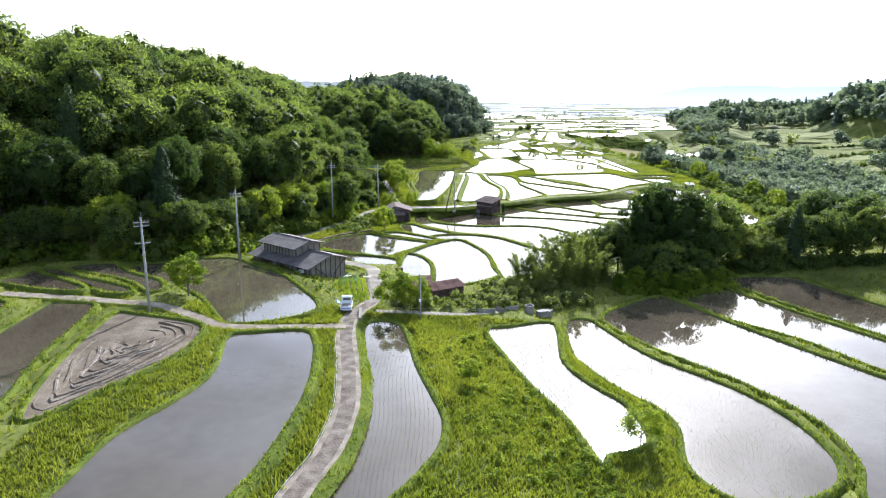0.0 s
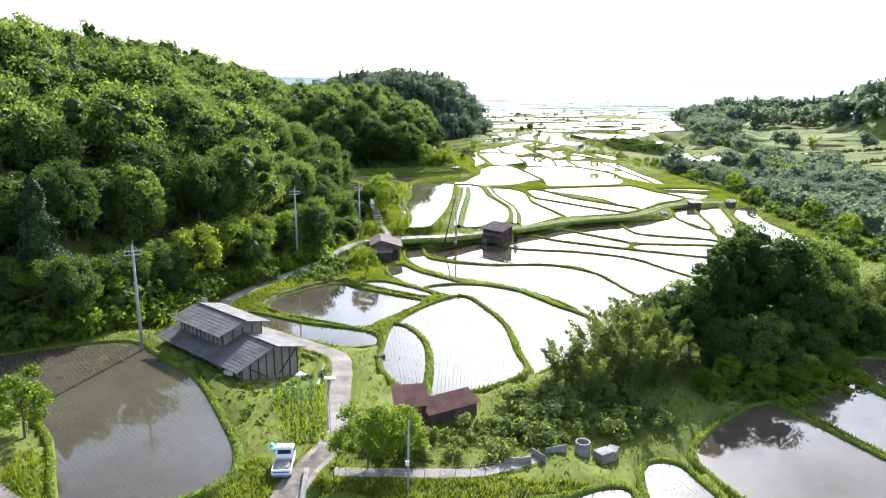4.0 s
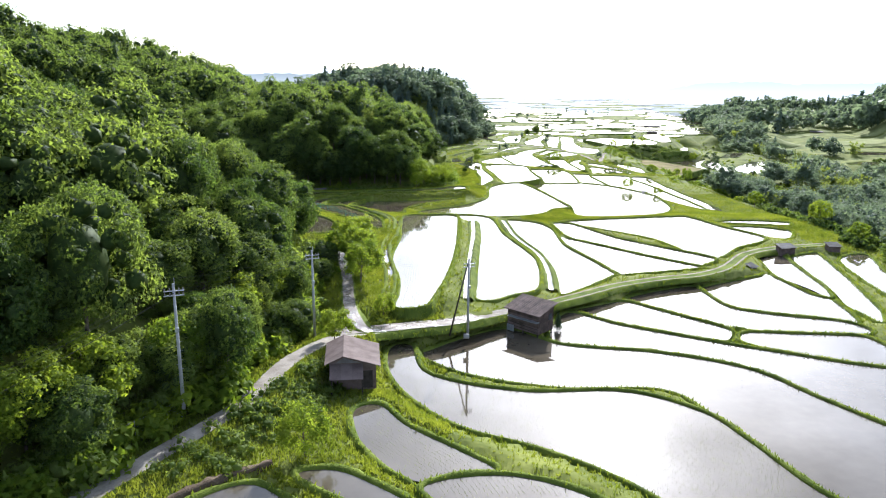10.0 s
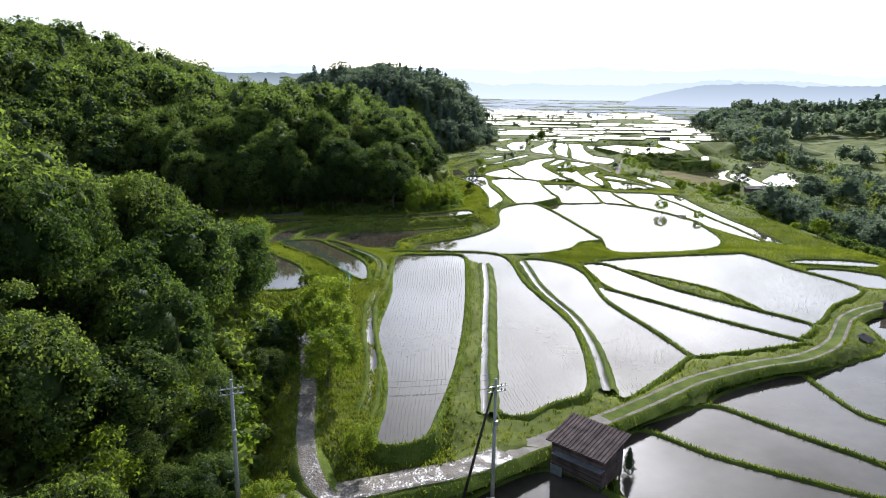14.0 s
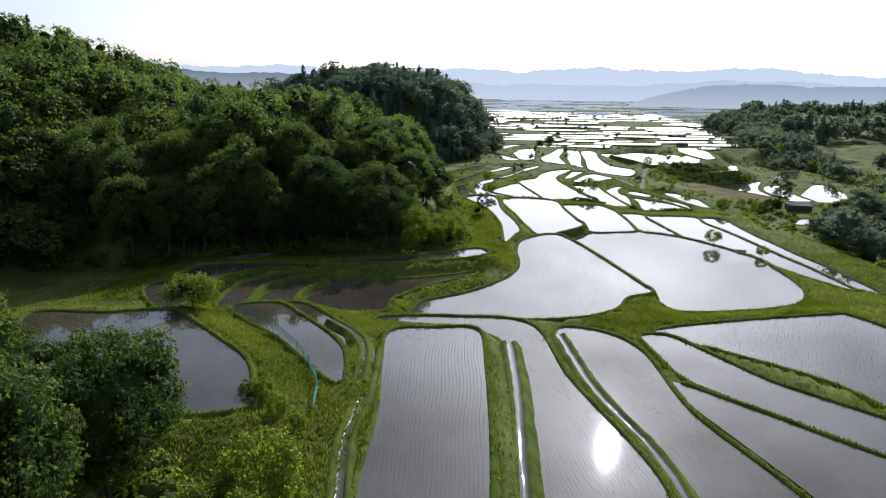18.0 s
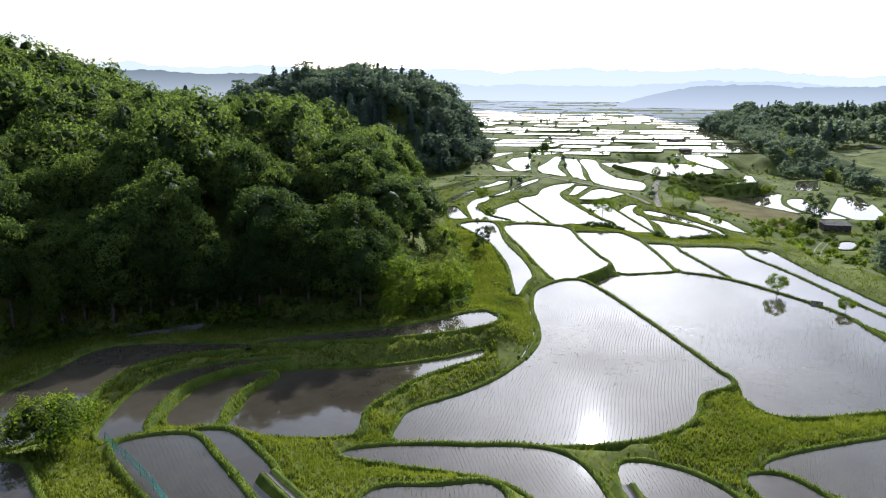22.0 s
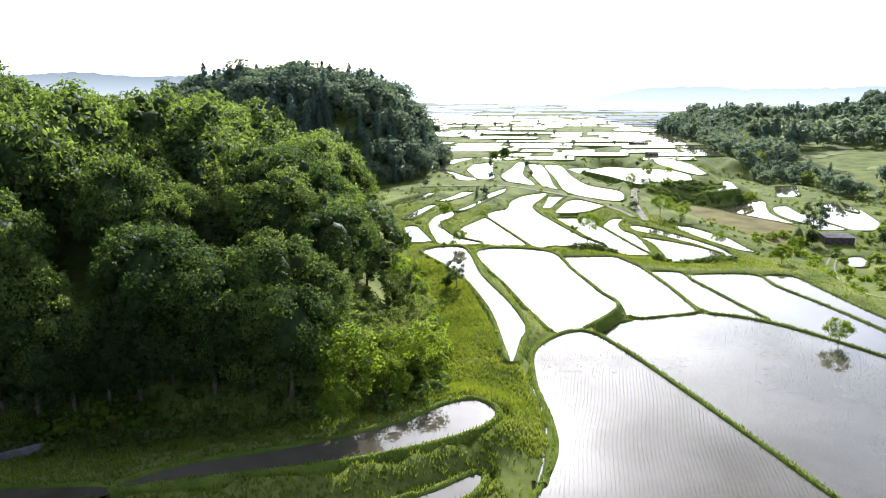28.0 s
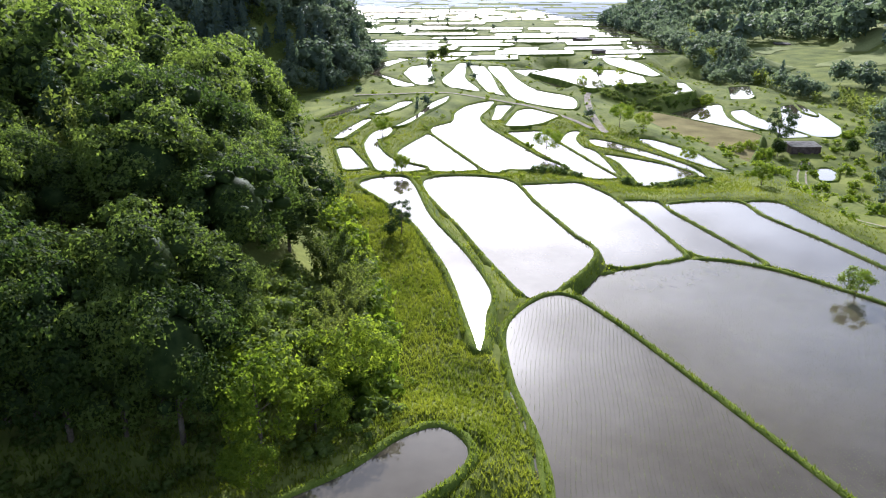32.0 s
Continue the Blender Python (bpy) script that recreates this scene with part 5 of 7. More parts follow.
# ---- roads ----
for name, p, width, mat, label, category, shoulder in ROADS:
    t = np.gradient(p[:, :2], axis=0)
    t /= np.linalg.norm(t, axis=1)[:, None]
    n = np.stack([t[:, 1], -t[:, 0]], 1)
    half = width / 2
    rings = []
    for o, h in ((-half - shoulder - 0.8, -0.7), (-half - shoulder, -0.04), (-half, 0.05), (-half * 0.62, 0.03), (0, 0.07), (half * 0.62, 0.03), (half, 0.05), (half + shoulder, -0.04), (half + shoulder + 0.8, -0.7)):
        rings.append(np.c_[p[:, :2] + n * (o + rng.uniform(-0.07, 0.07, len(p)))[:, None], p[:, 2] + h])
    m = len(p)
    k = np.arange(m - 1)
    f = np.concatenate([np.stack([r * m + k, r * m + k + 1, (r + 1) * m + k + 1, (r + 1) * m + k], 1) for r in range(8)])
    idx = np.repeat([1, 1, 0, 1, 1, 0, 1, 1] if mat == "track" else [1, 1, 2, 0, 0, 2, 1, 1], m - 1)
    tagged(mesh_object(name, np.concatenate(rings), f, None, mats=[{"concrete": CONCRETE, "dirt": DIRT, "wet": WET_EARTH}.get(mat, GRAVEL), TURF, {"concrete": CONCRETE, "wet": WET_EARTH}.get(mat, GRAVEL)], index=idx), label, category, kind="structure")


# ---- grass along the road edges ----
verge = []
for name, p, width, *rest in ROADS[:4]:
    t = np.gradient(p[:, :2], axis=0)
    n = np.stack([t[:, 1], -t[:, 0]], 1) / np.linalg.norm(t, axis=1)[:, None]
    k = rng.integers(0, len(p), 40 * len(p))
    o = (width / 2 + 0.05 + rng.beta(1.1, 1.5, len(k)) * 1.25) * rng.choice((-1, 1), len(k))
    e = np.abs(o) - width / 2
    z = p[k, 2] + np.where(e < 0.25, 0.03 - 0.28 * e, -0.04 - 0.82 * (e - 0.25)) - 0.04
    verge.append(np.c_[p[k, :2] + n[k] * o[:, None] + t[k] * rng.uniform(-0.5, 0.5, len(k))[:, None], z])
v, f = blades(np.concatenate(verge), 0.3, 0.07)
tagged(mesh_object("verge_grass", v, f, GRASS), "tufts of grass along the edges of the farm roads", "grass", kind="stuff")


# ---- ditches ----
def ditch(points, width, mat, label, name="irrigation_ditch"):
    p = spline(points, False, 1.5)
    t = np.gradient(p[:, :2], axis=0)
    t /= np.linalg.norm(t, axis=1)[:, None]
    n = np.stack([t[:, 1], -t[:, 0]], 1)
    rings = []
    for o, h in ((-width / 2 - 1.4, -0.9), (-width / 2 - 0.5, 0.22), (-width / 2 - 0.15, 0.2), (-width / 2, 0.0), (width / 2, 0.0), (width / 2 + 0.15, 0.2), (width / 2 + 0.5, 0.22), (width / 2 + 1.4, -0.9)):
        rings.append(np.c_[p[:, :2] + n * (o + rng.uniform(-0.1, 0.1, len(p)))[:, None], p[:, 2] + h])
    m = len(p)
    k = np.arange(m - 1)
    f = np.concatenate([np.stack([r * m + k, r * m + k + 1, (r + 1) * m + k + 1, (r + 1) * m + k], 1) for r in range(7)])
    tagged(mesh_object(name, np.concatenate(rings), f, None, mats=[mat, TURF], index=np.repeat([1, 1, 1, 0, 1, 1, 1], m - 1)), label, "ditch", kind="structure")


floor_spots = scatter(HILL_WEST, 5.2, lambda q: (q[:, 0] > -85) & (q[:, 1] > 62) & (q[:, 1] < 238) & (away(q, HILL_WEST) < 60))
WET = "narrow irrigation ditch holding still water"
ditch([(-10.3, 262.6, 2.5), (-10.4, 249.9, 2.5), (-11.3, 239.2, 2.4), (-10.6, 227.5, 2.4), (-9.3, 217.9, 2.4), (-8.8, 208, 2.3), (-9.4, 199.9, 2.2)], 0.85, WATER, WET)
ditch([(8.2, 268.9, 1.3), (7.4, 253.4, 1.3), (5.6, 233.1, 1.2), (4.4, 218.1, 1.2), (3.6, 206.6, 1.0)], 0.85, WATER, WET)
ditch([(16.2, 274.6, 0.4), (17.2, 256.3, 0.3), (20, 240.9, 0.2), (20.3, 229.1, 0.2), (18.8, 214.5, 0.1)], 0.85, WATER, WET)
ditch([(-17.3, 273.4, 2.9), (-13.0, 267.4, 2.8), (-11.4, 261.1, 2.8), (-11.2, 252, 2.7)], 0.5, WATER, WET)
ditch([(16.0, 328.4, -0.3), (15.2, 319.4, -0.3), (13.4, 313.2, -0.3), (11.5, 308, -0.3)], 0.3, WATER, WET)
ditch([(-16.4, 119.1, 3.0), (-13.9, 116.4, 3.0), (-13.6, 112.2, 3.3), (-13.2, 107.8, 3.5), (-12.2, 98, 4.0)], 0.5, WATER, "narrow concrete gutter beside the road")

# ---- grass and scrub on the open banks ----
q = np.concatenate([np.c_[rng.uniform(-70, 100, 110000), rng.uniform(36, 410, 110000)], np.c_[rng.uniform(-34, 26, 62000), rng.uniform(36, 92, 62000)], np.c_[rng.uniform(-40, 0, 52000), rng.uniform(195, 290, 52000)], np.c_[rng.uniform(2, 16, 16000), rng.uniform(312, 392, 16000)], np.c_[rng.uniform(5, 90, 22000), rng.uniform(392, 470, 22000)], np.c_[rng.uniform(58, 98, 16000), rng.uniform(262, 340, 16000)], np.c_[rng.uniform(88, 112, 14000), rng.uniform(180, 300, 14000)], np.c_[rng.uniform(-34, 0, 30000), rng.uniform(128, 195, 30000)], np.c_[rng.uniform(-60, 8, 24000), rng.uniform(284, 324, 24000)], np.c_[rng.uniform(22, 70, 22000), rng.uniform(276, 304, 22000)]])
keep = ~(inside(q, HILL_WEST) & (away(q, HILL_WEST) > 7))
for level, line, kind in PADDIES:
    if kind != "far":
        near = np.all((q > line.min(0) - 0.6) & (q < line.max(0) + 0.6), axis=1)
        keep[near] &= ~inside(q[near], line)
for name, p, width, mat, *rest in ROADS:
    near = np.where(np.all((q > p[:, :2].min(0) - 2) & (q < p[:, :2].max(0) + 2), axis=1))[0]
    if len(near):
        keep[near] &= np.hypot(q[near, 0, None] - p[None, :, 0], q[near, 1, None] - p[None, :, 1]).min(1) > width / 2 + 0.2
q = q[keep]
by_road = np.min([np.hypot(q[:, 0, None] - p[None, ::2, 0], q[:, 1, None] - p[None, ::2, 1]).min(1) - width / 2 for name, p, width, *rest in ROADS[:4]], axis=0)
base = np.c_[q, ground_z(q[:, 0], q[:, 1]) - 0.05 + 0.14 * (by_road < 1.6)]
base = np.repeat(base, 3, 0) + rng.normal(0, 0.12, (3 * len(base), 3)) * (1, 1, 0)
v, f = blades(base, 0.42, 0.075)
tagged(mesh_object("bank_grass", v, f, ROUGH_GRASS), "long rough grass on the banks between paddies", "grass", kind="stuff")


def scrub(name, places, sizes, leaf, label, leaves=150, size=0.22):
    """Low bushes and weeds as one mesh."""
    protos = [broad_crown(np.random.default_rng(200 + k), 2.0, 1.3, 5, int(leaves * 1.7), size * 0.72, 1, 0.6, 0.05) for k in range(4)]
    sets, inner = [], []
    for (x, y), s in zip(places, sizes):
        v, f, k = protos[int(rng.integers(0, 4))]
        a = rng.uniform(0, 6.28)
        inner.append(k)
        sets.append((np.c_[(v[:, 0] * math.cos(a) - v[:, 1] * math.sin(a)) * s + x, (v[:, 0] * math.sin(a) + v[:, 1] * math.cos(a)) * s + y, (v[:, 2] - 0.55) * s + ground_z(x, y)], f))
    v, f = merge(*sets)
    return tagged(mesh_object(name, v, f, None, mats=[leaf, leaf], index=np.concatenate(inner)), label, "scrub", kind="stuff")


bank = np.array([(2, 86), (5, 86), (8, 76), (12, 62), (13, 54), (16, 50), (14, 40), (6, 38), (3, 52), (2, 66), (0, 78)], float)
pts = scatter(bank, 1.5, lambda q: rng.random(len(q)) < 0.55)
scrub("bank_scrub", pts, rng.uniform(0.25, 0.6, len(pts)), LEAF_FRESH, "low leafy weeds covering the broad bank", 110, 0.17)
thick = np.array([(-6, 92), (-1, 93), (5, 95), (12, 101), (20, 103), (24, 108), (18, 114), (10, 112), (5, 103), (-3, 100), (-7, 97)], float)
pts = scatter(thick, 1.8, lambda q: rng.random(len(q)) < 0.8)
scrub("thicket", pts, rng.uniform(0.5, 1.25, len(pts)), LEAF_BAMBOO, "tangled thicket of bushes and bamboo grass", 170, 0.2)
edge = spline([tuple(p) for p in HILL_WEST[2:27]], False, 2.2)
edge = edge[(edge[:, 1] > 60)]
pts = np.concatenate([edge + rng.uniform(-1.5, 0.6, (len(edge), 2)) + (-1, 0), edge + rng.uniform(-4, -1, (len(edge), 2))])
pts = pts[inside(pts, HILL_WEST)]
# Fresh bushes; the light leaf also puts the edge's sunlight into the colour.
scrub("forest_edge_scrub", pts, rng.uniform(0.8, 1.9, len(pts)), LEAF_FRESH, "bushes along the edge of the wood", 130, 0.28)
scrub("forest_understory", floor_spots, rng.uniform(1.2, 2.4, len(floor_spots)), LEAF, "bushes and saplings under the trees of the hillside", 210, 0.2)
weedy = np.array([(-26, 150), (-18, 152.5), (-14, 166), (-9, 180), (-7, 187), (-13, 184), (-18, 172), (-23, 160)], float)
pts = scatter(weedy, 1.5, lambda q: rng.random(len(q)) < 0.7)
scrub("roadside_weeds", pts, rng.uniform(0.4, 0.95, len(pts)), LEAF, "leafy weeds on the bank beside the road", 90, 0.18)
yard = np.array([(-21, 105.5), (-14.5, 112.9), (-28, 125), (-35, 117.5)], float)
rough = np.array([(-26, 96), (-13, 97), (-12.5, 106), (-14, 115), (-21, 121), (-29, 127), (-34, 126), (-36, 116), (-34, 104)], float)
pts = scatter(rough, 1.3, lambda q: (rng.random(len(q)) < 0.6) & np.all([away(q, p[:, :2], False) > w / 2 + 0.5 for _, p, w, *_ in ROADS[:4]], axis=0) & ~np.any([inside(q, line) | (away(q, line) < 0.5) for _, line, kind in PADDIES if line[:, 1].min() < 140], axis=0) & ~inside(q, yard))
scrub("bank_weeds", pts, rng.uniform(0.15, 0.42, len(pts)), LEAF_FRESH, "weeds and rough grass on the banks by the farmhouse", 70, 0.16)
under = np.array([(-66, 314), (-50, 311), (-34, 314), (-18, 316), (-6, 316), (4, 322), (6, 336), (2, 345), (-10, 332), (-40, 330), (-66, 332)], float)
pts = scatter(under, 2.1, lambda q: rng.random(len(q)) < 0.75)
scrub("undergrowth", pts, rng.uniform(0.35, 1.0, len(pts)), LEAF_TONED, "weeds and undergrowth at the shaded foot of the wood", 70, 0.26)
bare = np.array([(-13, 324), (-6, 325), (1, 329), (3, 338), (2, 348), (-6, 346), (-12, 336)], float)
pts = scatter(bare, 1.7, lambda q: rng.random(len(q)) < 0.85)
scrub("spur_undergrowth", pts, rng.uniform(0.6, 1.5, len(pts)), LEAF, "leafy bushes on the spur below the trees", 130, 0.2)
spur = np.array([(5, 326), (9, 330), (13, 340), (12, 360), (10, 380), (7, 395), (6, 345)], float)
pts = scatter(spur, 2.2, lambda q: rng.random(len(q)) < 0.3)
scrub("slope_weeds", pts, rng.uniform(0.25, 0.6, len(pts)), LEAF_FRESH, "weeds on the steep grassy slope", 90, 0.17)

hedge_foot = np.array([(56, 128.5), (70, 130), (90, 129.5), (108, 126), (110, 131), (90, 134), (70, 135), (56, 134)], float)
pts = scatter(hedge_foot, 2.4, lambda q: rng.random(len(q)) < 0.85)
front = np.array([(26, 113), (34, 110.5), (44, 114), (52, 120), (54, 128), (44, 124), (34, 118)], float)
scrub("clump_undergrowth", pts, rng.uniform(0.7, 1.7, len(pts)), LEAF_TONED, "dark bushes under the trees beside the paddies", 120, 0.3)
pts = scatter(front, 1.7, lambda q: rng.random(len(q)) < 0.8)
# Lighter leaf than the clump's: sunlight on these bushes is put into the colour.
scrub("fresh_undergrowth", pts, rng.uniform(0.5, 1.4, len(pts)), LEAF_FRESH, "fresh green bushes in front of the clump", 150, 0.2)
rim = np.array([(90, 180), (94, 215), (96, 250), (99, 300), (103, 345), (113, 345), (116, 300), (110, 250), (108, 180)], float)
pts = scatter(rim, 2.6, lambda q: rng.random(len(q)) < 0.6)
pts = pts[~np.any([inside(pts, line) for _, line, kind in PADDIES if kind != "far"], axis=0)]
scrub("rim_scrub", pts, rng.uniform(0.4, 1.5, len(pts)), LEAF, "bushes and young trees on the bank above the ravine", 100, 0.3)
side = np.array([(98, 300), (100, 350), (95, 400), (112, 440), (118, 470), (140, 455), (170, 470), (190, 500), (180, 440), (140, 400), (120, 370), (112, 270)], float)
pts = scatter(side, 3.0, lambda q: rng.random(len(q)) < 0.14)
pts = pts[~np.any([inside(pts, line) for _, line, kind in PADDIES if kind != "far"], axis=0)]
scrub("valley_scrub", pts, rng.uniform(0.4, 1.5, len(pts)), LEAF_FRESH, "scattered bushes on the rough ground of the lower valley", 90, 0.3)
# Bushes added to darken the terrace banks, partly in place of shade.
for ends in ([(113, 530), (117, 524), (128, 526), (140, 531), (151, 539)], [(112, 527), (117, 521), (128, 522), (141, 528), (152, 536)], [(110, 518), (121, 514), (135, 519), (152, 528)], [(108, 514), (121, 511), (136, 516), (154, 526)], [(46, 410), (52, 410), (56, 407)], [(63.5, 403.3), (68, 402), (75, 401.5), (84, 403)]):
    p = spline(ends, False, 0.9)
    pts = p + rng.uniform(-1.2, 1.2, p.shape)
    scrub("terrace_hedge", pts, rng.uniform(0.4, 0.95, len(pts)), LEAF, "bushes added along a dark terrace bank", 90, 0.24)

for ends in ([(190, 300), (215, 320), (245, 330)], [(200, 350), (240, 372), (280, 378)], [(215, 400), (262, 418), (310, 425)], [(240, 452), (290, 470), (340, 470)], [(260, 510), (310, 525), (350, 530)], [(170, 262), (200, 275), (240, 280)]):
    p = spline(ends, False, 3.0)
    pts = p + rng.uniform(-1.5, 1.5, p.shape)
    scrub("field_hedge", pts, rng.uniform(0.7, 1.5, len(pts)), LEAF, "bushy bank between terraced grass fields", 80, 0.4)

# rough tussocks on the banks of the farther terraces
q = np.c_[far_rng.uniform(-5, 215, 2600), far_rng.uniform(398, 660, 2600)]
q = q[~np.any([inside(q, line) | (away(q, line) < 1.0) for _, line, kind in PADDIES if kind != "far" and line[:, 1].max() > 395], axis=0) & ~inside(q, HILL_NORTH)]
q = q[np.array([noise.noise((x * 0.05, y * 0.05, 2)) > -0.1 for x, y in q])]
scrub("terrace_tussock", q, far_rng.uniform(0.2, 0.6, len(q)) * np.where(far_rng.random(len(q)) < 0.08, 2.2, 1.0), LEAF_FRESH, "rough grass tussocks and bushes on the terrace banks", 24, 0.42)

# scattered trees on the bunds of the lower valley
q = np.c_[far_rng.uniform(20, 330, 260), far_rng.uniform(470, 1300, 260)]
q = q[(q[:, 0] > 20 + (q[:, 1] - 480) * 0.02) & (q[:, 0] < 130 + (q[:, 1] - 480) * 0.22) & ~inside(q, HILL_NORTH)]
q = q[~np.any([inside(q, line) for _, line, kind in PADDIES if line[:, 1].max() > 470], axis=0)]
joined_wood("bund_tree_scatter", q, "scattered small trees and bushes on the bunds of the lower valley", 0.33, LEAF_HAZED, 0.05, 130, 0.7, needle=NEEDLE_HAZED)

# meadows on the terraces across the valley; some haze is put into their pale colour
for mx, my, long, wide, turn in ((262, 330, 62, 20, 12), (300, 362, 70, 22, 14), (258, 392, 50, 18, 10), (322, 420, 80, 24, 12), (282, 455, 60, 22, 16), (350, 480, 80, 26, 14), (300, 520, 56, 20, 18), (370, 545, 70, 26, 16), (330, 640, 76, 28, 20), (262, 632, 40, 18, 24), (392, 690, 90, 34, 22), (310, 705, 50, 22, 28), (232, 300, 40, 16, 8), (420, 610, 70, 30, 20)):
    c, sn = math.cos(radians(turn)), math.sin(radians(turn))
    U, V = np.meshgrid(np.linspace(-1, 1, 22), np.linspace(-1, 1, 10))
    round_off = 1 - 0.25 * np.abs(V) ** 3 - 0.08 * np.sin(V * 4 + mx)
    X, Y = U * long / 2 * round_off, V * wide / 2 * (1 - 0.3 * np.abs(U) ** 4) + 2.5 * np.sin(U * 2.4 + my)
    P = np.stack([(mx + X * c - Y * sn).ravel(), (my + X * sn + Y * c).ravel()], 1)
    field = thing("meadow", mx, my, 0, 0, "pale green meadow terrace across the valley", "meadow", "valley meadows")
    k = (np.arange(9)[:, None] * 22 + np.arange(21)[None]).ravel()
    mesh_object("turf_sheet", np.c_[P - (mx, my), ground_z(P[:, 0], P[:, 1]) + 0.3], np.stack([k, k + 1, k + 23, k + 22], 1), MEADOW, field, smooth=True)

# ---- building materials ----
SLATE = material("weathered_slate_sheet", (0.080, 0.072, 0.068), (0.150, 0.138, 0.130), 0.9, 0.8, 7, 0.4, per_object=0.15, spec=0.15)
# Paler copy of SLATE: sun on the back slopes put into it, besides wear.
PALE_SLATE = material("sunlit_worn_slate_sheet", (0.130, 0.115, 0.105), (0.225, 0.205, 0.19), 0.85, 0.8, 7, 0.4, per_object=0.15, spec=0.15)
PLASTER = material("beige_plaster", (0.15, 0.13, 0.105), (0.27, 0.24, 0.20), 0.9, 0.7, 6, 0.3)
TIMBER = material("dark_timber", (0.025, 0.02, 0.016), (0.07, 0.055, 0.045), 0.85, 1.2, 14, 0.5)
BOARD = material("brown_boards", (0.065, 0.044, 0.036), (0.165, 0.118, 0.098), 0.9, 1.0, 12, 0.6, per_object=0.5)
RUST = material("red_brown_metal_roof", (0.085, 0.034, 0.028), (0.17, 0.085, 0.07), 0.9, 0.8, 8, 0.3, per_object=0.4)
TIN = material("brown_tin_roof", (0.085, 0.062, 0.054), (0.150, 0.115, 0.102), 0.85, 0.7, 9, 0.3, per_object=0.3, spec=0.1)
DARK_TILE = material("dark_ribbed_roof", (0.06, 0.043, 0.038), (0.15, 0.110, 0.098), 0.85, 0.9, 9, 0.4, per_object=0.4, spec=0.1)
WHITE_PIPE = material("white_plastic", (0.55, 0.54, 0.50), (0.75, 0.74, 0.70), 0.4, 1.0, 9.0, 0.05, spec=0.4)
GREY_CONCRETE = material("grey_concrete", (0.15, 0.14, 0.125), (0.30, 0.285, 0.26), 0.9, 0.8, 7, 0.4)
POLE_GREY = material("pole_concrete", (0.26, 0.255, 0.24), (0.38, 0.375, 0.36), 0.85, 1.0, 9, 0.2)
STEEL = material("galvanised_steel", (0.30, 0.31, 0.32), (0.46, 0.47, 0.48), 0.45, 2, 12, 0.1, metal=0.7)
CABLE = material("black_cable", (0.02, 0.02, 0.02), (0.04, 0.04, 0.04), 0.95, 2, 9, 0.0, spec=0.03)
WHITE_PAINT = material("white_vehicle_paint", (0.70, 0.71, 0.71), (0.82, 0.82, 0.81), 0.35, 1.2, 9, 0.05, spec=0.5)
BLUE_PAINT = material("blue_paint", (0.04, 0.09, 0.42), (0.07, 0.14, 0.55), 0.45, 2, 9, 0.05)
GLASS = material("dark_window_glass", (0.015, 0.018, 0.02), (0.03, 0.035, 0.04), 0.08, 2, 9, 0.0, spec=0.5)
RUBBER = material("rubber", (0.015, 0.015, 0.015), (0.035, 0.033, 0.03), 0.85, 2, 12, 0.2)
TARP = material("blue_tarpaulin", (0.05, 0.20, 0.50), (0.12, 0.36, 0.70), 0.5, 2, 9, 0.3)
NET = material("green_net", (0.03, 0.16, 0.12), (0.06, 0.28, 0.22), 0.8, 2, 9, 0.0)
SOIL = material("garden_soil", (0.050, 0.034, 0.020), (0.125, 0.090, 0.056), 0.95, 0.9, 7, 0.8)
BLACK = material("black_plastic", (0.012, 0.012, 0.013), (0.03, 0.03, 0.032), 0.6, 2, 9, 0.1)
STRAW = material("dry_field_stubble", (0.105, 0.088, 0.036), (0.20, 0.17, 0.075), 0.95, 0.12, 3, 0.7, spec=0.02)


def slope(name, parent, a, b, length, courses, mat, thick=0.06, cols=1, along0=0.0):
    """A roof slope from eave a to ridge b (local x, z), laid in overlapping sheets along local y."""
    (x0, z0), (x1, z1) = a, b
    run = math.hypot(x1 - x0, z1 - z0)
    ux, uz = (x1 - x0) / run, (z1 - z0) / run
    for k in range(courses):
        for c in range(cols):
            s0, s1 = run * k / courses, run * (k + 1) / courses + 0.07
            y0, y1 = along0 + length * c / cols, along0 + length * (c + 1) / cols + (0.03 if c < cols - 1 else 0)
            lift0, lift1 = 0.02, 0.0
            bm = bmesh.new()
            pts = []
            for s, lift in ((s0, lift0), (s1, lift1)):
                for d in (0, thick):
                    for yy in (y0, y1):
                        pts.append(bm.verts.new((x0 + ux * s - uz * (lift + d) * (1 if ux > 0 else -1), yy, z0 + uz * s + abs(ux) * (lift + d))))
            for i in ((0, 1, 5, 4), (2, 6, 7, 3), (0, 2, 3, 1), (4, 5, 7, 6), (0, 4, 6, 2), (1, 3, 7, 5)):
                bm.faces.new([pts[j] for j in i])
            bmesh.ops.recalc_face_normals(bm, faces=bm.faces)
            part(name, bm, mat, parent)


def prism(bm, profile, y0, y1):
    """A wall whose outline in local x, z runs from y0 to y1."""
    a = [bm.verts.new((x, y0, z)) for x, z in profile]
    b = [bm.verts.new((x, y1, z)) for x, z in profile]
    n = len(profile)
    bm.faces.new(a)
    bm.faces.new(b[::-1])
    for k in range(n):
        bm.faces.new((a[k], b[k], b[(k + 1) % n], a[(k + 1) % n]))
    bmesh.ops.recalc_face_normals(bm, faces=bm.faces)
    return bm


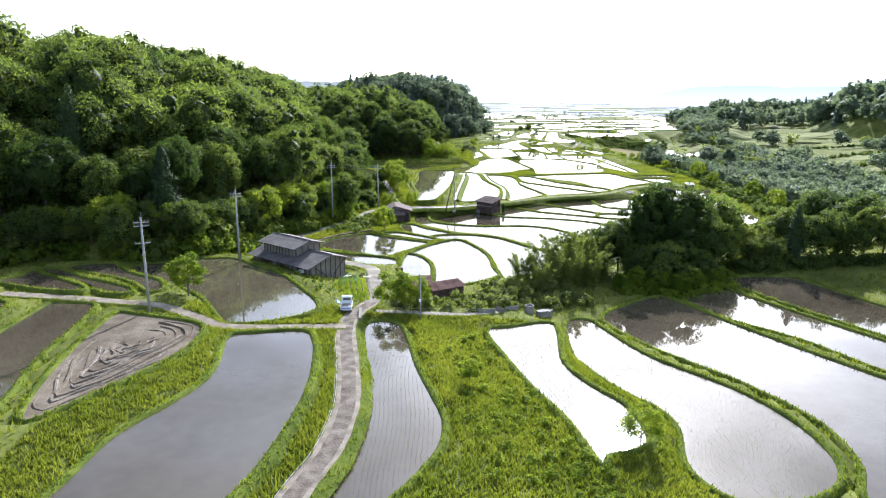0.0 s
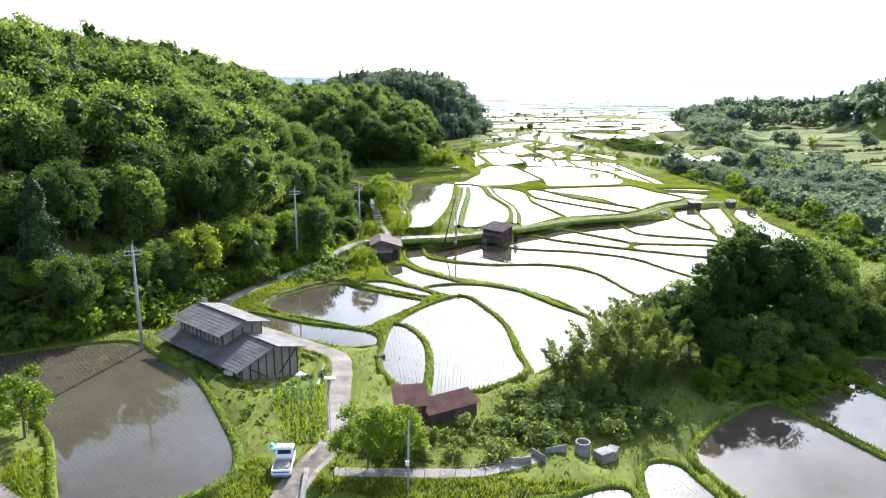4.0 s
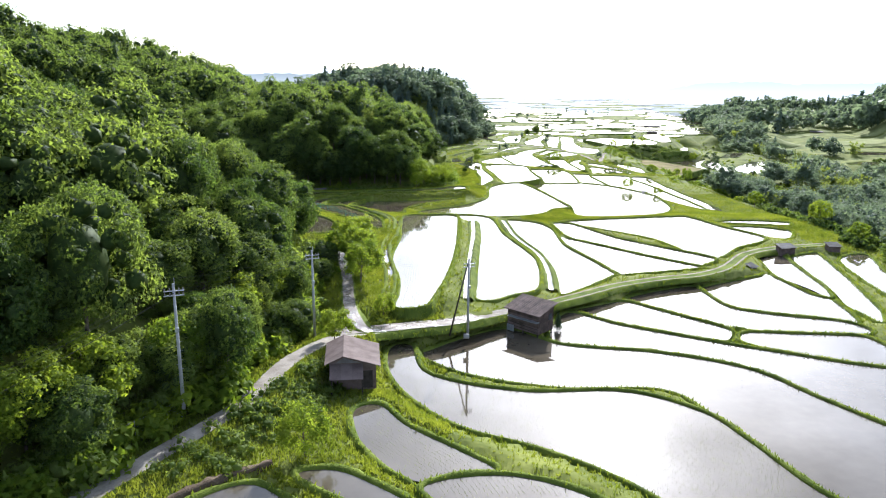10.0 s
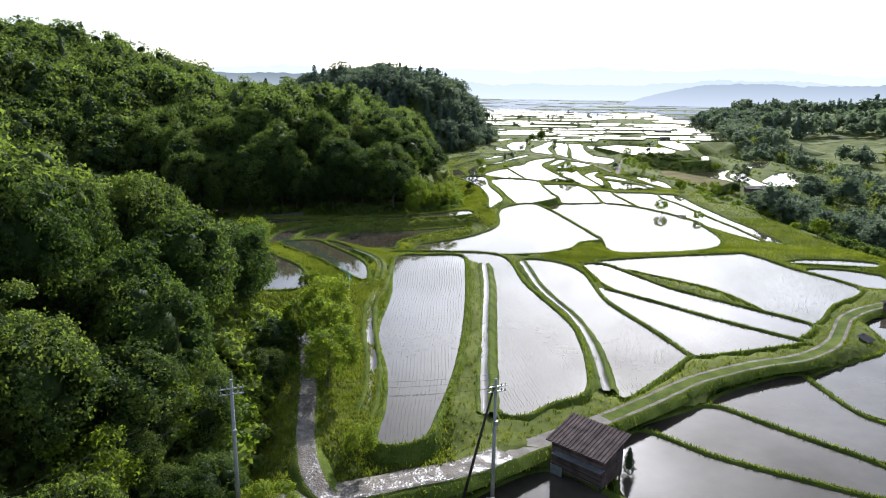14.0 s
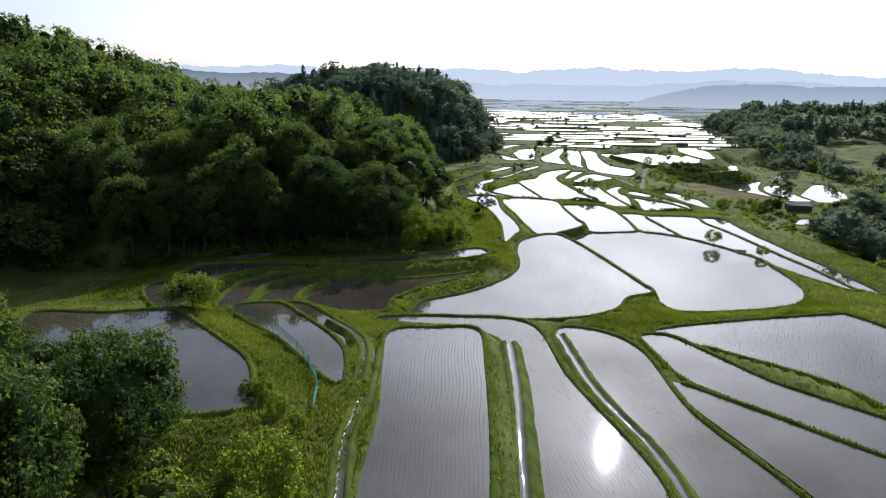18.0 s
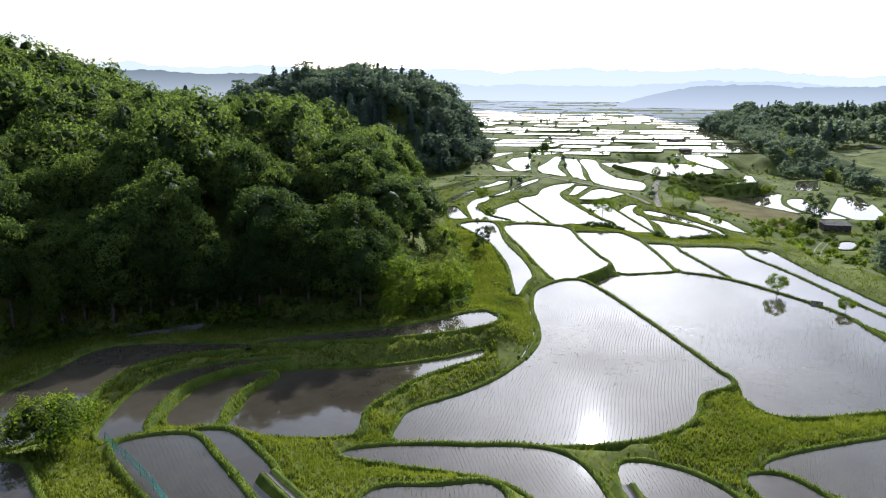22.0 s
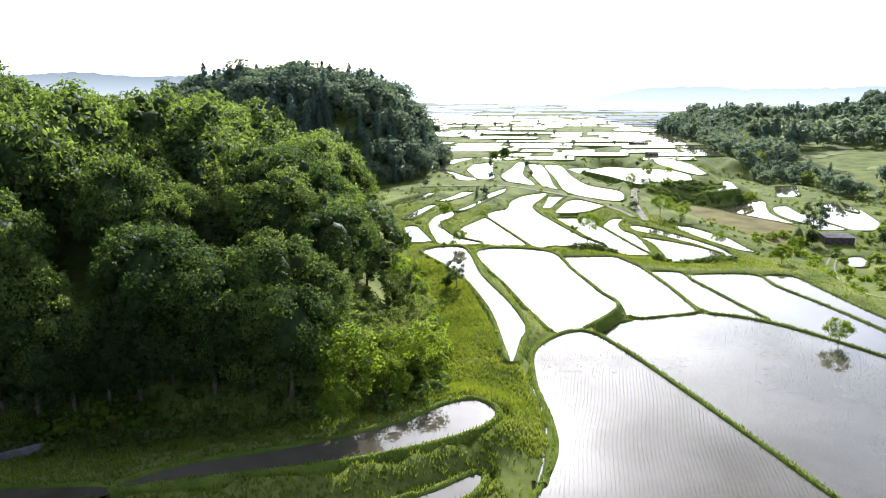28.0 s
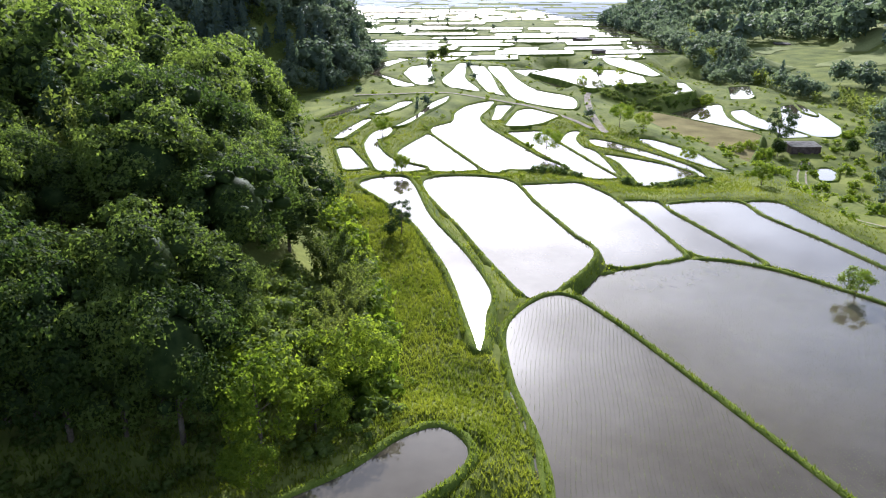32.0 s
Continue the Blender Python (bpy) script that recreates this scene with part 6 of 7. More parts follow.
def farmhouse():
    h = thing("farmhouse", -21.0, 107.5, 3.7, 48.7, "two-tier farm storehouse with grey slate roofs and timbered plaster walls", "house")
    L, W, R = 15.6, 7.2, 3.9
    part("gable_wall", prism(bmesh.new(), [(0, -1.0), (W, -1.0), (W, 2.62), (R, 3.55), (0, 2.25)], 0, 0.2), PLASTER, h)
    part("gable_wall", prism(bmesh.new(), [(0, -1.0), (W, -1.0), (W, 2.62), (R, 3.55), (0, 2.25)], L - 0.2, L), PLASTER, h)
    a_box("front_wall", (0, 0.2, 0.2, L - 0.2, -1.0, 2.3), PLASTER, h)
    a_box("back_wall", (W - 0.2, W, 0.2, L - 0.2, -1.0, 2.6), PLASTER, h)
    for k in range(8):
        x = 0.06 + k * (W - 0.18) / 7
        top = 2.2 + (x / R) * 1.28 if x < R else 3.5 - (x - R) / (W - R) * 0.9
        a_box("post", (x - 0.06, x + 0.06, -0.05, -0.002, -0.6, top), TIMBER, h)
    for xa, za, xb, zb in ((0.9, 1.9, 3.1, 0.3), (W - 0.3, 2.4, W - 2.6, 0.2)):
        bm = bmesh.new()
        tube(bm, (xa, -0.08, za), (xb, -0.08, zb), 0.06, 0.06, 4)
        part("brace", bm, TIMBER, h)
    for k in range(15):
        y = 0.3 + k * (L - 0.6) / 14
        a_box("post", (-0.05, -0.002, y - 0.06, y + 0.06, -0.6, 2.2), TIMBER, h)
    for y0, y1 in ((1.2, 3.6), (6.0, 9.0), (10.2, 13.6)):
        a_box("door", (-0.03, -0.003, y0, y1, -0.2, 1.7), BOARD, h)
    slope("roof_sheet", h, (-0.9, 2.02), (R, 3.62), L + 1.2, 11, SLATE, cols=4, along0=-0.6)
    slope("roof_sheet", h, (W + 0.8, 2.42), (R, 3.62), L + 1.2, 9, PALE_SLATE, cols=4, along0=-0.6)
    bm = bmesh.new()
    tube(bm, (R, -0.6, 3.72), (R, L + 0.6, 3.72), 0.11, 0.11, 6)
    part("ridge_cap", bm, SLATE, h)
    y0, y1, x0, x1 = 5.4, 14.2, 1.3, 6.4
    for yy in (y0, y1 - 0.2):
        part("upper_gable", prism(bmesh.new(), [(x0, 2.6), (x1, 2.8), (x1, 4.55), (R, 5.15), (x0, 4.4)], yy, yy + 0.2), PLASTER, h)
    a_box("upper_wall", (x0, x0 + 0.2, y0 + 0.2, y1 - 0.2, 2.6, 4.45), PLASTER, h)
    a_box("upper_wall", (x1 - 0.2, x1, y0 + 0.2, y1 - 0.2, 2.6, 4.6), PLASTER, h)
    for k in range(11):
        y = y0 + 0.1 + k * (y1 - y0 - 0.2) / 10
        a_box("post", (x0 - 0.05, x0 - 0.002, y - 0.06, y + 0.06, 2.7, 4.4), TIMBER, h)
    for k in range(5):
        x = x0 + 0.08 + k * (x1 - x0 - 0.16) / 4
        a_box("post", (x - 0.06, x + 0.06, y0 - 0.05, y0 - 0.002, 2.9, 4.45), TIMBER, h)
    slope("upper_roof_sheet", h, (x0 - 0.8, 4.22), (R, 5.2), y1 - y0 + 1.4, 7, SLATE, cols=3, along0=y0 - 0.7)
    slope("upper_roof_sheet", h, (x1 + 0.7, 4.4), (R, 5.2), y1 - y0 + 1.4, 7, PALE_SLATE, cols=3, along0=y0 - 0.7)
    bm = bmesh.new()
    tube(bm, (R, y0 - 0.7, 5.3), (R, y1 + 0.7, 5.3), 0.1, 0.1, 6)
    part("ridge_cap", bm, SLATE, h)


farmhouse()


def field_hut():
    h = thing("field_hut", 9.6, 199.7, -1.5, -44.0, "brown boarded field hut with a ribbed single-pitch roof", "hut")
    W, D = 5.9, 3.9
    for x in (0.25, W / 2, W - 0.25):
        for y in (0.2, D - 0.2):
            a_box("stilt", (x - 0.09, x + 0.09, y - 0.09, y + 0.09, -0.9, 0.4), TIMBER, h)
    a_box("floor", (0.1, W - 0.1, 0.1, D - 0.1, 0.3, 0.42), BOARD, h)
    for k in range(9):
        z = 0.3 + k * 0.33
        a_box("wall_board", (0.1, W - 0.1, 0.06 + 0.012 * (k % 2), 0.12 + 0.012 * (k % 2), z, z + 0.31), BOARD, h)
    for k in range(12):
        z = 0.3 + k * 0.33
        if z < 3.9:
            a_box("wall_board", (0.1, W - 0.1, D - 0.12, D - 0.06, z, z + 0.31), BOARD, h)
    for x in (0.1, W - 0.16):
        part("side_wall", prism(bmesh.new(), [(x, 0.3), (x + 0.06, 0.3), (x + 0.06, 3.3), (x, 3.3)], 0.1, D - 0.1), BOARD, h)
        part("side_wall_top", prism(bmesh.new(), [(x, 3.3), (x + 0.06, 3.3), (x + 0.06, 3.75), (x, 3.75)], D * 0.5, D - 0.1), BOARD, h)
    a_box("window", (W - 0.1, W - 0.06, D - 1.3, D - 0.5, 2.0, 2.9), GLASS, h)
    n = 16
    for k in range(n):
        x0, x1 = -0.35 + (W + 0.7) * k / n, -0.35 + (W + 0.7) * (k + 1) / n
        bm = bmesh.new()
        for j in (0, 1):
            xa, xb = x0 + (x1 - x0) * j * 0.55, x0 + (x1 - x0) * (0.5 if j == 0 else 1.0)
            lift = 0.05 if j == 0 else 0.0
            vs = [bm.verts.new(c) for c in ((xa, -0.45, 3.32 + lift), (xb, -0.45, 3.32 + lift), (xb, D + 0.4, 4.45 + lift), (xa, D + 0.4, 4.45 + lift), (xa, -0.45, 3.24), (xb, -0.45, 3.24), (xb, D + 0.4, 4.37), (xa, D + 0.4, 4.37))]
            for i in ((0, 1, 2, 3), (7, 6, 5, 4), (0, 4, 5, 1), (1, 5, 6, 2), (2, 6, 7, 3), (3, 7, 4, 0)):
                bm.faces.new([vs[q] for q in i])
        part("roof_rib", bm, DARK_TILE, h)
    a_box("awning", (0.6, W + 0.1, -0.75, 0.02, 2.25, 2.31), STEEL, h, "pale tin awning over the front")
    for z in (0.9, 1.4):
        bm = bmesh.new()
        tube(bm, (0.2, -0.25, z), (W, -0.3, z - 0.2), 0.05, 0.05, 5)
        part("rail_pole", bm, TIMBER, h)
    a_box("leaning_panel", (0.3, 1.6, -0.35, -0.28, -0.1, 0.9), STEEL, h, "pale sheet leaning on the wall")


field_hut()


def storage_hut():
    h = thing("storage_hut", -11.2, 176, 1.6, 6.0, "small storage hut with a brown tin gable roof and lean-to", "hut")
    x0, x1, y0, y1, rx = -2.6, 2.7, -3.0, 3.0, -1.0
    for yy in (y0, y1 - 0.15):
        part("gable_wall", prism(bmesh.new(), [(x0, -1.0), (x1, -1.0), (x1, 2.05), (rx, 3.15), (x0, 2.4)], yy, yy + 0.15), BOARD, h)
    a_box("side_wall", (x0, x0 + 0.15, y0 + 0.15, y1 - 0.15, -1.0, 2.4), BOARD, h)
    a_box("side_wall", (x1 - 0.15, x1, y0 + 0.15, y1 - 0.15, -1.0, 2.05), BOARD, h)
    slope("roof_sheet", h, (x1 + 0.5, 1.95), (rx, 3.25), y1 - y0 + 1.0, 1, TIN, cols=4, along0=y0 - 0.5)
    slope("roof_sheet", h, (x0 - 0.5, 2.25), (rx, 3.25), y1 - y0 + 1.0, 1, TIN, cols=4, along0=y0 - 0.5)
    a_box("barge_board", (x1 + 0.42, x1 + 0.5, y0 - 0.5, y1 + 0.5, 1.82, 1.94), PALE_SLATE, h)
    for x in (-2.3, 1.1):
        a_box("lean_to_post", (x - 0.06, x + 0.06, -5.2, -5.08, -1.2, 1.2), TIMBER, h)
    for k in range(3):
        bm = bmesh.new()
        xa, xb = -2.5 + k * 1.25, -1.27 + k * 1.25
        corners = [bm.verts.new((x, y, z + d)) for x in (xa, xb) for y, z in ((-5.4, 1.25), (-3.02, 2.15)) for d in (0, 0.06)]
        for i in ((0, 2, 3, 1), (4, 5, 7, 6), (0, 1, 5, 4), (2, 6, 7, 3), (1, 3, 7, 5), (0, 4, 6, 2)):
            bm.faces.new([corners[j] for j in i])
        bmesh.ops.recalc_face_normals(bm, faces=bm.faces)
        part("lean_to_sheet", bm, TIN, h)
    a_box("lean_to_wall", (-2.35, -2.25, -5.1, -3.0, -1.2, 1.3), BOARD, h)
    part("gable_infill", prism(bmesh.new(), [(-1.9, 2.3), (0.9, 2.3), (-1.0, 2.95)], -3.02, -3.005), PALE_SLATE, h)
    a_box("door", (x1 - 1.5, x1 - 0.4, y0 - 0.04, y0 - 0.005, -0.8, 1.3), TIMBER, h)


storage_hut()


def low_shed(x, y, z, turn, w, d, h, roof, label, cols):
    s = thing("shed", x, y, z, turn, label, "shed")
    a_box("front_wall", (0, w, 0, 0.1, -0.8, h), BOARD, s)
    a_box("back_wall", (0, w, d - 0.1, d, -0.8, h + 0.5), BOARD, s)
    for xx in (0, w - 0.1):
        part("side_wall", prism(bmesh.new(), [(xx, -0.8), (xx + 0.1, -0.8), (xx + 0.1, h), (xx, h)], 0.1, d - 0.1), BOARD, s)
    for k in range(cols):
        bm = bmesh.new()
        xa, xb = -0.3 + (w + 0.6) * k / cols, -0.3 + (w + 0.6) * (k + 1) / cols - 0.02
        vs = [bm.verts.new(c) for c in ((xa, -0.4, h + 0.02), (xb, -0.4, h + 0.02), (xb, d + 0.3, h + 0.62), (xa, d + 0.3, h + 0.62))]
        bm.faces.new(vs)
        bmesh.ops.solidify(bm, geom=bm.faces[:], thickness=0.05)
        part("roof_sheet", bm, roof, s)
    return s


low_shed(-4.6, 101.6, 2.9, 8, 2.9, 3.2, 1.7, RUST, "small shed with a red-brown metal roof", 3)
low_shed(-1.5, 101.2, 2.7, 30, 5.4, 1.9, 1.3, RUST, "long low shed with a rusty red metal roof", 6)
low_shed(143, 454, -13, -10, 9, 5, 2.5, GREY_CONCRETE, "grey storage shed in the lower valley", 4)
low_shed(75.5, 248.2, -1.6, 10, 3.4, 2.0, 1.3, BLACK, "small dark shed at the bend of the track", 2)
low_shed(88, 251.5, -1.8, 0, 2.6, 1.8, 1.2, BLACK, "small dark shed at the bend of the track", 2)
low_shed(62.6, 234.2, -1.6, 35, 2.0, 1.2, 0.5, BLACK, "low dark pump cover beside the track", 1)
low_shed(70.3, 336.6, -2.5, -30, 1.5, 0.9, 0.5, BLACK, "black water box on the bund", 1)
low_shed(199, 755, -8, 20, 12, 8, 3, PALE_SLATE, "distant farm shed with a pale roof", 4)
low_shed(337, 730, -10.5, -20, 10, 7, 3.4, PALE_SLATE, "distant farm shed with a pale roof", 4)
low_shed(172, 668, -6.5, 0, 7, 4, 2.4, SLATE, "distant dark field shed", 3)


def light_truck():
    t = thing("light_truck", -13.0, 90.6, 4.42, 4.0, "small white flatbed light truck parked beside the garden", "truck")
    bm = bmesh.new()
    prof = [(-1.65, 0.35), (-1.65, 0.75), (-1.35, 1.05), (-1.15, 1.72), (-0.35, 1.76), (-0.28, 0.95), (-0.28, 0.35)]
    a = [bm.verts.new((-0.72, -y, z)) for y, z in prof]
    b = [bm.verts.new((0.72, -y, z)) for y, z in prof]
    n = len(prof)
    bm.faces.new(a), bm.faces.new(b[::-1])
    for k in range(n):
        bm.faces.new((a[k], b[k], b[(k + 1) % n], a[(k + 1) % n]))
    bmesh.ops.recalc_face_normals(bm, faces=bm.faces)
    bmesh.ops.bevel(bm, geom=bm.edges[:], offset=0.06, segments=2, affect="EDGES")
    part("cab", bm, WHITE_PAINT, t)
    a_box("rear_window", (-0.52, 0.52, 0.26, 0.275, 1.22, 1.58), GLASS, t)
    part("windscreen", prism(bmesh.new(), [(-0.6, 1.1), (0.6, 1.1), (0.55, 1.6), (-0.55, 1.6)], 1.33, 1.36), GLASS, t)
    for x in (-0.735, 0.725):
        a_box("side_window", (x, x + 0.01, 0.45, 1.15, 1.12, 1.58), GLASS, t)
    a_box("bed_floor", (-0.72, 0.72, -1.65, 0.25, 0.55, 0.64), STEEL, t, "grey metal load bed")
    for x in (-0.74, 0.70):
        a_box("bed_side", (x, x + 0.04, -1.65, 0.25, 0.55, 0.95), WHITE_PAINT, t)
    tail = a_box("tailgate", (-0.74, 0.74, -1.69, -1.65, 0.52, 0.95), WHITE_PAINT, t)
    a_box("stripe", (-0.6, 0.6, -1.696, -1.691, 0.68, 0.8), BLUE_PAINT, tail, "blue stripe")
    a_box("bumper", (-0.7, 0.7, -1.72, -1.62, 0.36, 0.48), STEEL, t)
    for x in (-0.68, 0.52):
        a_box("tail_light", (x, x + 0.16, -1.735, -1.72, 0.38, 0.46), RUST, t, "red tail light")
    a_box("load", (-0.6, 0.5, -1.2, 0.1, 0.645, 0.85), GREY_CONCRETE, t, "grey load on the bed", 0.05)
    for x in (-0.62, 0.62):
        for y in (-1.05, 0.95):
            bm = bmesh.new()
            tube(bm, (x - 0.08, y, 0.27), (x + 0.08, y, 0.27), 0.27, 0.27, 16)
            w = part("wheel", bm, RUBBER, t)
            bm = bmesh.new()
            tube(bm, (x - 0.085, y, 0.27), (x + 0.085, y, 0.27), 0.15, 0.15, 12)
            part("rim", bm, STEEL, w)


light_truck()

# ---- tractor ruts in the drained plot ----
plough = next(line for level, line, kind in PADDIES if kind == "field")
heart = plough.mean(0) + (0.6, 4.0)
for k in range(11):
    shrink = 0.9 - 0.075 * k
    ring = heart + (plough - heart) * shrink
    turn = np.arctan2(ring[:, 1] - heart[1], ring[:, 0] - heart[0])
    ring = ring[np.argsort(turn)]
    first, last = int(len(ring) * rng.uniform(0.0, 0.12)), int(len(ring) * rng.uniform(0.48, 0.8))
    p = ring[first:last] + np.c_[np.sin(np.arange(last - first) * 0.5 + k), np.cos(np.arange(last - first) * 0.37 + k)] * 0.3
    if len(p) > 4:
        c = part("tractor_rut", rope(np.c_[p, 6.08 + 0.05 * np.sin(np.arange(len(p)) * 1.3)], 0.12 + 0.05 * (k % 3), 6), WET_EARTH if k % 2 else MUD, None)
        tagged(c, "curved muddy tractor rut in the drained plot", "rut", "tractor ruts")

# ---- poles and wires ----
POLES = {}


def utility_pole(key, x, y, z0, z1, arms=2, turn=20.0, double=False):
    p = thing("utility_pole", x, y, z0, turn, "grey concrete utility pole with cross arms and insulators", "utility pole", "utility poles")
    h = z1 - z0
    bm = bmesh.new()
    tube(bm, (0, 0, -1.0), (0, 0, h), 0.19, 0.12, 12)
    part("shaft", bm, POLE_GREY, p, smooth=True)
    for k in range(arms):
        zz = h - 0.7 - k * (0.45 if k == 1 else 0.0) - (2.6 if k > 1 else 0)
        arm = a_box("cross_arm", (-0.9, 0.9, -0.2, -0.12, zz, zz + 0.09), STEEL, p)
        for x0 in (-0.8, -0.35, 0.45, 0.8):
            bm = bmesh.new()
            tube(bm, (x0, -0.16, zz + 0.09), (x0, -0.16, zz + 0.3), 0.055, 0.04, 8)
            part("insulator", bm, GREY_CONCRETE, arm)
    bm = bmesh.new()
    tube(bm, (0.1, -0.15, h - 0.2), (0.1, -0.15, h + 0.6), 0.04, 0.03, 6)
    part("top_pin", bm, STEEL, p)
    a_box("junction_box", (-0.18, 0.18, -0.42, -0.13, h * 0.6, h * 0.6 + 0.4), STEEL, p, bevel=0.03)
    for k in range(9):
        zz = 2.2 + k * 0.45
        bm = bmesh.new()
        tube(bm, (-0.3 if k % 2 else 0, 0, zz), (0 if k % 2 else 0.3, 0, zz), 0.012, 0.012, 4)
        part("step_bolt", bm, STEEL, p)
    POLES[key] = (x, y, z1)


utility_pole("a", -37.2, 84.8, 6.1, 18.2, 3)
utility_pole("b", -34.4, 115.2, 6.0, 17.2, 2)
utility_pole("c", -25.6, 160.5, 5.4, 16.9, 2)
utility_pole("d", -17.4, 186.5, 2.8, 13.8, 2)
utility_pole("e", 3.3, 193.2, 0.4, 11.0, 2)
thin = thing("wooden_pole", -3.0, 88.2, 3.7, 0, "thin weathered wooden pole beside the path", "pole")
bm = bmesh.new()
tube(bm, (0, 0, -0.6), (0.1, 0, 6.2), 0.09, 0.06, 8)
part("shaft", bm, POLE_GREY, thin, smooth=True)
a_box("fuse_box", (-0.14, 0.14, -0.26, -0.08, 2.6, 2.95), WHITE_PAINT, thin)
POLES["far_left"] = (-75, 52, 19)
stay = thing("stay_pole", 0.7, 192.8, 0.6, 0, "leaning wooden stay pole propping a utility pole", "pole")
bm = bmesh.new()
tube(bm, (0, 0, -0.8), (2.45, 0.35, 9.8), 0.14, 0.1, 10)
part("shaft", bm, TIMBER, stay, smooth=True)
drum = thing("water_drum", 3.0, 191.6, -0.2, 0, "pale round drum on the bank under the pole", "drum")
bm = bmesh.new()
tube(bm, (-0.35, 0, 0.35), (0.4, 0, 0.35), 0.36, 0.36, 14)
part("drum_body", bm, GREY_CONCRETE, drum)


def wire(a, b, lift, side, sag):
    (x0, y0, z0), (x1, y1, z1) = POLES[a], POLES[b]
    d = Vector((x1 - x0, y1 - y0, 0)).normalized()
    nrm = Vector((d.y, -d.x, 0)) * side
    u = np.linspace(0, 1, 17)
    c = part("power_cable", rope(np.c_[x0 + (x1 - x0) * u + nrm.x, y0 + (y1 - y0) * u + nrm.y, z0 + (z1 - z0) * u + lift - 4 * sag * u * (1 - u)], 0.009), CABLE, None)
    tagged(c, "thin dark power cable strung between utility poles", "cable", "power cables")


for a, b in (("far_left", "a"), ("a", "b"), ("b", "c"), ("c", "d"), ("d", "e")):
    for lift, side in ((0.5, 0.1), (-0.4, -0.8), (-0.4, 0.8), (-0.85, 0.0)):
        wire(a, b, lift, side, 0.7)

# ---- round the farm ----
plot = thing("vegetable_garden", -13.8, 101.5, 3.95, 10, "fenced vegetable garden with green netting over its beds", "garden")
a_box("soil_bed", (-2.6, 2.6, -6.5, 6.0, -0.6, 0.12), SOIL, plot)
for k in range(6):
    bm = bmesh.new()
    for y in np.arange(-6, 5.6, 0.5):
        for j in range(16):
            a = rng.uniform(0, 6.28)
            v0 = Vector((-2.2 + k * 0.85 + rng.uniform(-0.3, 0.3), y + rng.uniform(-0.15, 0.15), 0.1))
            tip = v0 + Vector((math.cos(a) * 0.25, math.sin(a) * 0.25, rng.uniform(0.2, 0.5)))
            s = Vector((-math.sin(a), math.cos(a), 0)) * 0.09
            bm.faces.new([bm.verts.new(v0 - s), bm.verts.new(v0 + s), bm.verts.new(tip)])
    tagged(part("crop_row", bm, LEAF_FRESH, plot), "row of leafy green vegetables", kind="stuff")
for side in (-2.7, 2.7):
    for y in np.arange(-6.5, 6.2, 2.1):
        bm = bmesh.new()
        tube(bm, (side, y, -0.4), (side, y, 1.6), 0.03, 0.025, 5)
        part("fence_post", bm, STEEL, plot)
for y in np.arange(1.0, 5.6, 0.9):
    a = np.linspace(0.02, math.pi - 0.02, 11)
    part("net_hoop", rope(np.c_[-0.2 + 1.3 * np.cos(a), 0 * a + y, 0.1 + 1.2 * np.sin(a)], 0.025), NET, plot)

tarp = thing("blue_tarpaulin", -15.0, 94.2, 4.3, 15, "crumpled blue tarpaulin beside the truck", "tarpaulin")
bm = bmesh.new()
bmesh.ops.create_grid(bm, x_segments=10, y_segments=8, size=0.8)
for v in bm.verts:
    v.co.z = 0.25 + 0.25 * noise.noise(v.co * 2.3) - 0.25 * v.co.length
bmesh.ops.solidify(bm, geom=bm.faces[:], thickness=0.03)
part("sheet", bm, TARP, tarp)

for k, shift in enumerate((0.0, 0.16)):
    pipe = thing("drain_pipe", 0, 0, 0, 0, "pale grey plastic drain pipe lying beside the road", "pipe", "road pipes")
    edge_line = ROADS[0][1]
    edge_line = edge_line[(edge_line[:, 1] > 44 + 9 * k) & (edge_line[:, 1] < 80)]
    way = np.gradient(edge_line[:, :2], axis=0)
    way /= np.linalg.norm(way, axis=1)[:, None]
    bend = np.c_[edge_line[:, :2] + np.stack([-way[:, 1], way[:, 0]], 1) * (1.24 + shift), edge_line[:, 2] + 0.13]
    part("pipe_run", rope(bend, 0.032, 8), POLE_GREY, pipe)
crate = thing("metal_box", -7.6, 118.5, float(ground_z(-7.6, 118.5)), 25, "rusty brown metal box on the bund", "box")
a_box("case", (-0.5, 0.5, -0.4, 0.4, -0.3, 0.6), RUST, crate, bevel=0.03)
a_box("cover", (-0.56, 0.56, -0.46, 0.46, 0.6, 0.66), TIN, crate, bevel=0.02)
board = thing("notice_board", -34.1, 135.8, float(ground_z(-34.1, 135.8)), -20, "white framed notice board on two thin posts", "sign")
for x in (-0.42, 0.42):
    bm = bmesh.new()
    tube(bm, (x, 0, -0.4), (x, 0, 2.0), 0.035, 0.03, 6)
    part("post", bm, STEEL, board)
a_box("panel", (-0.5, 0.5, -0.03, 0.03, 1.1, 2.0), WHITE_PIPE, board, bevel=0.01)
block = thing("concrete_block", -28.1, 132.2, float(ground_z(-28.1, 132.2)), 30, "pale concrete sluice block beside the road", "concrete block")
a_box("block", (-0.5, 0.5, -0.35, 0.35, -0.4, 0.7), GREY_CONCRETE, block, bevel=0.04)
cover = thing("gutter_cover", -12.4, 110.5, 3.5, 10, "pale concrete slab laid across the gutter", "concrete slab")
a_box("slab", (-0.6, 0.6, -0.4, 0.4, -0.2, 0.1), WHITE_PIPE, cover, bevel=0.02)
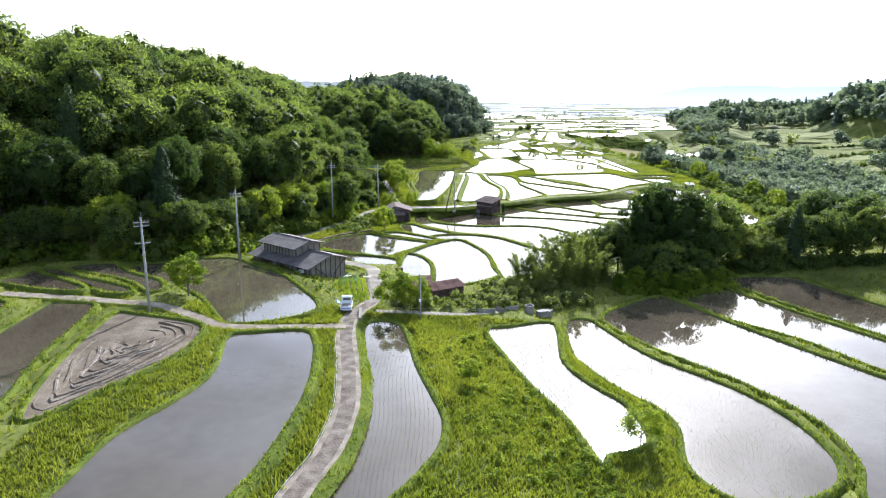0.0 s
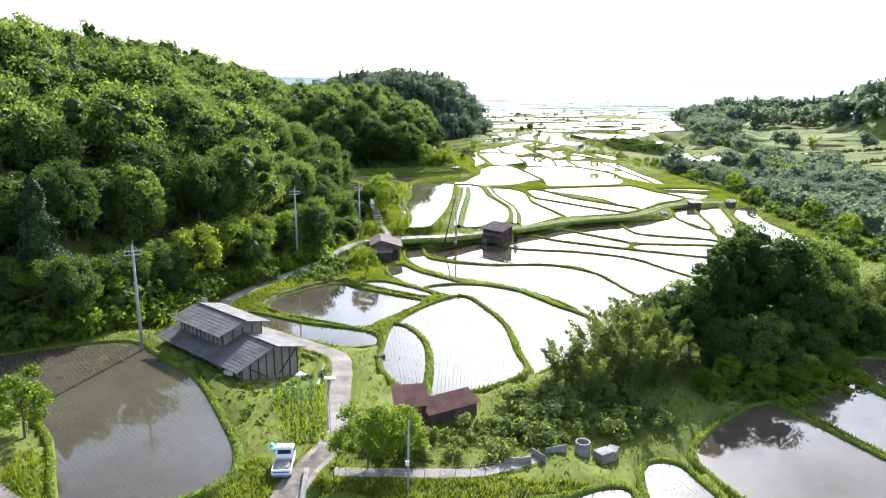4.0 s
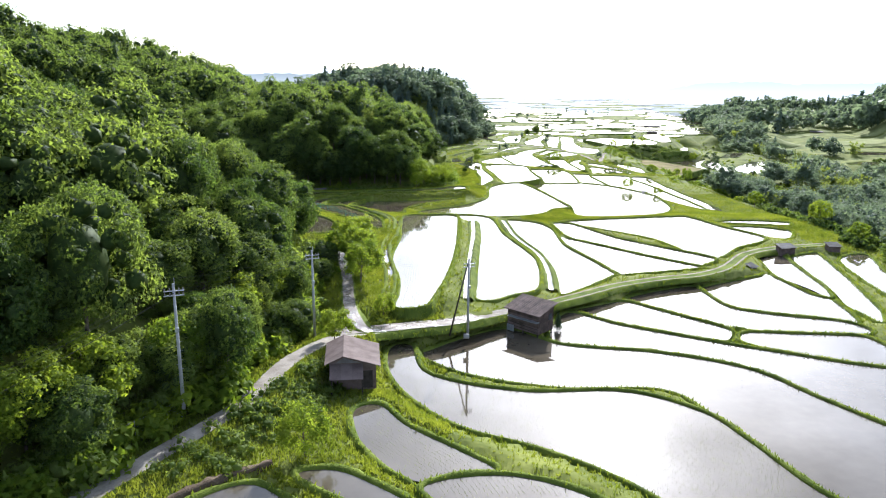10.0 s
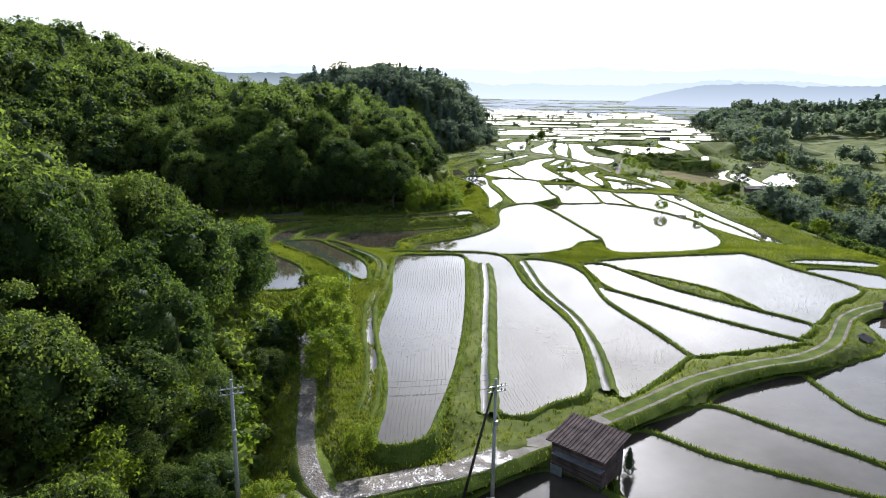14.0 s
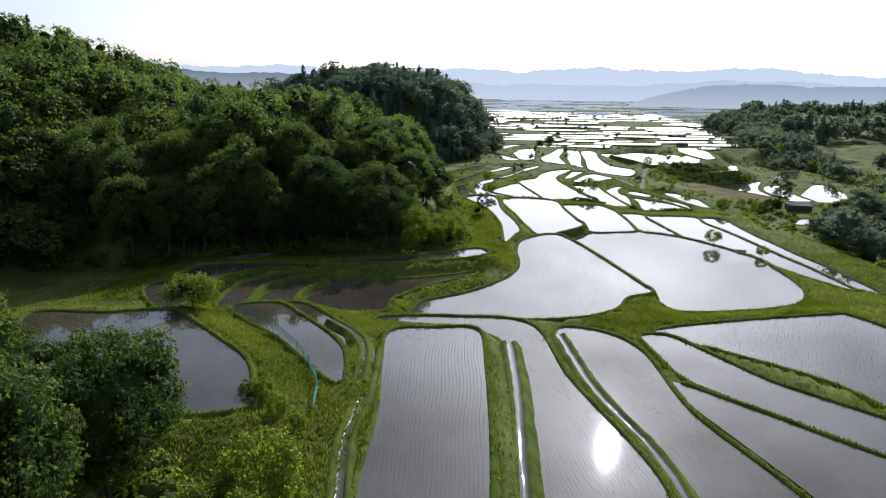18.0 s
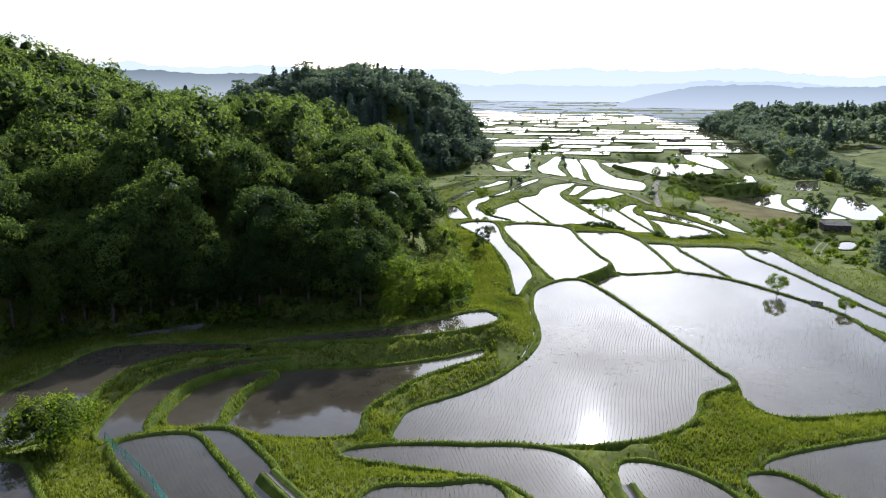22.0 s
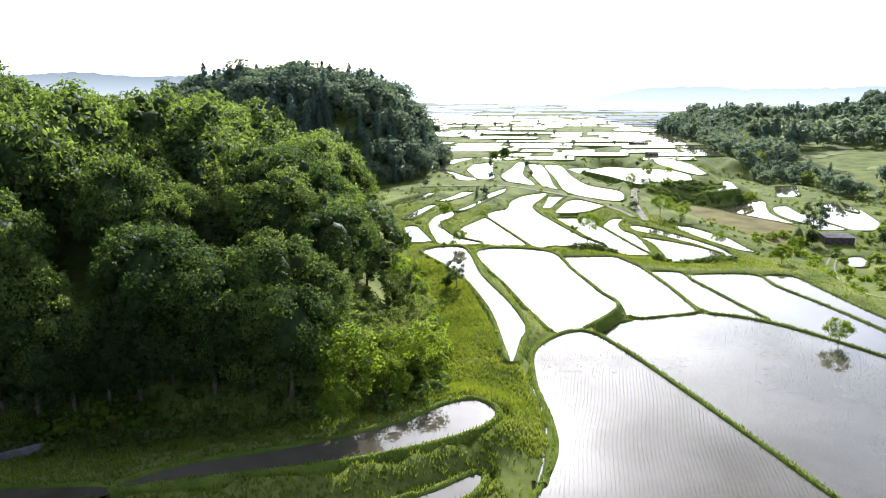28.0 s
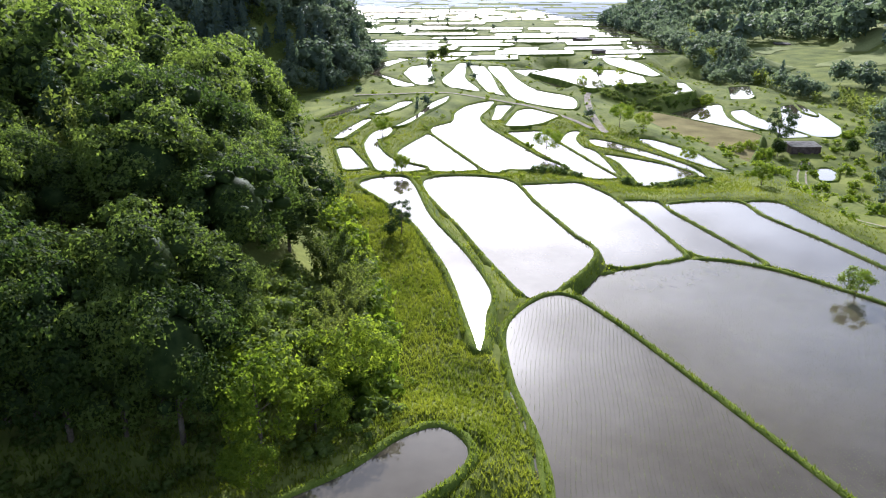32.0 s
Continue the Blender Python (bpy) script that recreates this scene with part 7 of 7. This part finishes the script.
for x, y, z, w, d, h, mat, label in ((-16.1, 112.5, 3.75, 1.1, 0.7, 0.18, WHITE_PIPE, "white sheet of scrap beside the farmhouse"), (-15.4, 111.6, 3.7, 0.5, 0.5, 0.45, WHITE_PIPE, "white plastic bucket beside the farmhouse"), (-20.4, 109.2, 4.2, 0.7, 0.4, 0.35, WHITE_PIPE, "pale crate against the farmhouse wall"), (-21.6, 108.9, 4.3, 0.6, 0.5, 0.3, GREY_CONCRETE, "grey block against the farmhouse wall"), (-22.7, 108.6, 4.4, 0.9, 0.5, 0.5, WHITE_PIPE, "pale crate against the farmhouse wall")):
    c = thing("scrap_piece", x, y, float(ground_z(x, y)), float(rng.uniform(0, 90)), label, "scrap", "scrap round the farmhouse")
    a_box("scrap_body", (-w / 2, w / 2, -d / 2, d / 2, -0.1, h), mat, c, bevel=0.03)
heap = thing("scrap_heap", -13.8, 111.8, float(ground_z(-13.8, 111.8)), 0, "dark heap of burnt timber and scrap", "scrap heap")
for k in range(14):
    a, l = rng.uniform(0, 6.28), rng.uniform(0.5, 1.1)
    x, y = rng.normal(0, 0.5, 2)
    bm = bmesh.new()
    tube(bm, (x - math.cos(a) * l, y - math.sin(a) * l, rng.uniform(-0.05, 0.2)), (x + math.cos(a) * l, y + math.sin(a) * l, rng.uniform(0.1, 0.5)), 0.06, 0.045, 6)
    part("stick", bm, TIMBER, heap)
kerb = thing("concrete_kerb", -10.9, 88.0, 4.4, 6, "long concrete kerb block at the junction", "kerb")
a_box("block", (-0.2, 0.2, -2.2, 2.2, -0.3, 0.45), GREY_CONCRETE, kerb, bevel=0.04)

well = thing("well_ring", 12.7, 98.6, 1.6, 0, "round concrete well ring standing on a pad", "well")
bm = bmesh.new()
outer = [(0.7, -0.6), (0.7, 0.9), (0.56, 0.9), (0.56, -0.6)]
rings = [[bm.verts.new((math.cos(k * math.pi / 10) * r, math.sin(k * math.pi / 10) * r, z)) for k in range(20)] for r, z in outer]
for r in range(3):
    for k in range(20):
        bm.faces.new((rings[r][k], rings[r][(k + 1) % 20], rings[r + 1][(k + 1) % 20], rings[r + 1][k]))
part("ring", bm, GREY_CONCRETE, well)
for k, (x, y, z, w, d, h, a) in enumerate(((10.0, 97.2, 1.9, 2.2, 0.12, 0.9, 20), (8.2, 95.7, 2.2, 0.12, 1.8, 0.9, 35), (6.2, 94.4, 2.6, 2.4, 0.15, 0.7, 5), (14.6, 98.2, 1.3, 1.6, 1.2, 0.5, 30), (15.6, 99.0, 1.2, 1.3, 1.0, 0.4, 60))):
    c = thing("concrete_slab", x, y, z, a, "broken grey concrete slab beside the well", "concrete slab", "concrete slabs")
    a_box("slab", (-w / 2, w / 2, -d / 2, d / 2, -0.5, h), GREY_CONCRETE, c, bevel=0.03)
fence = thing("wire_fence", 0, 0, 0, 0, "low wire fence with thin metal posts along the path", "fence")
for k in range(12):
    x = -8 + k * 1.25
    bm = bmesh.new()
    y = 89.9 + 0.016 * (x + 8) ** 2
    z = float(ground_z(x, y))
    tube(bm, (x, y, z - 0.3), (x, y, z + 1.1), 0.025, 0.025, 5)
    part("post", bm, STEEL, fence)
for h in (0.4, 0.75, 1.05):
    x = -8 + np.arange(12) * 1.25
    y = 89.9 + 0.016 * (x + 8) ** 2
    part("strand", rope(np.c_[x, y, [float(ground_z(a, c)) + h for a, c in zip(x, y)]], 0.01, 4), STEEL, fence)


def stake_line(points, spacing, height, mat, label, group):
    p = spline(points, False, spacing)
    for x, y in p[:, :2]:
        s = thing("marker_stake", x, y, float(ground_z(x, y)), 0, label, "stake", group)
        bm = bmesh.new()
        tube(bm, (0, 0, -0.3), (float(rng.uniform(-0.05, 0.05)), 0, height * float(rng.uniform(0.85, 1.15))), 0.03, 0.025, 5)
        part("stake_rod", bm, mat, s)


# bare earth where the bank has slipped
p = spline([(-26.4, 139, 0), (-25.4, 143, 0), (-23.2, 147, 0), (-19, 151.2, 0), (-15.5, 153.4, 0)], False, 0.7)[:, :2]
d = np.gradient(p, axis=0)
nrm = np.stack([-d[:, 1], d[:, 0]], 1) / np.linalg.norm(d, axis=1)[:, None]
rings = [np.c_[p + nrm * (o + rng.uniform(-0.22, 0.22, len(p)))[:, None], np.full(len(p), h) + rng.uniform(-0.16, 0.16, len(p))] for o, h in ((0.1, 1.95), (0.25, 2.25), (0.4, 2.6), (0.75, 2.72), (1.5, 2.3))]
k = np.arange(len(p) - 1)
m = len(p)
tagged(mesh_object("earth_bank", np.concatenate(rings), np.concatenate([np.stack([r * m + k, r * m + k + 1, (r + 1) * m + k + 1, (r + 1) * m + k], 1) for r in range(4)]), SOIL), "bare brown earth bank below the road", "earth bank", kind="structure")

stake_line([(-12.9, 44, 0), (-12.3, 55, 0), (-12.0, 66, 0), (-12.6, 74, 0)], 4.0, 1.1, STEEL, "thin metal marker stake on the bund", "bund stakes")
stake_line([(-26.7, 131.4, 0), (-20, 127.2, 0), (-14, 123.6, 0), (-10, 122, 0)], 2.4, 1.3, STEEL, "thin metal marker stake on the bund", "bund stakes")

net_line = spline([(-33.8, 278.4, 0), (-26.3, 270.2, 0), (-20, 260.8, 0), (-16, 251, 0), (-15.2, 244, 0)], False, 1.5)[:, :2]
net = thing("net_fence", 0, 0, 0, 0, "sagging green net fence along the bund", "fence")
nz = np.array([max(3.4, float(ground_z(x, y))) for x, y in net_line])
for h in np.arange(0.1, 1.2, 0.14):
    part("net_strand", rope(np.c_[net_line, nz + h + 0.05 * np.sin(np.arange(len(nz)) * 1.7)], 0.02, 4), NET, net)
for k in range(0, len(net_line), 2):
    bm = bmesh.new()
    tube(bm, (*net_line[k], nz[k] - 0.2), (*net_line[k], nz[k] + 1.1), 0.03, 0.025, 5)
    part("net_post", bm, NET, net)

guard = thing("deer_fence", 0, 0, 0, 0, "tall wire fence along the edge of the wood", "fence")
g_line = spline([(-37.5, 131, 0), (-35, 143, 0), (-29.6, 155, 0), (-24.8, 165, 0), (-22.4, 178, 0)], False, 2.0)[:, :2]
g_z = np.array([float(ground_z(x, y)) for x, y in g_line])
for k in range(len(g_line)):
    bm = bmesh.new()
    tube(bm, (*g_line[k], g_z[k] - 0.3), (*g_line[k], g_z[k] + 1.9), 0.035, 0.03, 5)
    part("post", bm, STEEL, guard)
for h in (0.3, 0.6, 0.9, 1.2, 1.5, 1.8):
    part("strand", rope(np.c_[g_line, g_z + h], 0.012, 4), STEEL, guard)

wall = thing("retaining_wall", -44, 309.9, 1.3, 28, "low grey concrete retaining wall at the foot of the wood", "wall")
for k in range(5):
    a_box("wall_panel", (k * 2.1, k * 2.1 + 2.07, 0, 0.3, -0.6, 1.2), SLATE, wall, bevel=0.03)

# ---- single trees on the lower bunds ----
for x, y, kind, s, sc, z in ((-38.6, 277.6, "bund", 0, 1.0, None), (12.3, 371, "pine", 0, 0.42, None), (10.6, 371, "broad", 1, 0.22, None), (54.5, 425, "airy", 2, 1.05, None), (67.1, 343.5, "airy", 1, 0.75, -2.6), (74.5, 333, "airy", 0, 0.6, -2.8), (88, 420, "airy", 1, 0.7, -5.0), (92, 398, "fresh", 0, 0.75, None), (110, 538, "fresh", 1, 0.7, None), (122, 550, "airy", 2, 0.8, None), (132, 549, "airy", 1, 0.75, None), (156, 523, "fresh", 0, 0.9, None), (17.5, 404, "airy", 0, 0.7, None), (90, 461, "airy", 2, 1.1, None), (95, 456, "airy", 1, 0.9, None), (20, 452, "airy", 1, 0.8, None), (141.7, 459, "pine", 0, 1.0, None), (137, 452, "broad", 2, 0.5, None), (123, 440, "fresh", 1, 0.75, None), (126, 450, "fresh", 0, 0.9, None), (120, 447, "fresh", 1, 0.6, None), (160, 450, "broad", 3, 0.45, None), (70, 640, "broad", 1, 0.6, None), (78, 648, "broad", 4, 0.7, None), (40, 690, "broad", 0, 0.8, None), (18, 58, "airy", 1, 0.7, None), (2.8, 68, "airy", 0, 0.5, None), (-9.0, 196.5, "fresh", 1, 0.5, None), (17.4, 199.4, "cedar", 0, 0.16, -1.6)):
    plant(kind, s, x, y, sc, z)

# ---- the dry field and the distance ----
brown = np.array([(117.4, 507.9), (125.9, 506.7), (133.2, 487.2), (140.3, 468.0), (135.7, 459.6), (115.3, 434.9), (109.9, 431.7), (109.1, 436.5), (106.6, 450.7), (103.4, 466.0), (109.3, 486.3)], float)
line = spline([tuple(p) for p in brown], True, 2.0)
dry = thing("stubble_field", *line.mean(0), -9.3, 0, "dry straw-coloured fallow field on a terrace", "field")
mesh_object("stubble", np.c_[line - line.mean(0), 0 * line[:, 0]], [tuple(range(len(line)))], STRAW, dry)
v, f = bund_mesh(line, -9.3, False)
mesh_object("grass_bank", v - (*line.mean(0), -9.3), f, TURF, dry)


def ridge(name, distance, x0, x1, low, high, seed, colour, label, rise=0):
    """A far hill line that shifts little; its haze is an emitted colour, paler downwards."""
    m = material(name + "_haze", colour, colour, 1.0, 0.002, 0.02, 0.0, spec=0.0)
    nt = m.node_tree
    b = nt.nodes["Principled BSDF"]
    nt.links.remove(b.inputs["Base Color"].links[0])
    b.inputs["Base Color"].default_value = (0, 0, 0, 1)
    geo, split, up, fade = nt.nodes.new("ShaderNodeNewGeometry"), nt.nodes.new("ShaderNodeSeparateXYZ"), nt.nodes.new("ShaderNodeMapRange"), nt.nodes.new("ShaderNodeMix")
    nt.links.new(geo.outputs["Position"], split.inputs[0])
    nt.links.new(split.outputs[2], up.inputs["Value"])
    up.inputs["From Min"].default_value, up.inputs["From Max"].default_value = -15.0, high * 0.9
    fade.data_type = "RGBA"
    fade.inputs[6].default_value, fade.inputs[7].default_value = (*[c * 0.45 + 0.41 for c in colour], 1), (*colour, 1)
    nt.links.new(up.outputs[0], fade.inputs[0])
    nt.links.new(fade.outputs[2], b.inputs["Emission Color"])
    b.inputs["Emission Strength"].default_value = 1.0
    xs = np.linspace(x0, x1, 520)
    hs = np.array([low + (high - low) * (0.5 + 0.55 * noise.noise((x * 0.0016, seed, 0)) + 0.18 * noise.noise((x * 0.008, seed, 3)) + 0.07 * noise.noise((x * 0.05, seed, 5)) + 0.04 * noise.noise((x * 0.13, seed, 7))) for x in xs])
    if rise:
        hs = -20 + (hs + 20) * np.clip((xs - x0) / rise, 0, 1) ** 0.6
    v = np.concatenate([np.c_[xs, np.full(520, distance), np.full(520, -60.0)], np.c_[xs, np.full(520, distance + 60), hs]])
    k = np.arange(519)
    tagged(mesh_object(name, v, np.stack([k, k + 1, k + 521, k + 520], 1), m), label, "backdrop", kind="structure")


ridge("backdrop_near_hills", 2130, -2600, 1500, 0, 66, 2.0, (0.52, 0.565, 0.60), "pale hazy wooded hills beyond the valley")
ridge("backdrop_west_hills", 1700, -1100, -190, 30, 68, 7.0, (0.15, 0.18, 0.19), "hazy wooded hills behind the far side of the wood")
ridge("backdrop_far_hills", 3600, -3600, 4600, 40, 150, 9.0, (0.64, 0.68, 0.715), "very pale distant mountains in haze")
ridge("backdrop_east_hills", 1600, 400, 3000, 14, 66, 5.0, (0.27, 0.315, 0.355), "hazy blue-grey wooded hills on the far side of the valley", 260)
